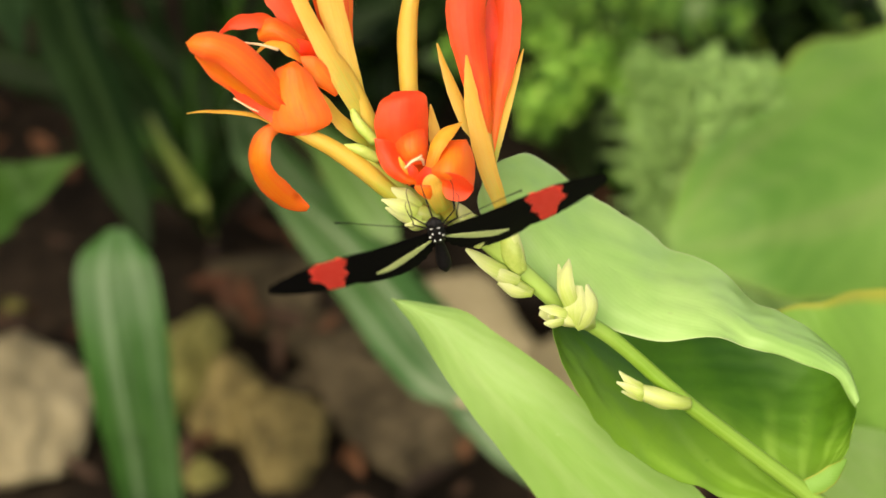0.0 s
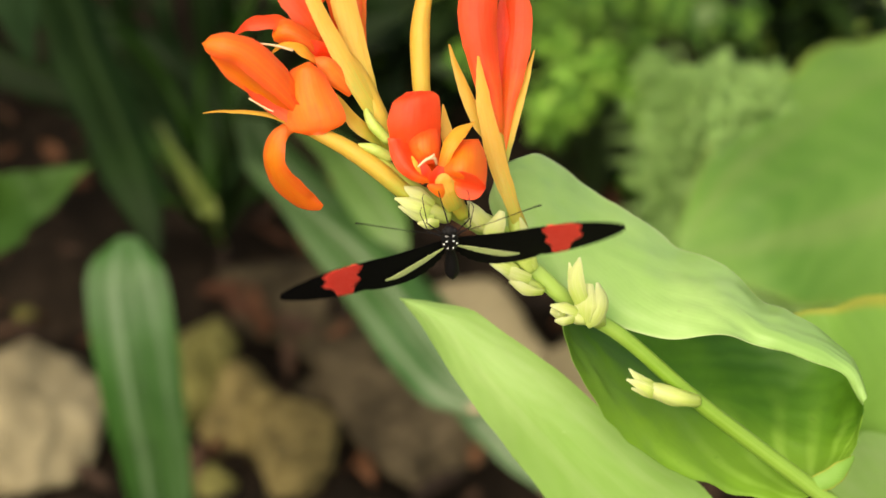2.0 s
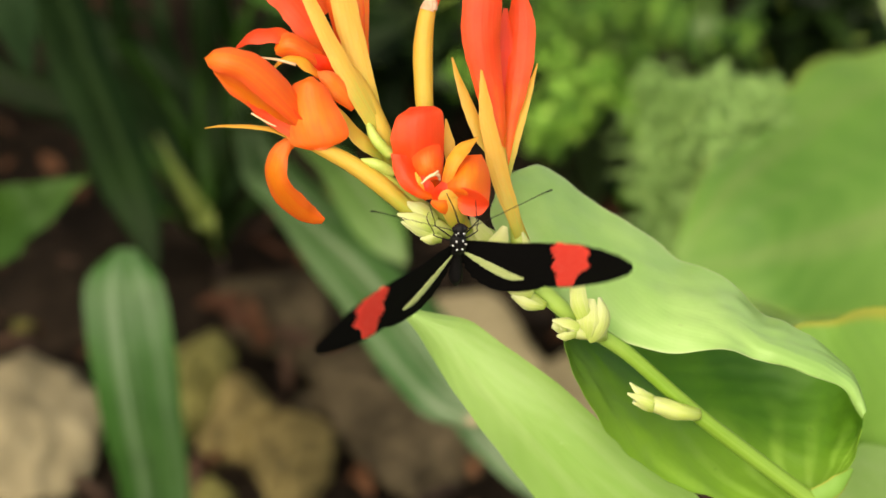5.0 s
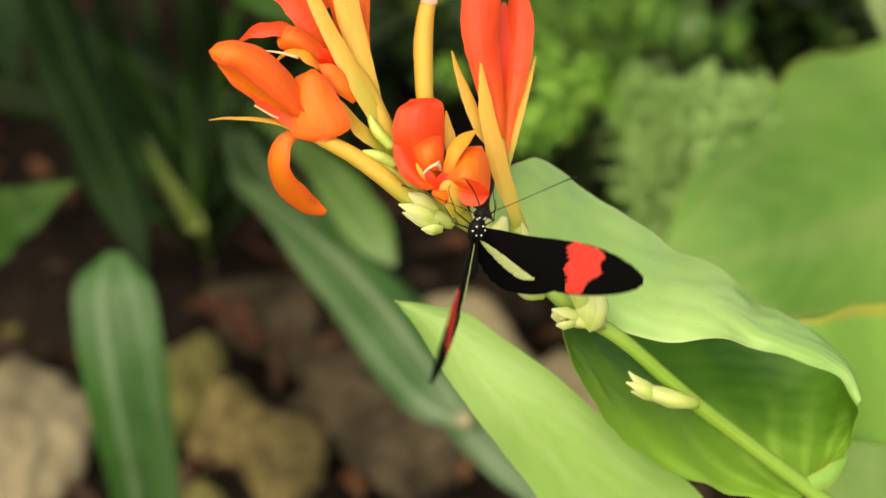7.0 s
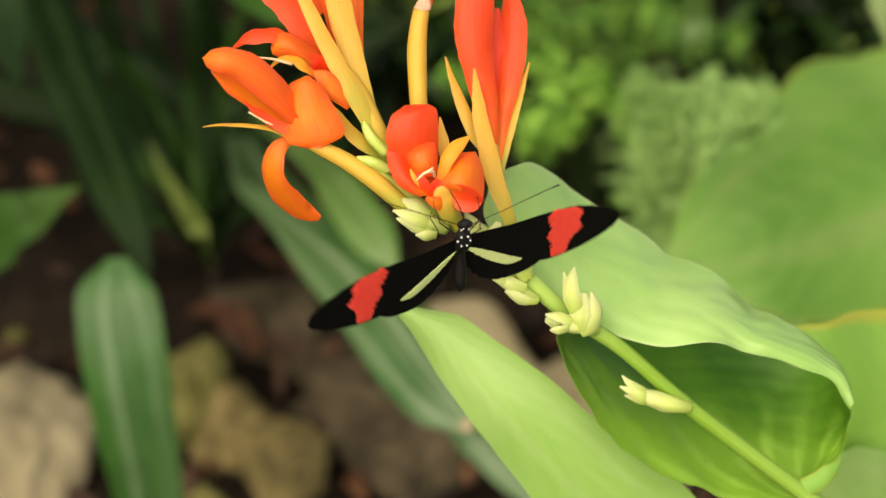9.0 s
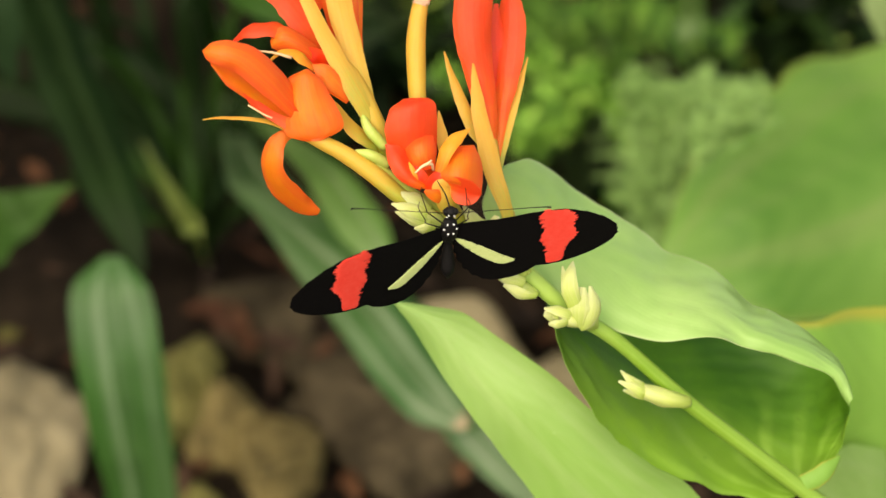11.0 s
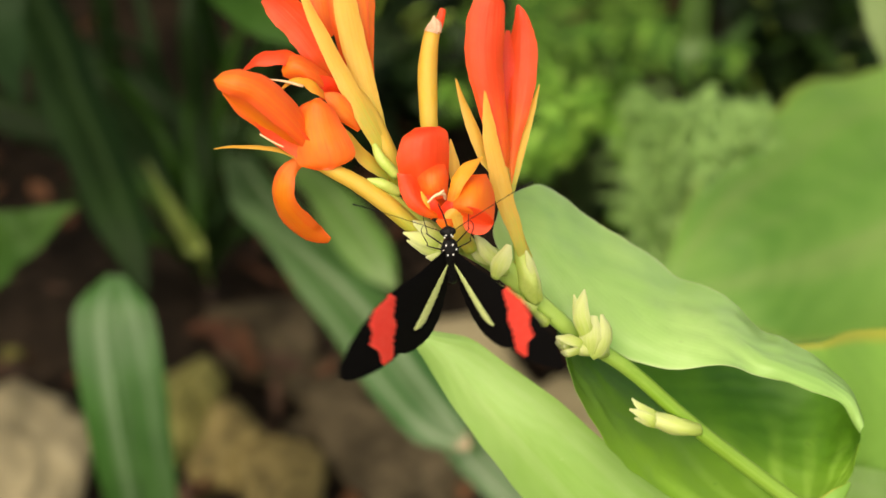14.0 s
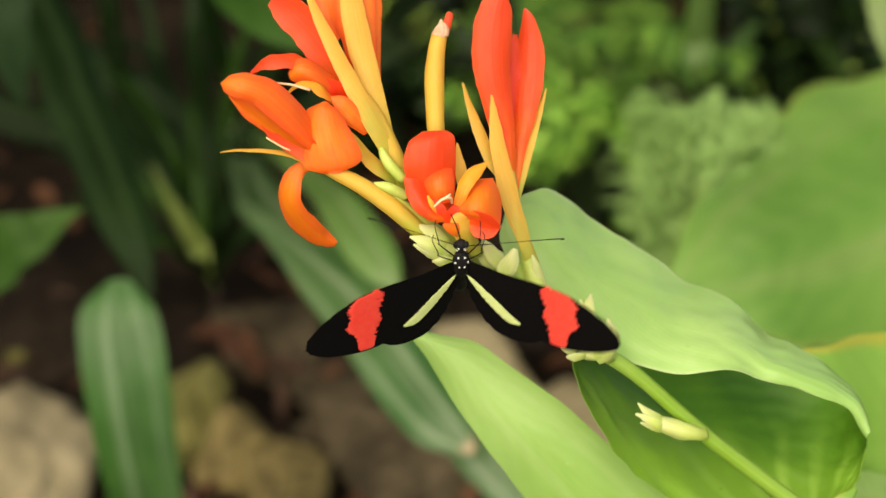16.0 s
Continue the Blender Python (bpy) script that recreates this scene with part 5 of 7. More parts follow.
bud([(15.8, -6.6, 0.0), (14.0, -4.2, 2.0), (12.0, -2.0, 3.0)], [1.2, 1.7, 0.8],
    [([(13.2, -8.0, 3.4), (14.2, -5.0, 4.6), (15.6, -2.4, 4.6), (16.6, 0.2, 3.8)], [1.0, 2.3, 2.1, 0.7], (-0.1, 0, 1)), ([(14.6, -4.6, 2.6), (11.4, -1.0, 4.4), (8.6, 2.6, 4.6)], [1.6, 2.1, 0.3], (0.2, 0.2, 1)), ([(12.4, -4.0, 2.0), (9.6, -2.0, 3.4), (6.8, -0.6, 3.4)], [1.2, 1.8, 0.3], (0, -0.1, 1))], "rounded cream bracts below the blooms")
bud([(23.4, -13.6, -5.0), (21.9, -9.0, -3.2), (20.6, -4.6, -3.0), (19.0, 1.6, -4.0)], [1.6, 2.6, 2.1, 1.2],
    [([(24.6, -13.2, -3.4), (23.2, -8.6, -1.0), (21.9, -4.0, -0.8), (20.8, -1.2, -1.6)], [0.6, 1.3, 1.2, 0.2], (0.5, 0, 1))], "yellow green sheath at the foot of the tall bloom", NODE_GREEN)
part("leaf", blade([(92.0, -67.8, -26.0), (96.6, -66.4, -25.0), (101.0, -63.6, -25.6), (104.6, -60.6, -28.0)], [1.6, 2.6, 2.2, 0.4], (0.3, 0.2, 1), -0.6, 18, 7, 0.3), LEAF_RIM, plant, "short yellow green sheath leaf against the stem")
bud([(4.1, -1.2, 4.0), (0.1, 0.1, 7.0), (-3.1, 2.1, 8.0)], [1.7, 1.7, 0.9],
    [([(0.8, -1.8, 8.0), (-3.1, -0.5, 9.0), (-7.3, 1.2, 9.0)], [1.5, 1.8, 0.2], (0, -0.2, 1)), ([(0.1, 0.1, 9.0), (-3.8, 1.7, 10.0), (-8.1, 3.0, 10.0)], [1.6, 1.8, 0.2], (0, 0.1, 1)),
     ([(0.8, 1.4, 8.0), (-2.5, 3.8, 9.0), (-6.0, 5.6, 9.0)], [1.6, 1.9, 0.3], (0, 0.3, 1)), ([(2.1, -2.8, 8.0), (-0.3, -3.0, 9.0), (-2.9, -2.7, 9.0)], [1.0, 1.4, 0.2], (0, -0.4, 1))], "cluster of pale yellow-green pointed bracts")


# ---- the butterfly; its plan is in millimetres, y ahead and z above its back ----
fly = tagged(new("butterfly"), "black butterfly with red bands and lemon wing stripes", "butterfly")
part("thorax", egg((0, 0, 0), (2.0, 3.8, 2.0), 0.10, 1.0, 4, MM, 3), FUR, fly)
abdomen = part("abdomen", tube([(0, -2.2, 0.0), (0, -5.2, 0.8), (0, -8.6, 2.0), (0, -11.4, 3.2), (0, -13.6, 4.0)], [1.0, 1.05, 1.5, 1.6, 0.5], 12, 22), FUR, fly)
head = part("head", egg((0, 5.6, -0.2), (1.45, 1.4, 1.4), 0.05, 3.0, 3, MM, 3), FUR, fly)
feelers = []
for sx in (-1, 1):
    part("eye", egg((1.05 * sx, 5.9, 0.0), (0.75, 0.85, 0.85), 0.0), FUR, head)
    feeler = part("antenna", tube([(0, 0, 0), (5.5 * sx, 4.0, 0.6), (12.5 * sx, 8.0, 0.4), (17.5 * sx, 10.5, 0.0), (19.5 * sx, 11.3, -0.1)], [0.12, 0.09, 0.09, 0.13, 0.22], 6, 24), FUR, head)
    feeler.location = (0.0005 * sx, 0.006, 0.0006)
    feelers.append(feeler)
    for name, knee, foot in (("mid", (4.6, 2.6, -3.6), (5.2, 3.2, -9.0)), ("hind", (4.8, -0.4, -3.0), (6.0, 0.6, -7.0))):
        part("leg", tube([(1.0 * sx, foot[1] * 0.5 - 1, -1.2), (knee[0] * sx, knee[1], knee[2]), (knee[0] * sx * 1.02, knee[1] + 0.3, knee[2] - 0.7), (foot[0] * sx, foot[1], foot[2]), (foot[0] * sx * 0.92, foot[1] + 0.8, foot[2] - 1.2)], [0.2, 0.14, 0.12, 0.09, 0.07], 6, 24), FUR, fly)
part("proboscis", tube([(0, 6.2, -1.0), (-0.6, 7.4, -4.0), (-1.2, 7.2, -7.0), (-1.5, 6.4, -9.5)], [0.2, 0.16, 0.13, 0.1], 6, 14), FUR, head)
for x, y, z in ((-0.55, 5.7, 1.1), (0.6, 5.6, 1.1), (-0.9, 4.9, 0.85), (0.9, 4.9, 0.85)):
    part("spot", egg((x, y, z - 0.1), (0.22, 0.22, 0.18), 0, 0, 2), WHITE, head)
for x, y, z in ((-0.75, 2.9, 1.25), (0.75, 2.9, 1.25), (-1.45, 1.5, 1.3), (1.45, 1.5, 1.3), (-0.6, 0.6, 1.95), (0.6, 0.6, 1.95)):
    part("spot", egg((x, y, z), (0.24, 0.26, 0.22), 0, 0, 2), WHITE, fly)


def wing_sheet(inner, outer, lift, thick, side, jag=0.0, rows=44, cols=9, seed=1.0, scallop=0.0):
    """A patch of wing between two lines of its plan, slightly arched."""
    a, b = spline(inner, rows), spline(outer, rows)
    grid = []
    for i in range(rows):
        row = []
        for j in range(cols):
            u = j / (cols - 1)
            p = a[i] * (1 - u) + b[i] * u
            k = jag * (noise.noise(Vector((i * 0.55, u * 3, seed))) + 0.6 * noise.noise(Vector((i * 1.7, u * 5, seed + 4))))
            k += scallop * u ** 6 * math.sin(i * 1.35)
            x, y = p[0] + k * (1 if u > 0.5 else -1) * abs(2 * u - 1), p[1] + k * 0.6 * (2 * u - 1)
            c, s = math.cos(radians(-8)), math.sin(radians(-8))
            row.append((side * (x * c - y * s + 1.5), x * s + y * c + 1.0, lift + 0.9 * math.sin(min(max(x / 38, 0), 1) * 3.14) - 0.0012 * y * y))
        grid.append(row if side > 0 else row[::-1])
    return sheet(grid, thick)


def wing(side):
    w = part("wing", wing_sheet([(0, 0.6), (5.4, 2.2), (10, 3.3), (17, 5.6), (24.7, 6.8), (32.2, 5.0), (37.6, 1.8), (39.2, -1.4)],
        [(0, -2), (5.4, -5.4), (12, -8.4), (20, -11.8), (26, -11.4), (32.8, -8.4), (37.6, -4.6), (39.2, -1.4)], 0, 0.14, side, 0.36, 60), BLACK, fly)
    part("hindwing", wing_sheet([(0, -0.6), (6.7, -2.5), (14.7, -6.0), (20, -8.4), (23, -11)],
        [(0, -4), (1.4, -9), (5.2, -14.6), (10, -17.6), (14.6, -17.4), (19.2, -15.2), (23, -11)], -0.3, 0.14, side, 0.34, 56, 9, 1.0, 0.16), BLACK, w)
    part("red_band", wing_sheet([(19.2, 6.2), (18.8, 3.2), (20.6, 0.2), (20.6, -3.4), (22.6, -6.4), (23.6, -11.4)],
        [(25.0, 6.7), (27.6, 4.4), (27.4, 1.6), (29.2, -1.4), (27.6, -5.0), (27.4, -10.7)], 0, 0.3, side, 1.1, 60, 14, 2.0), RED, w)
    part("lemon_stripe", wing_sheet([(0.6, -3.8), (4, -4.7), (9, -6.8), (13, -8.7), (15.8, -9.9)],
        [(0.8, -4.4), (4, -7.0), (9, -10.2), (13, -11.6), (15.9, -10.5)], 0.10, 0.22, side, 0.42, 70, 7, 5.0), LEMON, w)
    return w


left, right = wing(-1), wing(1)


# ---- what moves: the plant sways, the butterfly shifts its footing and beats its wings ----
def motions():
    walk(plant, [
        (0, pose(-0.00517, -0.00851, 0.70262, 53.46, -1.27, -0.77)),
        (0.5, pose(-0.00431, -0.00831, 0.70260, 53.59, -1.17, -0.87)),
        (1, pose(-0.00465, -0.00743, 0.70274, 53.89, -1.13, -0.65)),
        (1.5, pose(-0.00467, -0.00652, 0.70223, 53.93, -0.83, -0.84)),
        (2, pose(-0.00466, -0.00344, 0.70128, 53.31, -1.02, -0.75)),
        (2.5, pose(-0.00465, -0.00402, 0.70136, 53.63, -0.87, -0.56)),
        (3, pose(-0.00520, -0.00529, 0.70114, 53.52, -1.01, -0.62)),
        (3.5, pose(-0.00414, -0.00605, 0.70127, 54.37, -0.83, -0.75)),
        (6, pose(-0.00329, -0.00136, 0.70189, 54.94, -0.25, -0.12)),
        (6.5, pose(-0.00162, 0.00130, 0.70056, 54.04, -0.42, -0.94)),
        (7, pose(-0.00100, 0.00068, 0.70068, 54.39, -0.20, -0.45)),
        (7.5, pose(-0.00077, -0.00037, 0.70105, 54.66, 0.10, -0.11)),
        (8, pose(-0.00199, -0.00250, 0.70163, 55.01, -0.01, -0.06)),
        (8.5, pose(-0.00276, -0.00089, 0.70106, 55.21, -0.17, -0.13)),
        (9, pose(-0.00311, 0.00134, 0.70014, 54.90, -0.11, -0.13)),
        (11.5, pose(-0.00135, 0.00281, 0.70055, 53.91, -0.21, -0.60)),
        (12, pose(-0.00021, 0.00104, 0.70139, 53.97, 0.00, -0.78)),
        (12.5, pose(0.00128, 0.00180, 0.70042, 53.58, 0.05, -0.32)),
        (13, pose(-0.00011, -0.00039, 0.70130, 54.90, -0.03, -0.44)),
        (13.5, pose(0.00046, 0.00060, 0.69970, 54.73, -0.07, -0.25)),
        (14, pose(-0.00008, 0.00054, 0.69968, 54.91, -0.12, -0.11)),
        (14.5, pose(0.00000, -0.00000, 0.70000, 54.93, -0.00, 0.00)),
        (15, pose(-0.00074, -0.00138, 0.70041, 55.14, 0.01, -0.00)),
        (15.5, pose(-0.00047, -0.00094, 0.70048, 55.07, 0.03, -0.20)),
        (16, pose(0.00023, 0.00004, 0.69989, 55.04, -0.02, -0.15)),
    ])
    walk(low_leaf, [
        (0, pose(0.0024, 0, 0)), (1, pose(0.0024, 0, 0)), (2, pose(0.0013, 0, 0)), (3, pose(0.0015, 0, 0)), (3.7, pose(0.0014, 0, 0)),
        (6, pose(0.0003, 0, 0)), (7, pose(0, 0, 0)), (9, pose(0.0002, 0, 0)), (11.5, pose(0.0010, 0, 0)), (12.5, pose(0.0003, 0, 0)), (14.5, pose(0.0003, 0, 0)), (16, pose(0.0003, 0, 0)),
    ])
    walk(fly, [
        (0, pose(-0.00091, -0.02646, 0.71019, 122.68, -10.06, 3.49)),
        (0.1, pose(-0.00132, -0.02609, 0.71064, 122.30, -8.96, 3.87)),
        (0.2, pose(-0.00144, -0.02605, 0.71064, 120.32, -6.78, 4.67)),
        (0.3, pose(-0.00185, -0.02567, 0.71108, 117.93, -7.83, 4.24)),
        (0.4, pose(-0.00233, -0.02461, 0.71245, 115.51, -7.20, 4.61)),
        (0.5, pose(-0.00245, -0.02491, 0.71198, 112.50, -6.72, 5.00)),
        (0.6, pose(-0.00117, -0.02594, 0.71040, 113.15, -7.43, 5.16)),
        (0.7, pose(-0.00047, -0.02594, 0.71018, 113.89, -7.47, 5.48)),
        (0.8, pose(-0.00069, -0.02578, 0.71018, 114.57, -7.03, 5.84)),
        (0.9, pose(-0.00027, -0.02629, 0.70927, 114.71, -6.67, 6.14)),
        (1, pose(-0.00015, -0.02545, 0.71019, 114.60, -6.72, 6.29)),
        (1.1, pose(-0.00057, -0.02521, 0.71018, 114.45, -6.52, 6.34)),
        (1.2, pose(-0.00019, -0.02497, 0.71016, 113.51, -4.53, 6.88)),
        (1.3, pose(-0.00003, -0.02472, 0.71015, 111.88, -1.88, 8.16)),
        (1.4, pose(0.00012, -0.02448, 0.71013, 109.18, 0.49, 9.86)),
        (1.5, pose(-0.00030, -0.02458, 0.70965, 108.95, -0.08, 10.40)),
        (1.6, pose(0.00025, -0.02473, 0.70841, 110.62, -1.41, 9.24)),
        (1.7, pose(-0.00029, -0.02421, 0.70808, 113.57, -1.71, 7.93)),
        (1.8, pose(-0.00026, -0.02351, 0.70799, 117.44, -2.58, 6.42)),
        (1.9, pose(-0.00052, -0.02299, 0.70767, 120.55, -3.35, 5.18)),
        (2, pose(-0.00025, -0.02263, 0.70711, 122.95, -4.02, 4.24)),
        (2.1, pose(-0.00068, -0.02315, 0.70659, 124.99, -4.88, 3.62)),
        (2.2, pose(-0.00083, -0.02298, 0.70700, 125.46, -5.04, 3.47)),
        (2.3, pose(-0.00126, -0.02264, 0.70765, 125.51, -5.01, 3.48)),
        (2.4, pose(-0.00088, -0.02366, 0.70643, 125.87, -5.53, 3.28)),
        (2.5, pose(-0.00159, -0.02401, 0.70614, 125.73, -6.55, 2.82)),
        (2.6, pose(-0.00125, -0.02409, 0.70633, 125.51, -7.00, 2.55)),
        (2.7, pose(-0.00177, -0.02452, 0.70606, 126.06, -6.96, 2.47)),
        (2.8, pose(-0.00149, -0.02529, 0.70532, 127.04, -6.12, 2.96)),
        (2.9, pose(-0.00144, -0.02503, 0.70598, 127.68, -5.16, 3.56)),
        (3, pose(-0.00167, -0.02512, 0.70617, 128.14, -5.46, 3.41)),
        (3.1, pose(-0.00181, -0.02506, 0.70648, 128.80, -5.07, 3.72)),
        (3.2, pose(-0.00143, -0.02534, 0.70633, 129.63, -4.13, 4.27)),
        (3.3, pose(-0.00157, -0.02546, 0.70641, 130.72, -1.76, 5.83)),
        (3.4, pose(-0.00142, -0.02557, 0.70649, 131.34, -1.50, 6.27)),
        (3.5, pose(-0.00069, -0.02602, 0.70611, 130.35, -1.88, 6.74)),
        (3.6, pose(-0.00046, -0.02517, 0.70703, 128.80, -2.29, 7.25)),
        (3.7, pose(-0.00045, -0.02501, 0.70702, 128.25, -2.22, 7.58)),
        (3.8, pose(-0.00037, -0.02482, 0.70703, 128.10, -2.20, 7.59)),
        (3.9, pose(-0.00026, -0.02462, 0.70707, 127.63, -2.14, 7.65)),
        (4, pose(-0.00012, -0.02439, 0.70715, 126.87, -2.05, 7.75)),
        (4.1, pose(0.00003, -0.02414, 0.70725, 125.88, -1.92, 7.88)),
        (4.2, pose(0.00021, -0.02388, 0.70738, 124.66, -1.78, 8.05)),
        (4.3, pose(0.00040, -0.02359, 0.70753, 123.26, -1.61, 8.24)),
        (4.4, pose(0.00061, -0.02330, 0.70769, 121.72, -1.42, 8.45)),
        (4.5, pose(0.00082, -0.02300, 0.70787, 120.06, -1.22, 8.69)),
        (4.6, pose(0.00104, -0.02269, 0.70805, 118.32, -1.01, 8.93)),
        (4.7, pose(0.00127, -0.02238, 0.70824, 116.53, -0.80, 9.18)),
        (4.8, pose(0.00150, -0.02207, 0.70843, 114.72, -0.58, 9.44)),
        (4.9, pose(0.00173, -0.02176, 0.70863, 112.93, -0.37, 9.69)),
        (5, pose(0.00195, -0.02145, 0.70881, 111.19, -0.16, 9.93)),
        (5.1, pose(0.00217, -0.02115, 0.70899, 109.54, 0.04, 10.17)),
        (5.2, pose(0.00238, -0.02085, 0.70916, 108.00, 0.22, 10.38)),
        (5.3, pose(0.00257, -0.02057, 0.70930, 106.61, 0.39, 10.58)),
        (5.4, pose(0.00275, -0.02031, 0.70943, 105.40, 0.54, 10.74)),
        (5.5, pose(0.00291, -0.02006, 0.70954, 104.41, 0.66, 10.88)),
        (5.6, pose(0.00305, -0.01983, 0.70962, 103.67, 0.75, 10.98)),
        (5.7, pose(0.00316, -0.01963, 0.70967, 103.20, 0.80, 11.03)),
        (5.8, pose(0.00325, -0.01945, 0.70968, 103.05, 0.82, 11.04)),
        (5.9, pose(0.00297, -0.01928, 0.70968, 103.79, 1.44, 10.47)),
        (6, pose(0.00292, -0.01945, 0.70920, 104.08, 2.50, 10.13)),
        (6.1, pose(0.00354, -0.01858, 0.70940, 104.81, 1.13, 9.83)),
        (6.2, pose(0.00359, -0.01737, 0.71007, 105.42, -2.92, 9.74)),
        (6.3, pose(0.00392, -0.01667, 0.71003, 105.29, -2.90, 11.04)),
        (6.4, pose(0.00507, -0.01631, 0.70952, 104.35, -1.88, 12.30)),
        (6.5, pose(0.00541, -0.01543, 0.70972, 101.75, 1.47, 13.80)),
        (6.6, pose(0.00700, -0.01532, 0.71009, 96.31, 6.73, 16.24)),
        (6.7, pose(0.00653, -0.01571, 0.70975, 98.45, 5.25, 15.48)),
        (6.8, pose(0.00804, -0.01680, 0.70847, 103.90, 3.95, 13.81)),
        (6.9, pose(0.00846, -0.01685, 0.70860, 103.61, 3.94, 13.74)),
        (7, pose(0.00858, -0.01656, 0.70921, 106.21, 6.23, 13.24)),
        (7.1, pose(0.00916, -0.01661, 0.70950, 107.47, 7.27, 13.47)),
        (7.2, pose(0.00909, -0.01735, 0.70886, 109.06, 7.70, 13.93)),
        (7.3, pose(0.01025, -0.01741, 0.70915, 112.00, 12.63, 15.66)),
        (7.4, pose(0.00996, -0.01729, 0.70968, 112.75, 14.85, 17.32)),
        (7.5, pose(0.00966, -0.01735, 0.70998, 111.10, 12.53, 16.35)),
        (7.6, pose(0.00799, -0.01799, 0.70980, 105.44, 13.42, 18.43)),
        (7.7, pose(0.00814, -0.01830, 0.71008, 99.20, 14.87, 21.01)),
        (7.8, pose(0.00886, -0.01828, 0.71083, 99.29, 11.23, 19.70)),
        (7.9, pose(0.00842, -0.01858, 0.71111, 98.25, 9.97, 20.30)),
        (8, pose(0.00821, -0.01873, 0.71163, 100.11, 9.41, 20.15)),
        (8.1, pose(0.00648, -0.01846, 0.71141, 101.55, 3.75, 18.97)),
        (8.2, pose(0.00560, -0.01888, 0.71026, 103.37, 7.27, 19.27)),
        (8.3, pose(0.00559, -0.01863, 0.71004, 102.78, 8.39, 19.69)),
        (8.4, pose(0.00582, -0.01771, 0.71076, 98.14, 7.43, 21.32)),
        (8.5, pose(0.00524, -0.01780, 0.71006, 95.85, 6.52, 22.07)),
        (8.6, pose(0.00474, -0.01740, 0.70980, 96.41, 6.23, 21.58)),
        (8.7, pose(0.00453, -0.01667, 0.71001, 100.48, 5.02, 18.85)),
        (8.8, pose(0.00368, -0.01696, 0.70880, 102.81, 4.17, 16.55)),
        (8.9, pose(0.00434, -0.01657, 0.70854, 104.90, 4.11, 14.53)),
        (9, pose(0.00471, -0.01652, 0.70780, 106.98, 2.05, 12.38)),
        (9.1, pose(0.00559, -0.01685, 0.70727, 107.90, 1.57, 11.42)),
        (9.2, pose(0.00554, -0.01650, 0.70770, 108.09, 2.36, 11.11)),
        (9.3, pose(0.00558, -0.01648, 0.70766, 108.04, 2.34, 11.09)),
        (9.4, pose(0.00557, -0.01643, 0.70766, 107.91, 2.31, 11.05)),
        (9.5, pose(0.00552, -0.01637, 0.70768, 107.71, 2.27, 10.99)),
        (9.6, pose(0.00544, -0.01629, 0.70773, 107.44, 2.20, 10.92)),
        (9.7, pose(0.00532, -0.01619, 0.70779, 107.11, 2.13, 10.83)),
        (9.8, pose(0.00517, -0.01609, 0.70787, 106.75, 2.04, 10.73)),
        (9.9, pose(0.00500, -0.01597, 0.70797, 106.34, 1.95, 10.63)),
        (10, pose(0.00481, -0.01584, 0.70808, 105.90, 1.85, 10.52)),
        (10.1, pose(0.00461, -0.01571, 0.70819, 105.44, 1.74, 10.40)),
        (10.2, pose(0.00441, -0.01558, 0.70831, 104.97, 1.63, 10.28)),
        (10.3, pose(0.00420, -0.01544, 0.70843, 104.49, 1.52, 10.16)),
        (10.4, pose(0.00399, -0.01531, 0.70855, 104.02, 1.41, 10.04)),
        (10.5, pose(0.00379, -0.01518, 0.70866, 103.57, 1.30, 9.92)),
        (10.6, pose(0.00360, -0.01505, 0.70877, 103.13, 1.20, 9.81)),
        (10.7, pose(0.00343, -0.01493, 0.70887, 102.72, 1.11, 9.70)),
        (10.8, pose(0.00329, -0.01482, 0.70895, 102.36, 1.02, 9.60)),
        (10.9, pose(0.00317, -0.01473, 0.70901, 102.03, 0.94, 9.52)),
        (11, pose(0.00308, -0.01465, 0.70906, 101.77, 0.88, 9.45)),
        (11.1, pose(0.00303, -0.01458, 0.70908, 101.57, 0.83, 9.39)),
        (11.2, pose(0.00302, -0.01454, 0.70908, 101.44, 0.80, 9.35)),
        (11.3, pose(0.00306, -0.01451, 0.70904, 101.39, 0.79, 9.33)),
        (11.4, pose(0.00365, -0.01451, 0.70899, 101.17, -0.37, 10.24)),
        (11.5, pose(0.00366, -0.01449, 0.70894, 101.24, -0.47, 11.00)),
        (11.6, pose(0.00418, -0.01470, 0.70931, 102.74, -0.30, 9.97)),
        (11.7, pose(0.00447, -0.01525, 0.70920, 107.56, 0.83, 8.00)),
        (11.8, pose(0.00475, -0.01598, 0.70886, 110.85, 1.23, 6.17)),
        (11.9, pose(0.00503, -0.01653, 0.70876, 113.35, 0.78, 4.57)),
        (12, pose(0.00642, -0.01693, 0.70888, 114.94, 1.13, 3.64)),
        (12.1, pose(0.00648, -0.01684, 0.70860, 116.50, -0.21, 2.73)),
        (12.2, pose(0.00713, -0.01608, 0.70925, 116.33, -0.84, 2.88)),
        (12.3, pose(0.00748, -0.01599, 0.70897, 114.79, -1.65, 3.18)),
        (12.4, pose(0.00690, -0.01573, 0.70893, 112.27, -2.37, 3.41)),
        (12.5, pose(0.00665, -0.01616, 0.70794, 108.45, -0.98, 4.04)),
        (12.6, pose(0.00586, -0.01664, 0.70806, 103.68, -1.79, 4.03)),
        (12.7, pose(0.00506, -0.01713, 0.70818, 102.28, -1.49, 3.61)),
        (12.8, pose(0.00333, -0.01794, 0.70782, 101.30, -0.39, 3.27)),
        (12.9, pose(0.00342, -0.01809, 0.70841, 100.58, -3.10, 2.96)),
        (13, pose(0.00293, -0.01789, 0.70947, 99.58, -4.92, 2.80)),
        (13.1, pose(0.00249, -0.01738, 0.70958, 99.12, -3.08, 2.93)),
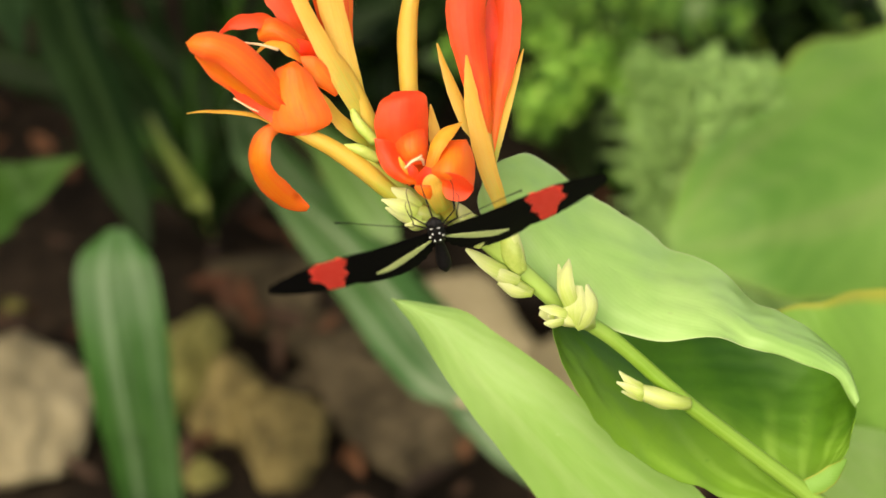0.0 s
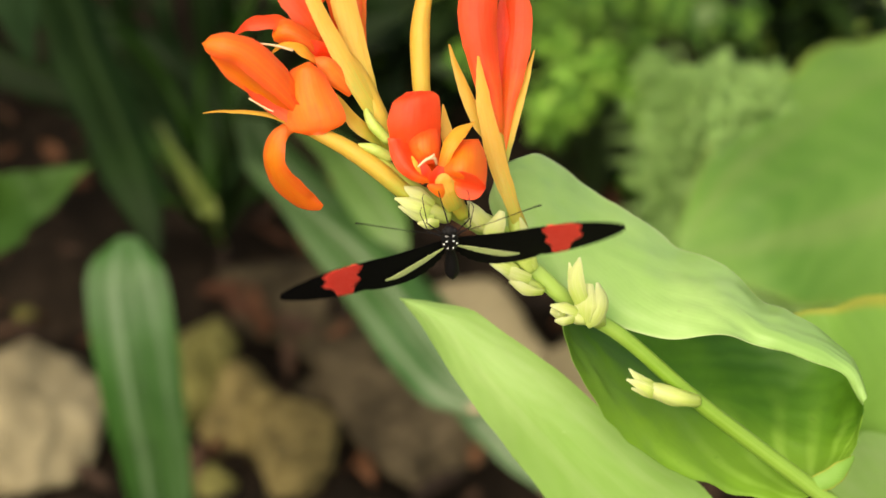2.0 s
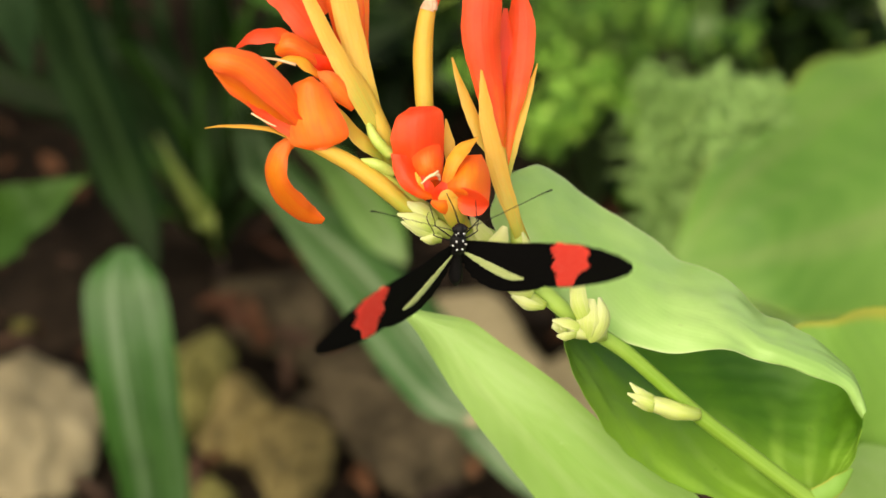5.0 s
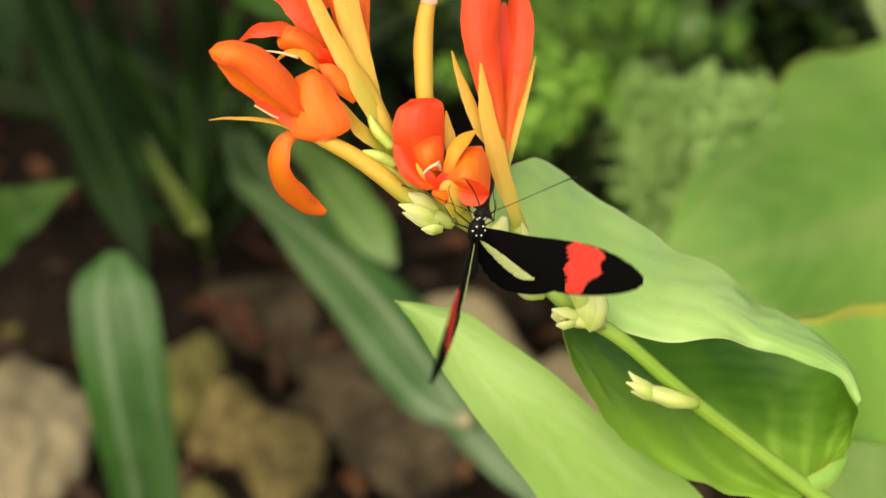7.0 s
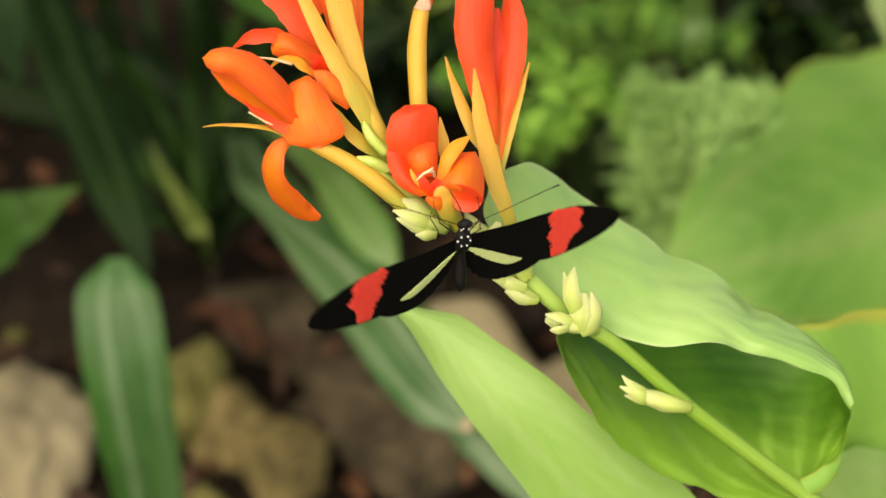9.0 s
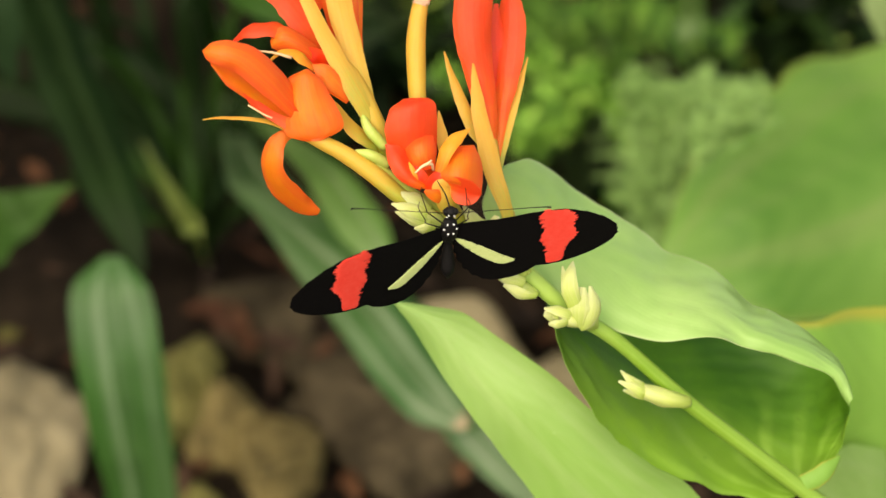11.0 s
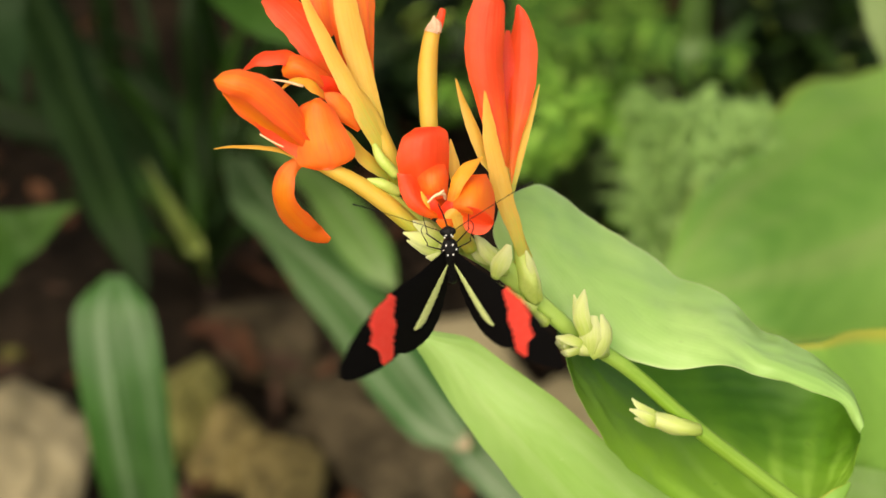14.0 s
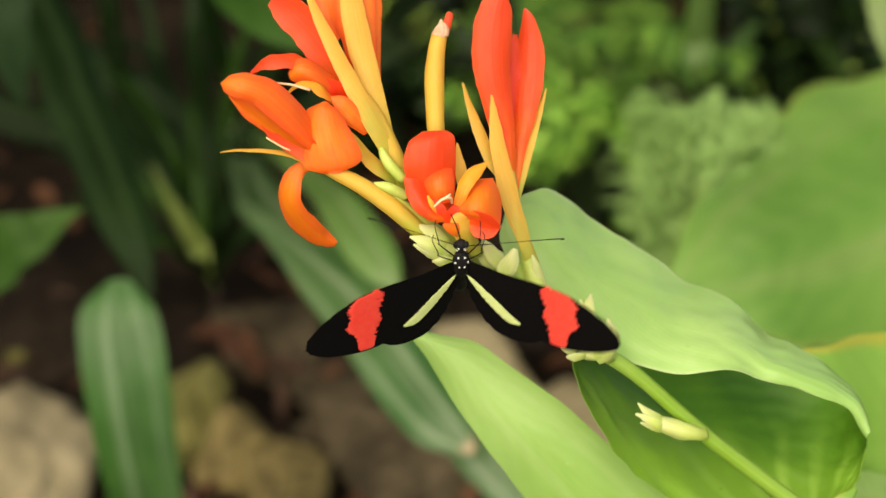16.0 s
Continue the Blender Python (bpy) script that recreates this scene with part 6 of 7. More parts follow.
        (13.2, pose(0.00286, -0.01722, 0.70922, 98.28, -4.28, 3.17)),
        (13.3, pose(0.00272, -0.01638, 0.70980, 96.23, -6.17, 3.46)),
        (13.4, pose(0.00373, -0.01656, 0.70897, 95.44, -4.90, 3.53)),
        (13.5, pose(0.00358, -0.01639, 0.70860, 97.43, -4.68, 3.58)),
        (13.6, pose(0.00364, -0.01593, 0.70927, 98.42, -4.64, 3.74)),
        (13.7, pose(0.00258, -0.01579, 0.70946, 99.44, -6.56, 3.95)),
        (13.8, pose(0.00211, -0.01566, 0.70965, 99.49, -6.49, 4.03)),
        (13.9, pose(0.00280, -0.01587, 0.70937, 98.75, -5.52, 3.89)),
        (14, pose(0.00256, -0.01574, 0.70956, 95.93, -5.10, 3.65)),
        (14.1, pose(0.00288, -0.01610, 0.70928, 95.26, -4.53, 3.39)),
        (14.2, pose(0.00292, -0.01578, 0.70995, 98.88, -4.28, 3.00)),
        (14.3, pose(0.00295, -0.01613, 0.70966, 98.99, -2.53, 2.47)),
        (14.4, pose(0.00350, -0.01682, 0.70890, 100.32, -0.02, 1.96)),
        (14.5, pose(0.00354, -0.01717, 0.70862, 100.96, 1.31, 1.84)),
        (14.6, pose(0.00224, -0.01774, 0.70828, 100.85, 4.55, 2.08)),
        (14.7, pose(0.00240, -0.01797, 0.70842, 100.30, 5.70, 2.64)),
        (14.8, pose(0.00338, -0.01804, 0.70879, 99.56, 5.24, 3.59)),
        (14.9, pose(0.00267, -0.01845, 0.70869, 99.87, 4.94, 4.70)),
        (15, pose(0.00283, -0.01868, 0.70883, 99.70, 3.74, 5.81)),
        (15.1, pose(0.00191, -0.01908, 0.70817, 100.60, 4.69, 6.67)),
        (15.2, pose(0.00244, -0.01840, 0.70902, 100.73, 1.68, 7.36)),
        (15.3, pose(0.00266, -0.01896, 0.70812, 100.54, 0.38, 7.95)),
        (15.4, pose(0.00267, -0.01877, 0.70828, 100.65, 1.75, 8.12)),
        (15.5, pose(0.00267, -0.01845, 0.70863, 101.17, 4.06, 8.03)),
        (15.6, pose(0.00336, -0.01725, 0.70992, 100.53, 3.95, 7.90)),
        (15.7, pose(0.00383, -0.01718, 0.70961, 99.96, 2.40, 7.11)),
        (15.8, pose(0.00430, -0.01687, 0.70966, 101.21, 2.07, 6.01)),
        (15.9, pose(0.00412, -0.01756, 0.70828, 101.63, 1.26, 5.10)),
        (16, pose(0.00393, -0.01724, 0.70833, 100.84, -1.45, 4.46)),
    ])
    walk(abdomen, [(t, pose(0, 0, 0, turn)) for t, turn in ((0, 0), (3.5, 0), (6, 13), (6.5, 0), (9, 0), (11.5, 10), (12, 10), (12.5, 15), (13, 25), (13.5, 34), (16, 34))])
    for feeler, turns in zip(feelers, (((0, 0), (2, 0), (2.5, 17), (3, 18), (3.5, 7), (6, 0), (9, 0), (11.5, 22), (12, 8), (12.5, 0), (16, 2)),
                                       ((0, 0), (0.5, 9), (1, 4), (3, 0), (6, 5), (6.5, 3), (9, 0), (11.5, -36), (12, -12), (12.5, 0), (13, 6), (14.5, 0), (15, -2), (15.5, -14), (16, -30)))):
        walk(feeler, [(t, pose(feeler.location.x, 0.006, 0.0006, 0, 0, turn)) for t, turn in turns])
    walk(left, [
        (0, pose(0, 0, 0, 0.0, 7.3, 0)),
        (0.1, pose(0, 0, 0, 0.0, -4.1, 0)),
        (0.2, pose(0, 0, 0, 0.0, -5.0, 0)),
        (0.3, pose(0, 0, 0, 0.0, 11.5, 0)),
        (0.4, pose(0, 0, 0, 0.0, 42.2, 0)),
        (0.5, pose(0, 0, 0, 0.0, 57.4, 0)),
        (0.6, pose(0, 0, 0, 0.0, 66.9, 0)),
        (0.7, pose(0, 0, 0, 0.0, 49.2, 0)),
        (0.8, pose(0, 0, 0, 0.0, 39.5, 0)),
        (0.9, pose(0, 0, 0, 0.0, 25.1, 0)),
        (1, pose(0, 0, 0, 0.0, 6.9, 0)),
        (1.1, pose(0, 0, 0, 0.0, 3.6, 0)),
        (1.2, pose(0, 0, 0, 0.0, 15.0, 0)),
        (1.3, pose(0, 0, 0, 0.0, 39.3, 0)),
        (1.4, pose(0, 0, 0, 0.0, 56.7, 0)),
        (1.5, pose(0, 0, 0, -2.6, 67.2, 0)),
        (1.6, pose(0, 0, 0, 0.0, 58.4, 0)),
        (1.7, pose(0, 0, 0, 0.0, 54.1, 0)),
        (1.8, pose(0, 0, 0, 0.0, 38.4, 0)),
        (1.9, pose(0, 0, 0, 0.0, 28.2, 0)),
        (2, pose(0, 0, 0, 0.0, 11.1, 0)),
        (2.1, pose(0, 0, 0, 0.0, 5.9, 0)),
        (2.2, pose(0, 0, 0, 0.0, 12.8, 0)),
        (2.3, pose(0, 0, 0, 0.0, 26.9, 0)),
        (2.4, pose(0, 0, 0, 0.0, 38.0, 0)),
        (2.5, pose(0, 0, 0, 0.0, 47.4, 0)),
        (2.6, pose(0, 0, 0, 0.0, 56.9, 0)),
        (2.7, pose(0, 0, 0, 0.0, 59.0, 0)),
        (2.8, pose(0, 0, 0, 0.0, 44.8, 0)),
        (2.9, pose(0, 0, 0, 0.0, 38.0, 0)),
        (3, pose(0, 0, 0, 0.0, 26.5, 0)),
        (3.1, pose(0, 0, 0, 0.0, 16.9, 0)),
        (3.2, pose(0, 0, 0, 0.0, 18.3, 0)),
        (3.3, pose(0, 0, 0, 0.0, 33.9, 0)),
        (3.4, pose(0, 0, 0, -6.8, 68.6, 0)),
        (3.5, pose(0, 0, 0, -9.1, 78.7, 0)),
        (3.6, pose(0, 0, 0, -9.7, 85.4, 0)),
        (3.7, pose(0, 0, 0, -9.7, 81.4, 0)),
        (3.8, pose(0, 0, 0, -7.9, 74.0, 0)),
        (3.9, pose(0, 0, 0, -2.7, 55.2, 0)),
        (4, pose(0, 0, 0, 0.0, 33.9, 0)),
        (4.1, pose(0, 0, 0, 0.0, 19.9, 0)),
        (4.2, pose(0, 0, 0, 0.0, 19.5, 0)),
        (4.3, pose(0, 0, 0, 0.0, 30.8, 0)),
        (4.4, pose(0, 0, 0, 0.0, 49.0, 0)),
        (4.5, pose(0, 0, 0, -4.6, 67.2, 0)),
        (4.6, pose(0, 0, 0, -9.2, 78.5, 0)),
        (4.7, pose(0, 0, 0, -9.3, 78.6, 0)),
        (4.8, pose(0, 0, 0, -4.1, 67.9, 0)),
        (4.9, pose(0, 0, 0, 0.0, 50.0, 0)),
        (5, pose(0, 0, 0, 0.0, 30.5, 0)),
        (5.1, pose(0, 0, 0, 0.0, 15.6, 0)),
        (5.2, pose(0, 0, 0, 0.0, 10.0, 0)),
        (5.3, pose(0, 0, 0, 0.0, 14.5, 0)),
        (5.4, pose(0, 0, 0, 0.0, 26.8, 0)),
        (5.5, pose(0, 0, 0, 0.0, 43.7, 0)),
        (5.6, pose(0, 0, 0, 0.0, 60.5, 0)),
        (5.7, pose(0, 0, 0, -6.0, 72.9, 0)),
        (5.8, pose(0, 0, 0, -9.0, 77.4, 0)),
        (5.9, pose(0, 0, 0, 0.0, 61.4, 0)),
        (6, pose(0, 0, 0, 0.0, 48.3, 0)),
        (6.1, pose(0, 0, 0, 0.0, 32.6, 0)),
        (6.2, pose(0, 0, 0, 0.0, 13.6, 0)),
        (6.3, pose(0, 0, 0, 0.0, 2.6, 0)),
        (6.4, pose(0, 0, 0, 0.0, 2.2, 0)),
        (6.5, pose(0, 0, 0, 0.0, 20.5, 0)),
        (6.6, pose(0, 0, 0, -1.2, 58.3, 0)),
        (6.7, pose(0, 0, 0, -8.5, 69.0, 0)),
        (6.8, pose(0, 0, 0, 0.0, 87.4, 0)),
        (6.9, pose(0, 0, 0, 0.0, 82.8, 0)),
        (7, pose(0, 0, 0, -6.2, 64.0, 0)),
        (7.1, pose(0, 0, 0, -0.8, 53.8, 0)),
        (7.2, pose(0, 0, 0, 0.0, 33.3, 0)),
        (7.3, pose(0, 0, 0, 0.0, 17.1, 0)),
        (7.4, pose(0, 0, 0, 0.0, 17.8, 0)),
        (7.5, pose(0, 0, 0, 0.0, 21.1, 0)),
        (7.6, pose(0, 0, 0, 0.0, 36.3, 0)),
        (7.7, pose(0, 0, 0, -2.2, 49.4, 0)),
        (7.8, pose(0, 0, 0, 0.0, 67.1, 0)),
        (7.9, pose(0, 0, 0, -9.4, 61.8, 0)),
        (8, pose(0, 0, 0, 0.0, 37.5, 0)),
        (8.1, pose(0, 0, 0, 0.0, 21.6, 0)),
        (8.2, pose(0, 0, 0, 0.0, 21.1, 0)),
        (8.3, pose(0, 0, 0, 0.0, 27.3, 0)),
        (8.4, pose(0, 0, 0, -9.4, 62.8, 0)),
        (8.5, pose(0, 0, 0, 0.0, 65.8, 0)),
        (8.6, pose(0, 0, 0, -9.7, 65.4, 0)),
        (8.7, pose(0, 0, 0, -6.9, 62.8, 0)),
        (8.8, pose(0, 0, 0, 0.0, 48.4, 0)),
        (8.9, pose(0, 0, 0, 0.0, 41.0, 0)),
        (9, pose(0, 0, 0, 0.0, 21.2, 0)),
        (9.1, pose(0, 0, 0, 0.0, 12.8, 0)),
        (9.2, pose(0, 0, 0, 0.0, 17.9, 0)),
        (9.3, pose(0, 0, 0, 0.0, 24.3, 0)),
        (9.4, pose(0, 0, 0, 0.0, 40.3, 0)),
        (9.5, pose(0, 0, 0, 0.0, 58.5, 0)),
        (9.6, pose(0, 0, 0, -6.4, 70.4, 0)),
        (9.7, pose(0, 0, 0, -6.3, 70.6, 0)),
        (9.8, pose(0, 0, 0, 0.0, 60.0, 0)),
        (9.9, pose(0, 0, 0, 0.0, 43.0, 0)),
        (10, pose(0, 0, 0, 0.0, 26.0, 0)),
        (10.1, pose(0, 0, 0, 0.0, 15.4, 0)),
        (10.2, pose(0, 0, 0, 0.0, 15.9, 0)),
        (10.3, pose(0, 0, 0, 0.0, 29.5, 0)),
        (10.4, pose(0, 0, 0, 0.0, 50.4, 0)),
        (10.5, pose(0, 0, 0, -2.8, 68.7, 0)),
        (10.6, pose(0, 0, 0, -7.3, 76.0, 0)),
        (10.7, pose(0, 0, 0, -1.6, 67.8, 0)),
        (10.8, pose(0, 0, 0, 0.0, 48.0, 0)),
        (10.9, pose(0, 0, 0, 0.0, 28.2, 0)),
        (11, pose(0, 0, 0, 0.0, 20.0, 0)),
        (11.1, pose(0, 0, 0, 0.0, 30.9, 0)),
        (11.2, pose(0, 0, 0, 0.0, 52.7, 0)),
        (11.3, pose(0, 0, 0, 0.0, 63.7, 0)),
        (11.4, pose(0, 0, 0, -3.2, 71.2, 0)),
        (11.5, pose(0, 0, 0, -7.9, 77.2, 0)),
        (11.6, pose(0, 0, 0, -0.6, 66.9, 0)),
        (11.7, pose(0, 0, 0, 0.0, 48.6, 0)),
        (11.8, pose(0, 0, 0, 0.0, 35.4, 0)),
        (11.9, pose(0, 0, 0, 0.0, 14.7, 0)),
        (12, pose(0, 0, 0, 0.0, 4.2, 0)),
        (12.1, pose(0, 0, 0, 0.0, -12.5, 0)),
        (12.2, pose(0, 0, 0, 0.0, -11.2, 0)),
        (12.3, pose(0, 0, 0, 0.0, 1.3, 0)),
        (12.4, pose(0, 0, 0, 0.0, 15.7, 0)),
        (12.5, pose(0, 0, 0, 0.0, 43.5, 0)),
        (12.6, pose(0, 0, 0, 0.0, 64.7, 0)),
        (12.7, pose(0, 0, 0, 0.0, 71.8, 0)),
        (12.8, pose(0, 0, 0, 0.0, 53.3, 0)),
        (12.9, pose(0, 0, 0, 0.0, 36.8, 0)),
        (13, pose(0, 0, 0, 0.0, 23.6, 0)),
        (13.1, pose(0, 0, 0, 0.0, 8.9, 0)),
        (13.2, pose(0, 0, 0, 0.0, 20.2, 0)),
        (13.3, pose(0, 0, 0, 0.0, 40.6, 0)),
        (13.4, pose(0, 0, 0, 0.0, 63.3, 0)),
        (13.5, pose(0, 0, 0, 0.0, 71.5, 0)),
        (13.6, pose(0, 0, 0, 0.0, 60.4, 0)),
        (13.7, pose(0, 0, 0, 0.0, 37.9, 0)),
        (13.8, pose(0, 0, 0, 0.0, 27.0, 0)),
        (13.9, pose(0, 0, 0, 0.0, 34.7, 0)),
        (14, pose(0, 0, 0, 0.0, 48.2, 0)),
        (14.1, pose(0, 0, 0, 0.0, 69.3, 0)),
        (14.2, pose(0, 0, 0, 0.0, 77.0, 0)),
        (14.3, pose(0, 0, 0, 0.0, 64.5, 0)),
        (14.4, pose(0, 0, 0, 0.0, 55.1, 0)),
        (14.5, pose(0, 0, 0, 0.0, 38.9, 0)),
        (14.6, pose(0, 0, 0, 0.0, 25.7, 0)),
        (14.7, pose(0, 0, 0, 0.0, 34.4, 0)),
        (14.8, pose(0, 0, 0, 0.0, 45.8, 0)),
        (14.9, pose(0, 0, 0, 0.0, 58.1, 0)),
        (15, pose(0, 0, 0, 0.0, 63.0, 0)),
        (15.1, pose(0, 0, 0, 0.0, 39.4, 0)),
        (15.2, pose(0, 0, 0, 0.0, 32.8, 0)),
        (15.3, pose(0, 0, 0, 0.0, 25.9, 0)),
        (15.4, pose(0, 0, 0, 0.0, 31.6, 0)),
        (15.5, pose(0, 0, 0, 0.0, 49.1, 0)),
        (15.6, pose(0, 0, 0, -1.7, 68.7, 0)),
        (15.7, pose(0, 0, 0, -1.3, 70.3, 0)),
        (15.8, pose(0, 0, 0, 0.0, 62.5, 0)),
        (15.9, pose(0, 0, 0, 0.0, 33.3, 0)),
        (16, pose(0, 0, 0, 0.0, 26.6, 0)),
    ])
    walk(right, [
        (0, pose(0, 0, 0, 0, 11.6, 0)),
        (0.1, pose(0, 0, 0, 0, 18.2, 0)),
        (0.2, pose(0, 0, 0, 0, 10.8, 0)),
        (0.3, pose(0, 0, 0, 0, -4.7, 0)),
        (0.4, pose(0, 0, 0, 0, -34.0, 0)),
        (0.5, pose(0, 0, 0, 0, -51.5, 0)),
        (0.6, pose(0, 0, 0, 0, -63.3, 0)),
        (0.7, pose(0, 0, 0, 0, -45.2, 0)),
        (0.8, pose(0, 0, 0, 0, -30.3, 0)),
        (0.9, pose(0, 0, 0, 0, -16.0, 0)),
        (1, pose(0, 0, 0, 0, 2.1, 0)),
        (1.1, pose(0, 0, 0, 0, 5.0, 0)),
        (1.2, pose(0, 0, 0, 0, -9.1, 0)),
        (1.3, pose(0, 0, 0, 0, -32.7, 0)),
        (1.4, pose(0, 0, 0, 0, -49.5, 0)),
        (1.5, pose(0, 0, 0, 0, -63.5, 0)),
        (1.6, pose(0, 0, 0, 0, -55.2, 0)),
        (1.7, pose(0, 0, 0, 0, -46.4, 0)),
        (1.8, pose(0, 0, 0, 0, -30.4, 0)),
        (1.9, pose(0, 0, 0, 0, -16.8, 0)),
        (2, pose(0, 0, 0, 0, 1.3, 0)),
        (2.1, pose(0, 0, 0, 0, 9.0, 0)),
        (2.2, pose(0, 0, 0, 0, 3.1, 0)),
        (2.3, pose(0, 0, 0, 0, -8.7, 0)),
        (2.4, pose(0, 0, 0, 0, -22.5, 0)),
        (2.5, pose(0, 0, 0, 0, -32.3, 0)),
        (2.6, pose(0, 0, 0, 0, -41.7, 0)),
        (2.7, pose(0, 0, 0, 0, -44.7, 0)),
        (2.8, pose(0, 0, 0, 0, -30.0, 0)),
        (2.9, pose(0, 0, 0, 0, -23.0, 0)),
        (3, pose(0, 0, 0, 0, -9.3, 0)),
        (3.1, pose(0, 0, 0, 0, -0.5, 0)),
        (3.2, pose(0, 0, 0, 0, -0.1, 0)),
        (3.3, pose(0, 0, 0, 0, -11.5, 0)),
        (3.4, pose(0, 0, 0, 0, -39.0, 0)),
        (3.5, pose(0, 0, 0, 0, -60.6, 0)),
        (3.6, pose(0, 0, 0, 0, -70.6, 0)),
        (3.7, pose(0, 0, 0, 0, -65.2, 0)),
        (3.8, pose(0, 0, 0, 0, -57.8, 0)),
        (3.9, pose(0, 0, 0, 0, -39.1, 0)),
        (4, pose(0, 0, 0, 0, -17.8, 0)),
        (4.1, pose(0, 0, 0, 0, -3.9, 0)),
        (4.2, pose(0, 0, 0, 0, -3.4, 0)),
        (4.3, pose(0, 0, 0, 0, -14.0, 0)),
        (4.4, pose(0, 0, 0, 0, -31.0, 0)),
        (4.5, pose(0, 0, 0, 0, -48.0, 0)),
        (4.6, pose(0, 0, 0, 0, -58.6, 0)),
        (4.7, pose(0, 0, 0, 0, -58.6, 0)),
        (4.8, pose(0, 0, 0, 0, -48.3, 0)),
        (4.9, pose(0, 0, 0, 0, -30.8, 0)),
        (5, pose(0, 0, 0, 0, -11.9, 0)),
        (5.1, pose(0, 0, 0, 0, 2.6, 0)),
        (5.2, pose(0, 0, 0, 0, 8.0, 0)),
        (5.3, pose(0, 0, 0, 0, 3.6, 0)),
        (5.4, pose(0, 0, 0, 0, -8.5, 0)),
        (5.5, pose(0, 0, 0, 0, -24.9, 0)),
        (5.6, pose(0, 0, 0, 0, -41.4, 0)),
        (5.7, pose(0, 0, 0, 0, -53.4, 0)),
        (5.8, pose(0, 0, 0, 0, -57.9, 0)),
        (5.9, pose(0, 0, 0, 0, -39.0, 0)),
        (6, pose(0, 0, 0, 0, -17.7, 0)),
        (6.1, pose(0, 0, 0, 0, -3.1, 0)),
        (6.2, pose(0, 0, 0, 0, 9.7, 0)),
        (6.3, pose(0, 0, 0, 0, 17.6, 0)),
        (6.4, pose(0, 0, 0, 0, 11.9, 0)),
        (6.5, pose(0, 0, 0, 0, 0.2, 0)),
        (6.6, pose(0, 0, 0, 0, -40.9, 0)),
        (6.7, pose(0, 0, 0, 0, -44.8, 0)),
        (6.8, pose(0, 0, 0, 0, -40.9, 0)),
        (6.9, pose(0, 0, 0, 0, -37.5, 0)),
        (7, pose(0, 0, 0, 0, -20.0, 0)),
        (7.1, pose(0, 0, 0, 0, -4.5, 0)),
        (7.2, pose(0, 0, 0, 0, 15.9, 0)),
        (7.3, pose(0, 0, 0, 0, 31.2, 0)),
        (7.4, pose(0, 0, 0, 0, 34.7, 0)),
        (7.5, pose(0, 0, 0, 0, 22.2, 0)),
        (7.6, pose(0, 0, 0, 0, -9.5, 0)),
        (7.7, pose(0, 0, 0, 0, -43.0, 0)),
        (7.8, pose(0, 0, 0, 0, -54.3, 0)),
        (7.9, pose(0, 0, 0, 0, -42.7, 0)),
        (8, pose(0, 0, 0, 0, -10.7, 0)),
        (8.1, pose(0, 0, 0, 0, -0.6, 0)),
        (8.2, pose(0, 0, 0, 0, -9.7, 0)),
        (8.3, pose(0, 0, 0, 0, -19.9, 0)),
        (8.4, pose(0, 0, 0, 0, -47.0, 0)),
        (8.5, pose(0, 0, 0, 0, -56.6, 0)),
        (8.6, pose(0, 0, 0, 0, -54.7, 0)),
        (8.7, pose(0, 0, 0, 0, -43.2, 0)),
        (8.8, pose(0, 0, 0, 0, -21.9, 0)),
        (8.9, pose(0, 0, 0, 0, -8.5, 0)),
        (9, pose(0, 0, 0, 0, 8.7, 0)),
        (9.1, pose(0, 0, 0, 0, 15.5, 0)),
        (9.2, pose(0, 0, 0, 0, 10.6, 0)),
        (9.3, pose(0, 0, 0, 0, 2.4, 0)),
        (9.4, pose(0, 0, 0, 0, -18.6, 0)),
        (9.5, pose(0, 0, 0, 0, -42.3, 0)),
        (9.6, pose(0, 0, 0, 0, -57.9, 0)),
        (9.7, pose(0, 0, 0, 0, -58.4, 0)),
        (9.8, pose(0, 0, 0, 0, -46.4, 0)),
        (9.9, pose(0, 0, 0, 0, -27.0, 0)),
        (10, pose(0, 0, 0, 0, -7.6, 0)),
        (10.1, pose(0, 0, 0, 0, 4.4, 0)),
        (10.2, pose(0, 0, 0, 0, 3.8, 0)),
        (10.3, pose(0, 0, 0, 0, -12.0, 0)),
        (10.4, pose(0, 0, 0, 0, -36.3, 0)),
        (10.5, pose(0, 0, 0, 0, -57.6, 0)),
        (10.6, pose(0, 0, 0, 0, -66.0, 0)),
        (10.7, pose(0, 0, 0, 0, -56.3, 0)),
        (10.8, pose(0, 0, 0, 0, -33.0, 0)),
        (10.9, pose(0, 0, 0, 0, -9.7, 0)),
        (11, pose(0, 0, 0, 0, -0.0, 0)),
        (11.1, pose(0, 0, 0, 0, -13.1, 0)),
        (11.2, pose(0, 0, 0, 0, -39.4, 0)),
        (11.3, pose(0, 0, 0, 0, -52.5, 0)),
        (11.4, pose(0, 0, 0, 0, -63.8, 0)),
        (11.5, pose(0, 0, 0, 0, -71.4, 0)),
        (11.6, pose(0, 0, 0, 0, -64.5, 0)),
        (11.7, pose(0, 0, 0, 0, -38.1, 0)),
        (11.8, pose(0, 0, 0, 0, -20.7, 0)),
        (11.9, pose(0, 0, 0, 0, 3.8, 0)),
        (12, pose(0, 0, 0, 0, 14.2, 0)),
        (12.1, pose(0, 0, 0, 0, 27.3, 0)),
        (12.2, pose(0, 0, 0, 0, 25.2, 0)),
        (12.3, pose(0, 0, 0, 0, 13.9, 0)),
        (12.4, pose(0, 0, 0, 0, 3.4, 0)),
        (12.5, pose(0, 0, 0, 0, -19.9, 0)),
        (12.6, pose(0, 0, 0, 0, -46.4, 0)),
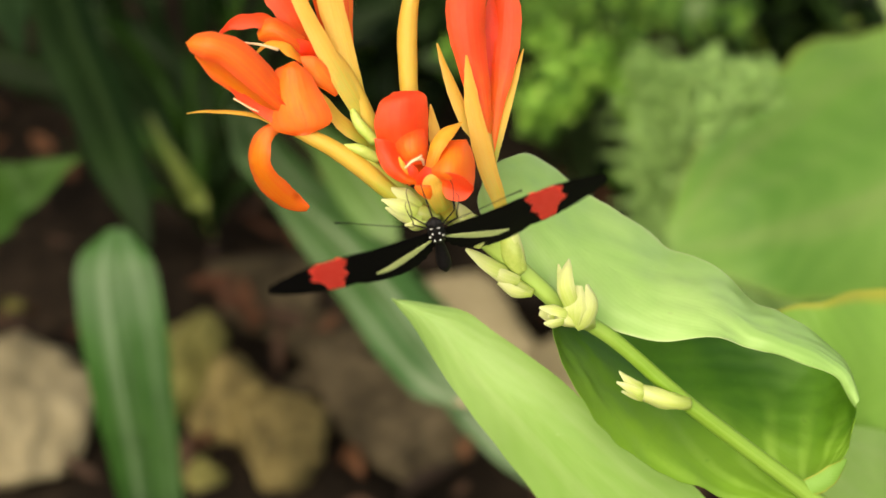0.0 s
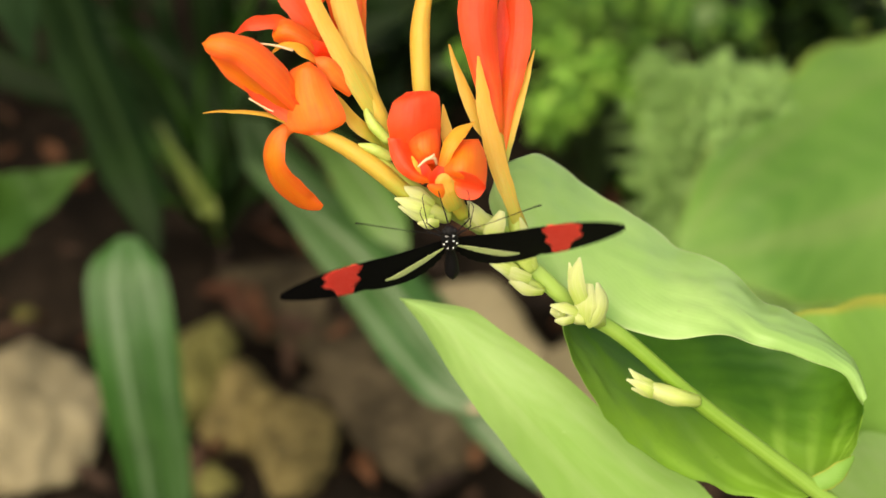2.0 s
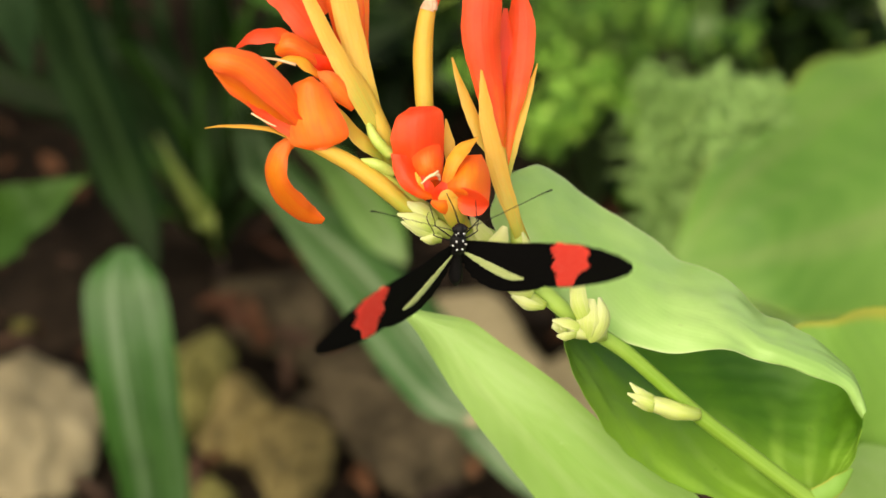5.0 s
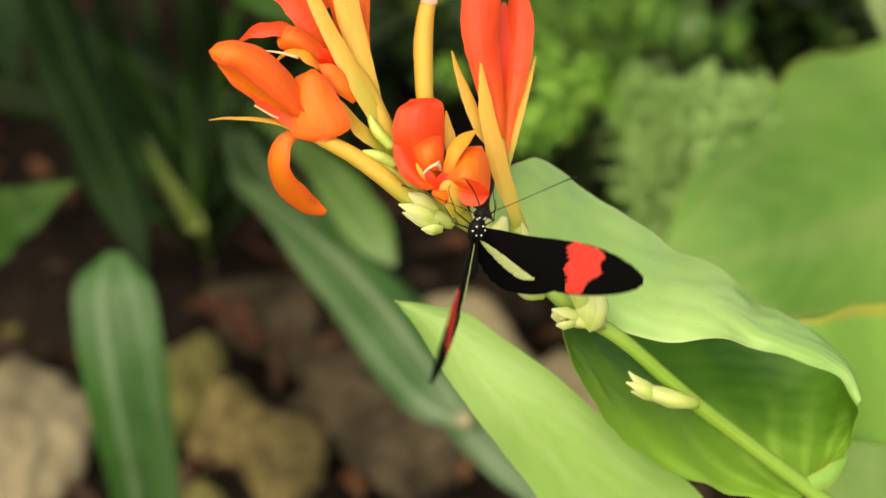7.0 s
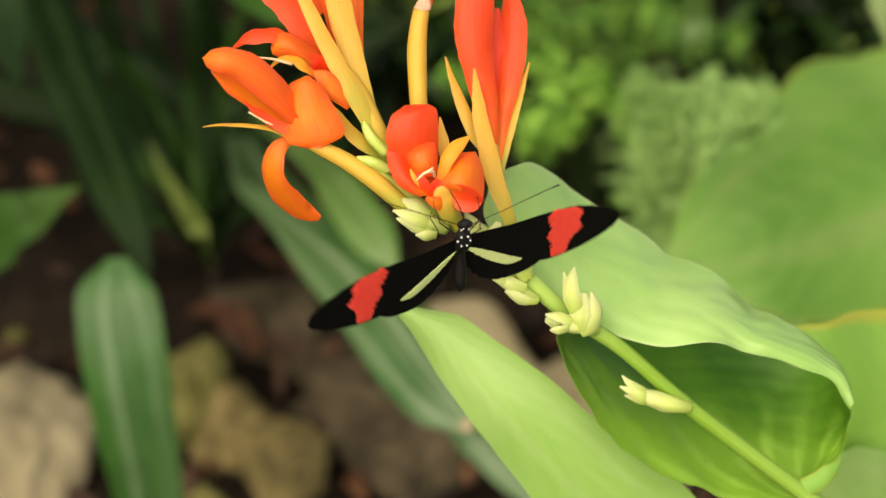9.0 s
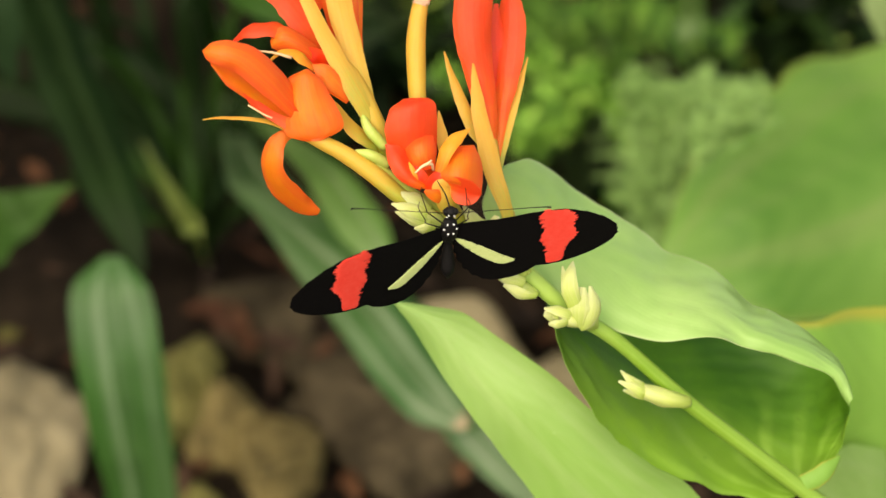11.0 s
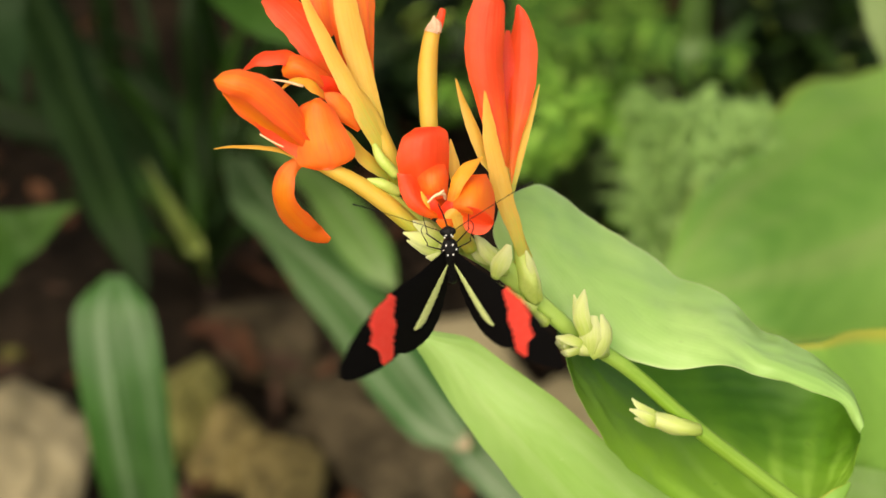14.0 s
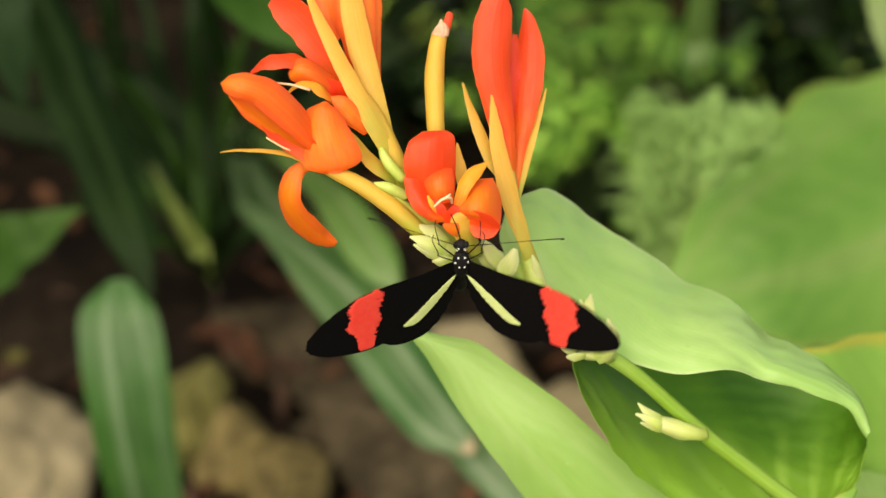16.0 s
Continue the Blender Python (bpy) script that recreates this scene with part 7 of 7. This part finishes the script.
        (12.7, pose(0, 0, 0, 0, -46.2, 0)),
        (12.8, pose(0, 0, 0, 0, -55.0, 0)),
        (12.9, pose(0, 0, 0, 0, -22.0, 0)),
        (13, pose(0, 0, 0, 0, -2.7, 0)),
        (13.1, pose(0, 0, 0, 0, -9.8, 0)),
        (13.2, pose(0, 0, 0, 0, -27.0, 0)),
        (13.3, pose(0, 0, 0, 0, -39.5, 0)),
        (13.4, pose(0, 0, 0, 0, -57.6, 0)),
        (13.5, pose(0, 0, 0, 0, -63.2, 0)),
        (13.6, pose(0, 0, 0, 0, -57.2, 0)),
        (13.7, pose(0, 0, 0, 0, -45.4, 0)),
        (13.8, pose(0, 0, 0, 0, -33.4, 0)),
        (13.9, pose(0, 0, 0, 0, -41.3, 0)),
        (14, pose(0, 0, 0, 0, -57.3, 0)),
        (14.1, pose(0, 0, 0, 0, -74.9, 0)),
        (14.2, pose(0, 0, 0, 0, -74.4, 0)),
        (14.3, pose(0, 0, 0, 0, -66.4, 0)),
        (14.4, pose(0, 0, 0, 0, -55.6, 0)),
        (14.5, pose(0, 0, 0, 0, -39.4, 0)),
        (14.6, pose(0, 0, 0, 0, -37.1, 0)),
        (14.7, pose(0, 0, 0, 0, -37.8, 0)),
        (14.8, pose(0, 0, 0, 0, -38.9, 0)),
        (14.9, pose(0, 0, 0, 0, -60.7, 0)),
        (15, pose(0, 0, 0, 0, -54.0, 0)),
        (15.1, pose(0, 0, 0, 0, -54.8, 0)),
        (15.2, pose(0, 0, 0, 0, -43.0, 0)),
        (15.3, pose(0, 0, 0, 0, -41.7, 0)),
        (15.4, pose(0, 0, 0, 0, -42.8, 0)),
        (15.5, pose(0, 0, 0, 0, -57.7, 0)),
        (15.6, pose(0, 0, 0, 0, -67.6, 0)),
        (15.7, pose(0, 0, 0, 0, -63.8, 0)),
        (15.8, pose(0, 0, 0, 0, -52.6, 0)),
        (15.9, pose(0, 0, 0, 0, -47.7, 0)),
        (16, pose(0, 0, 0, 0, -34.7, 0)),
    ])


motions()
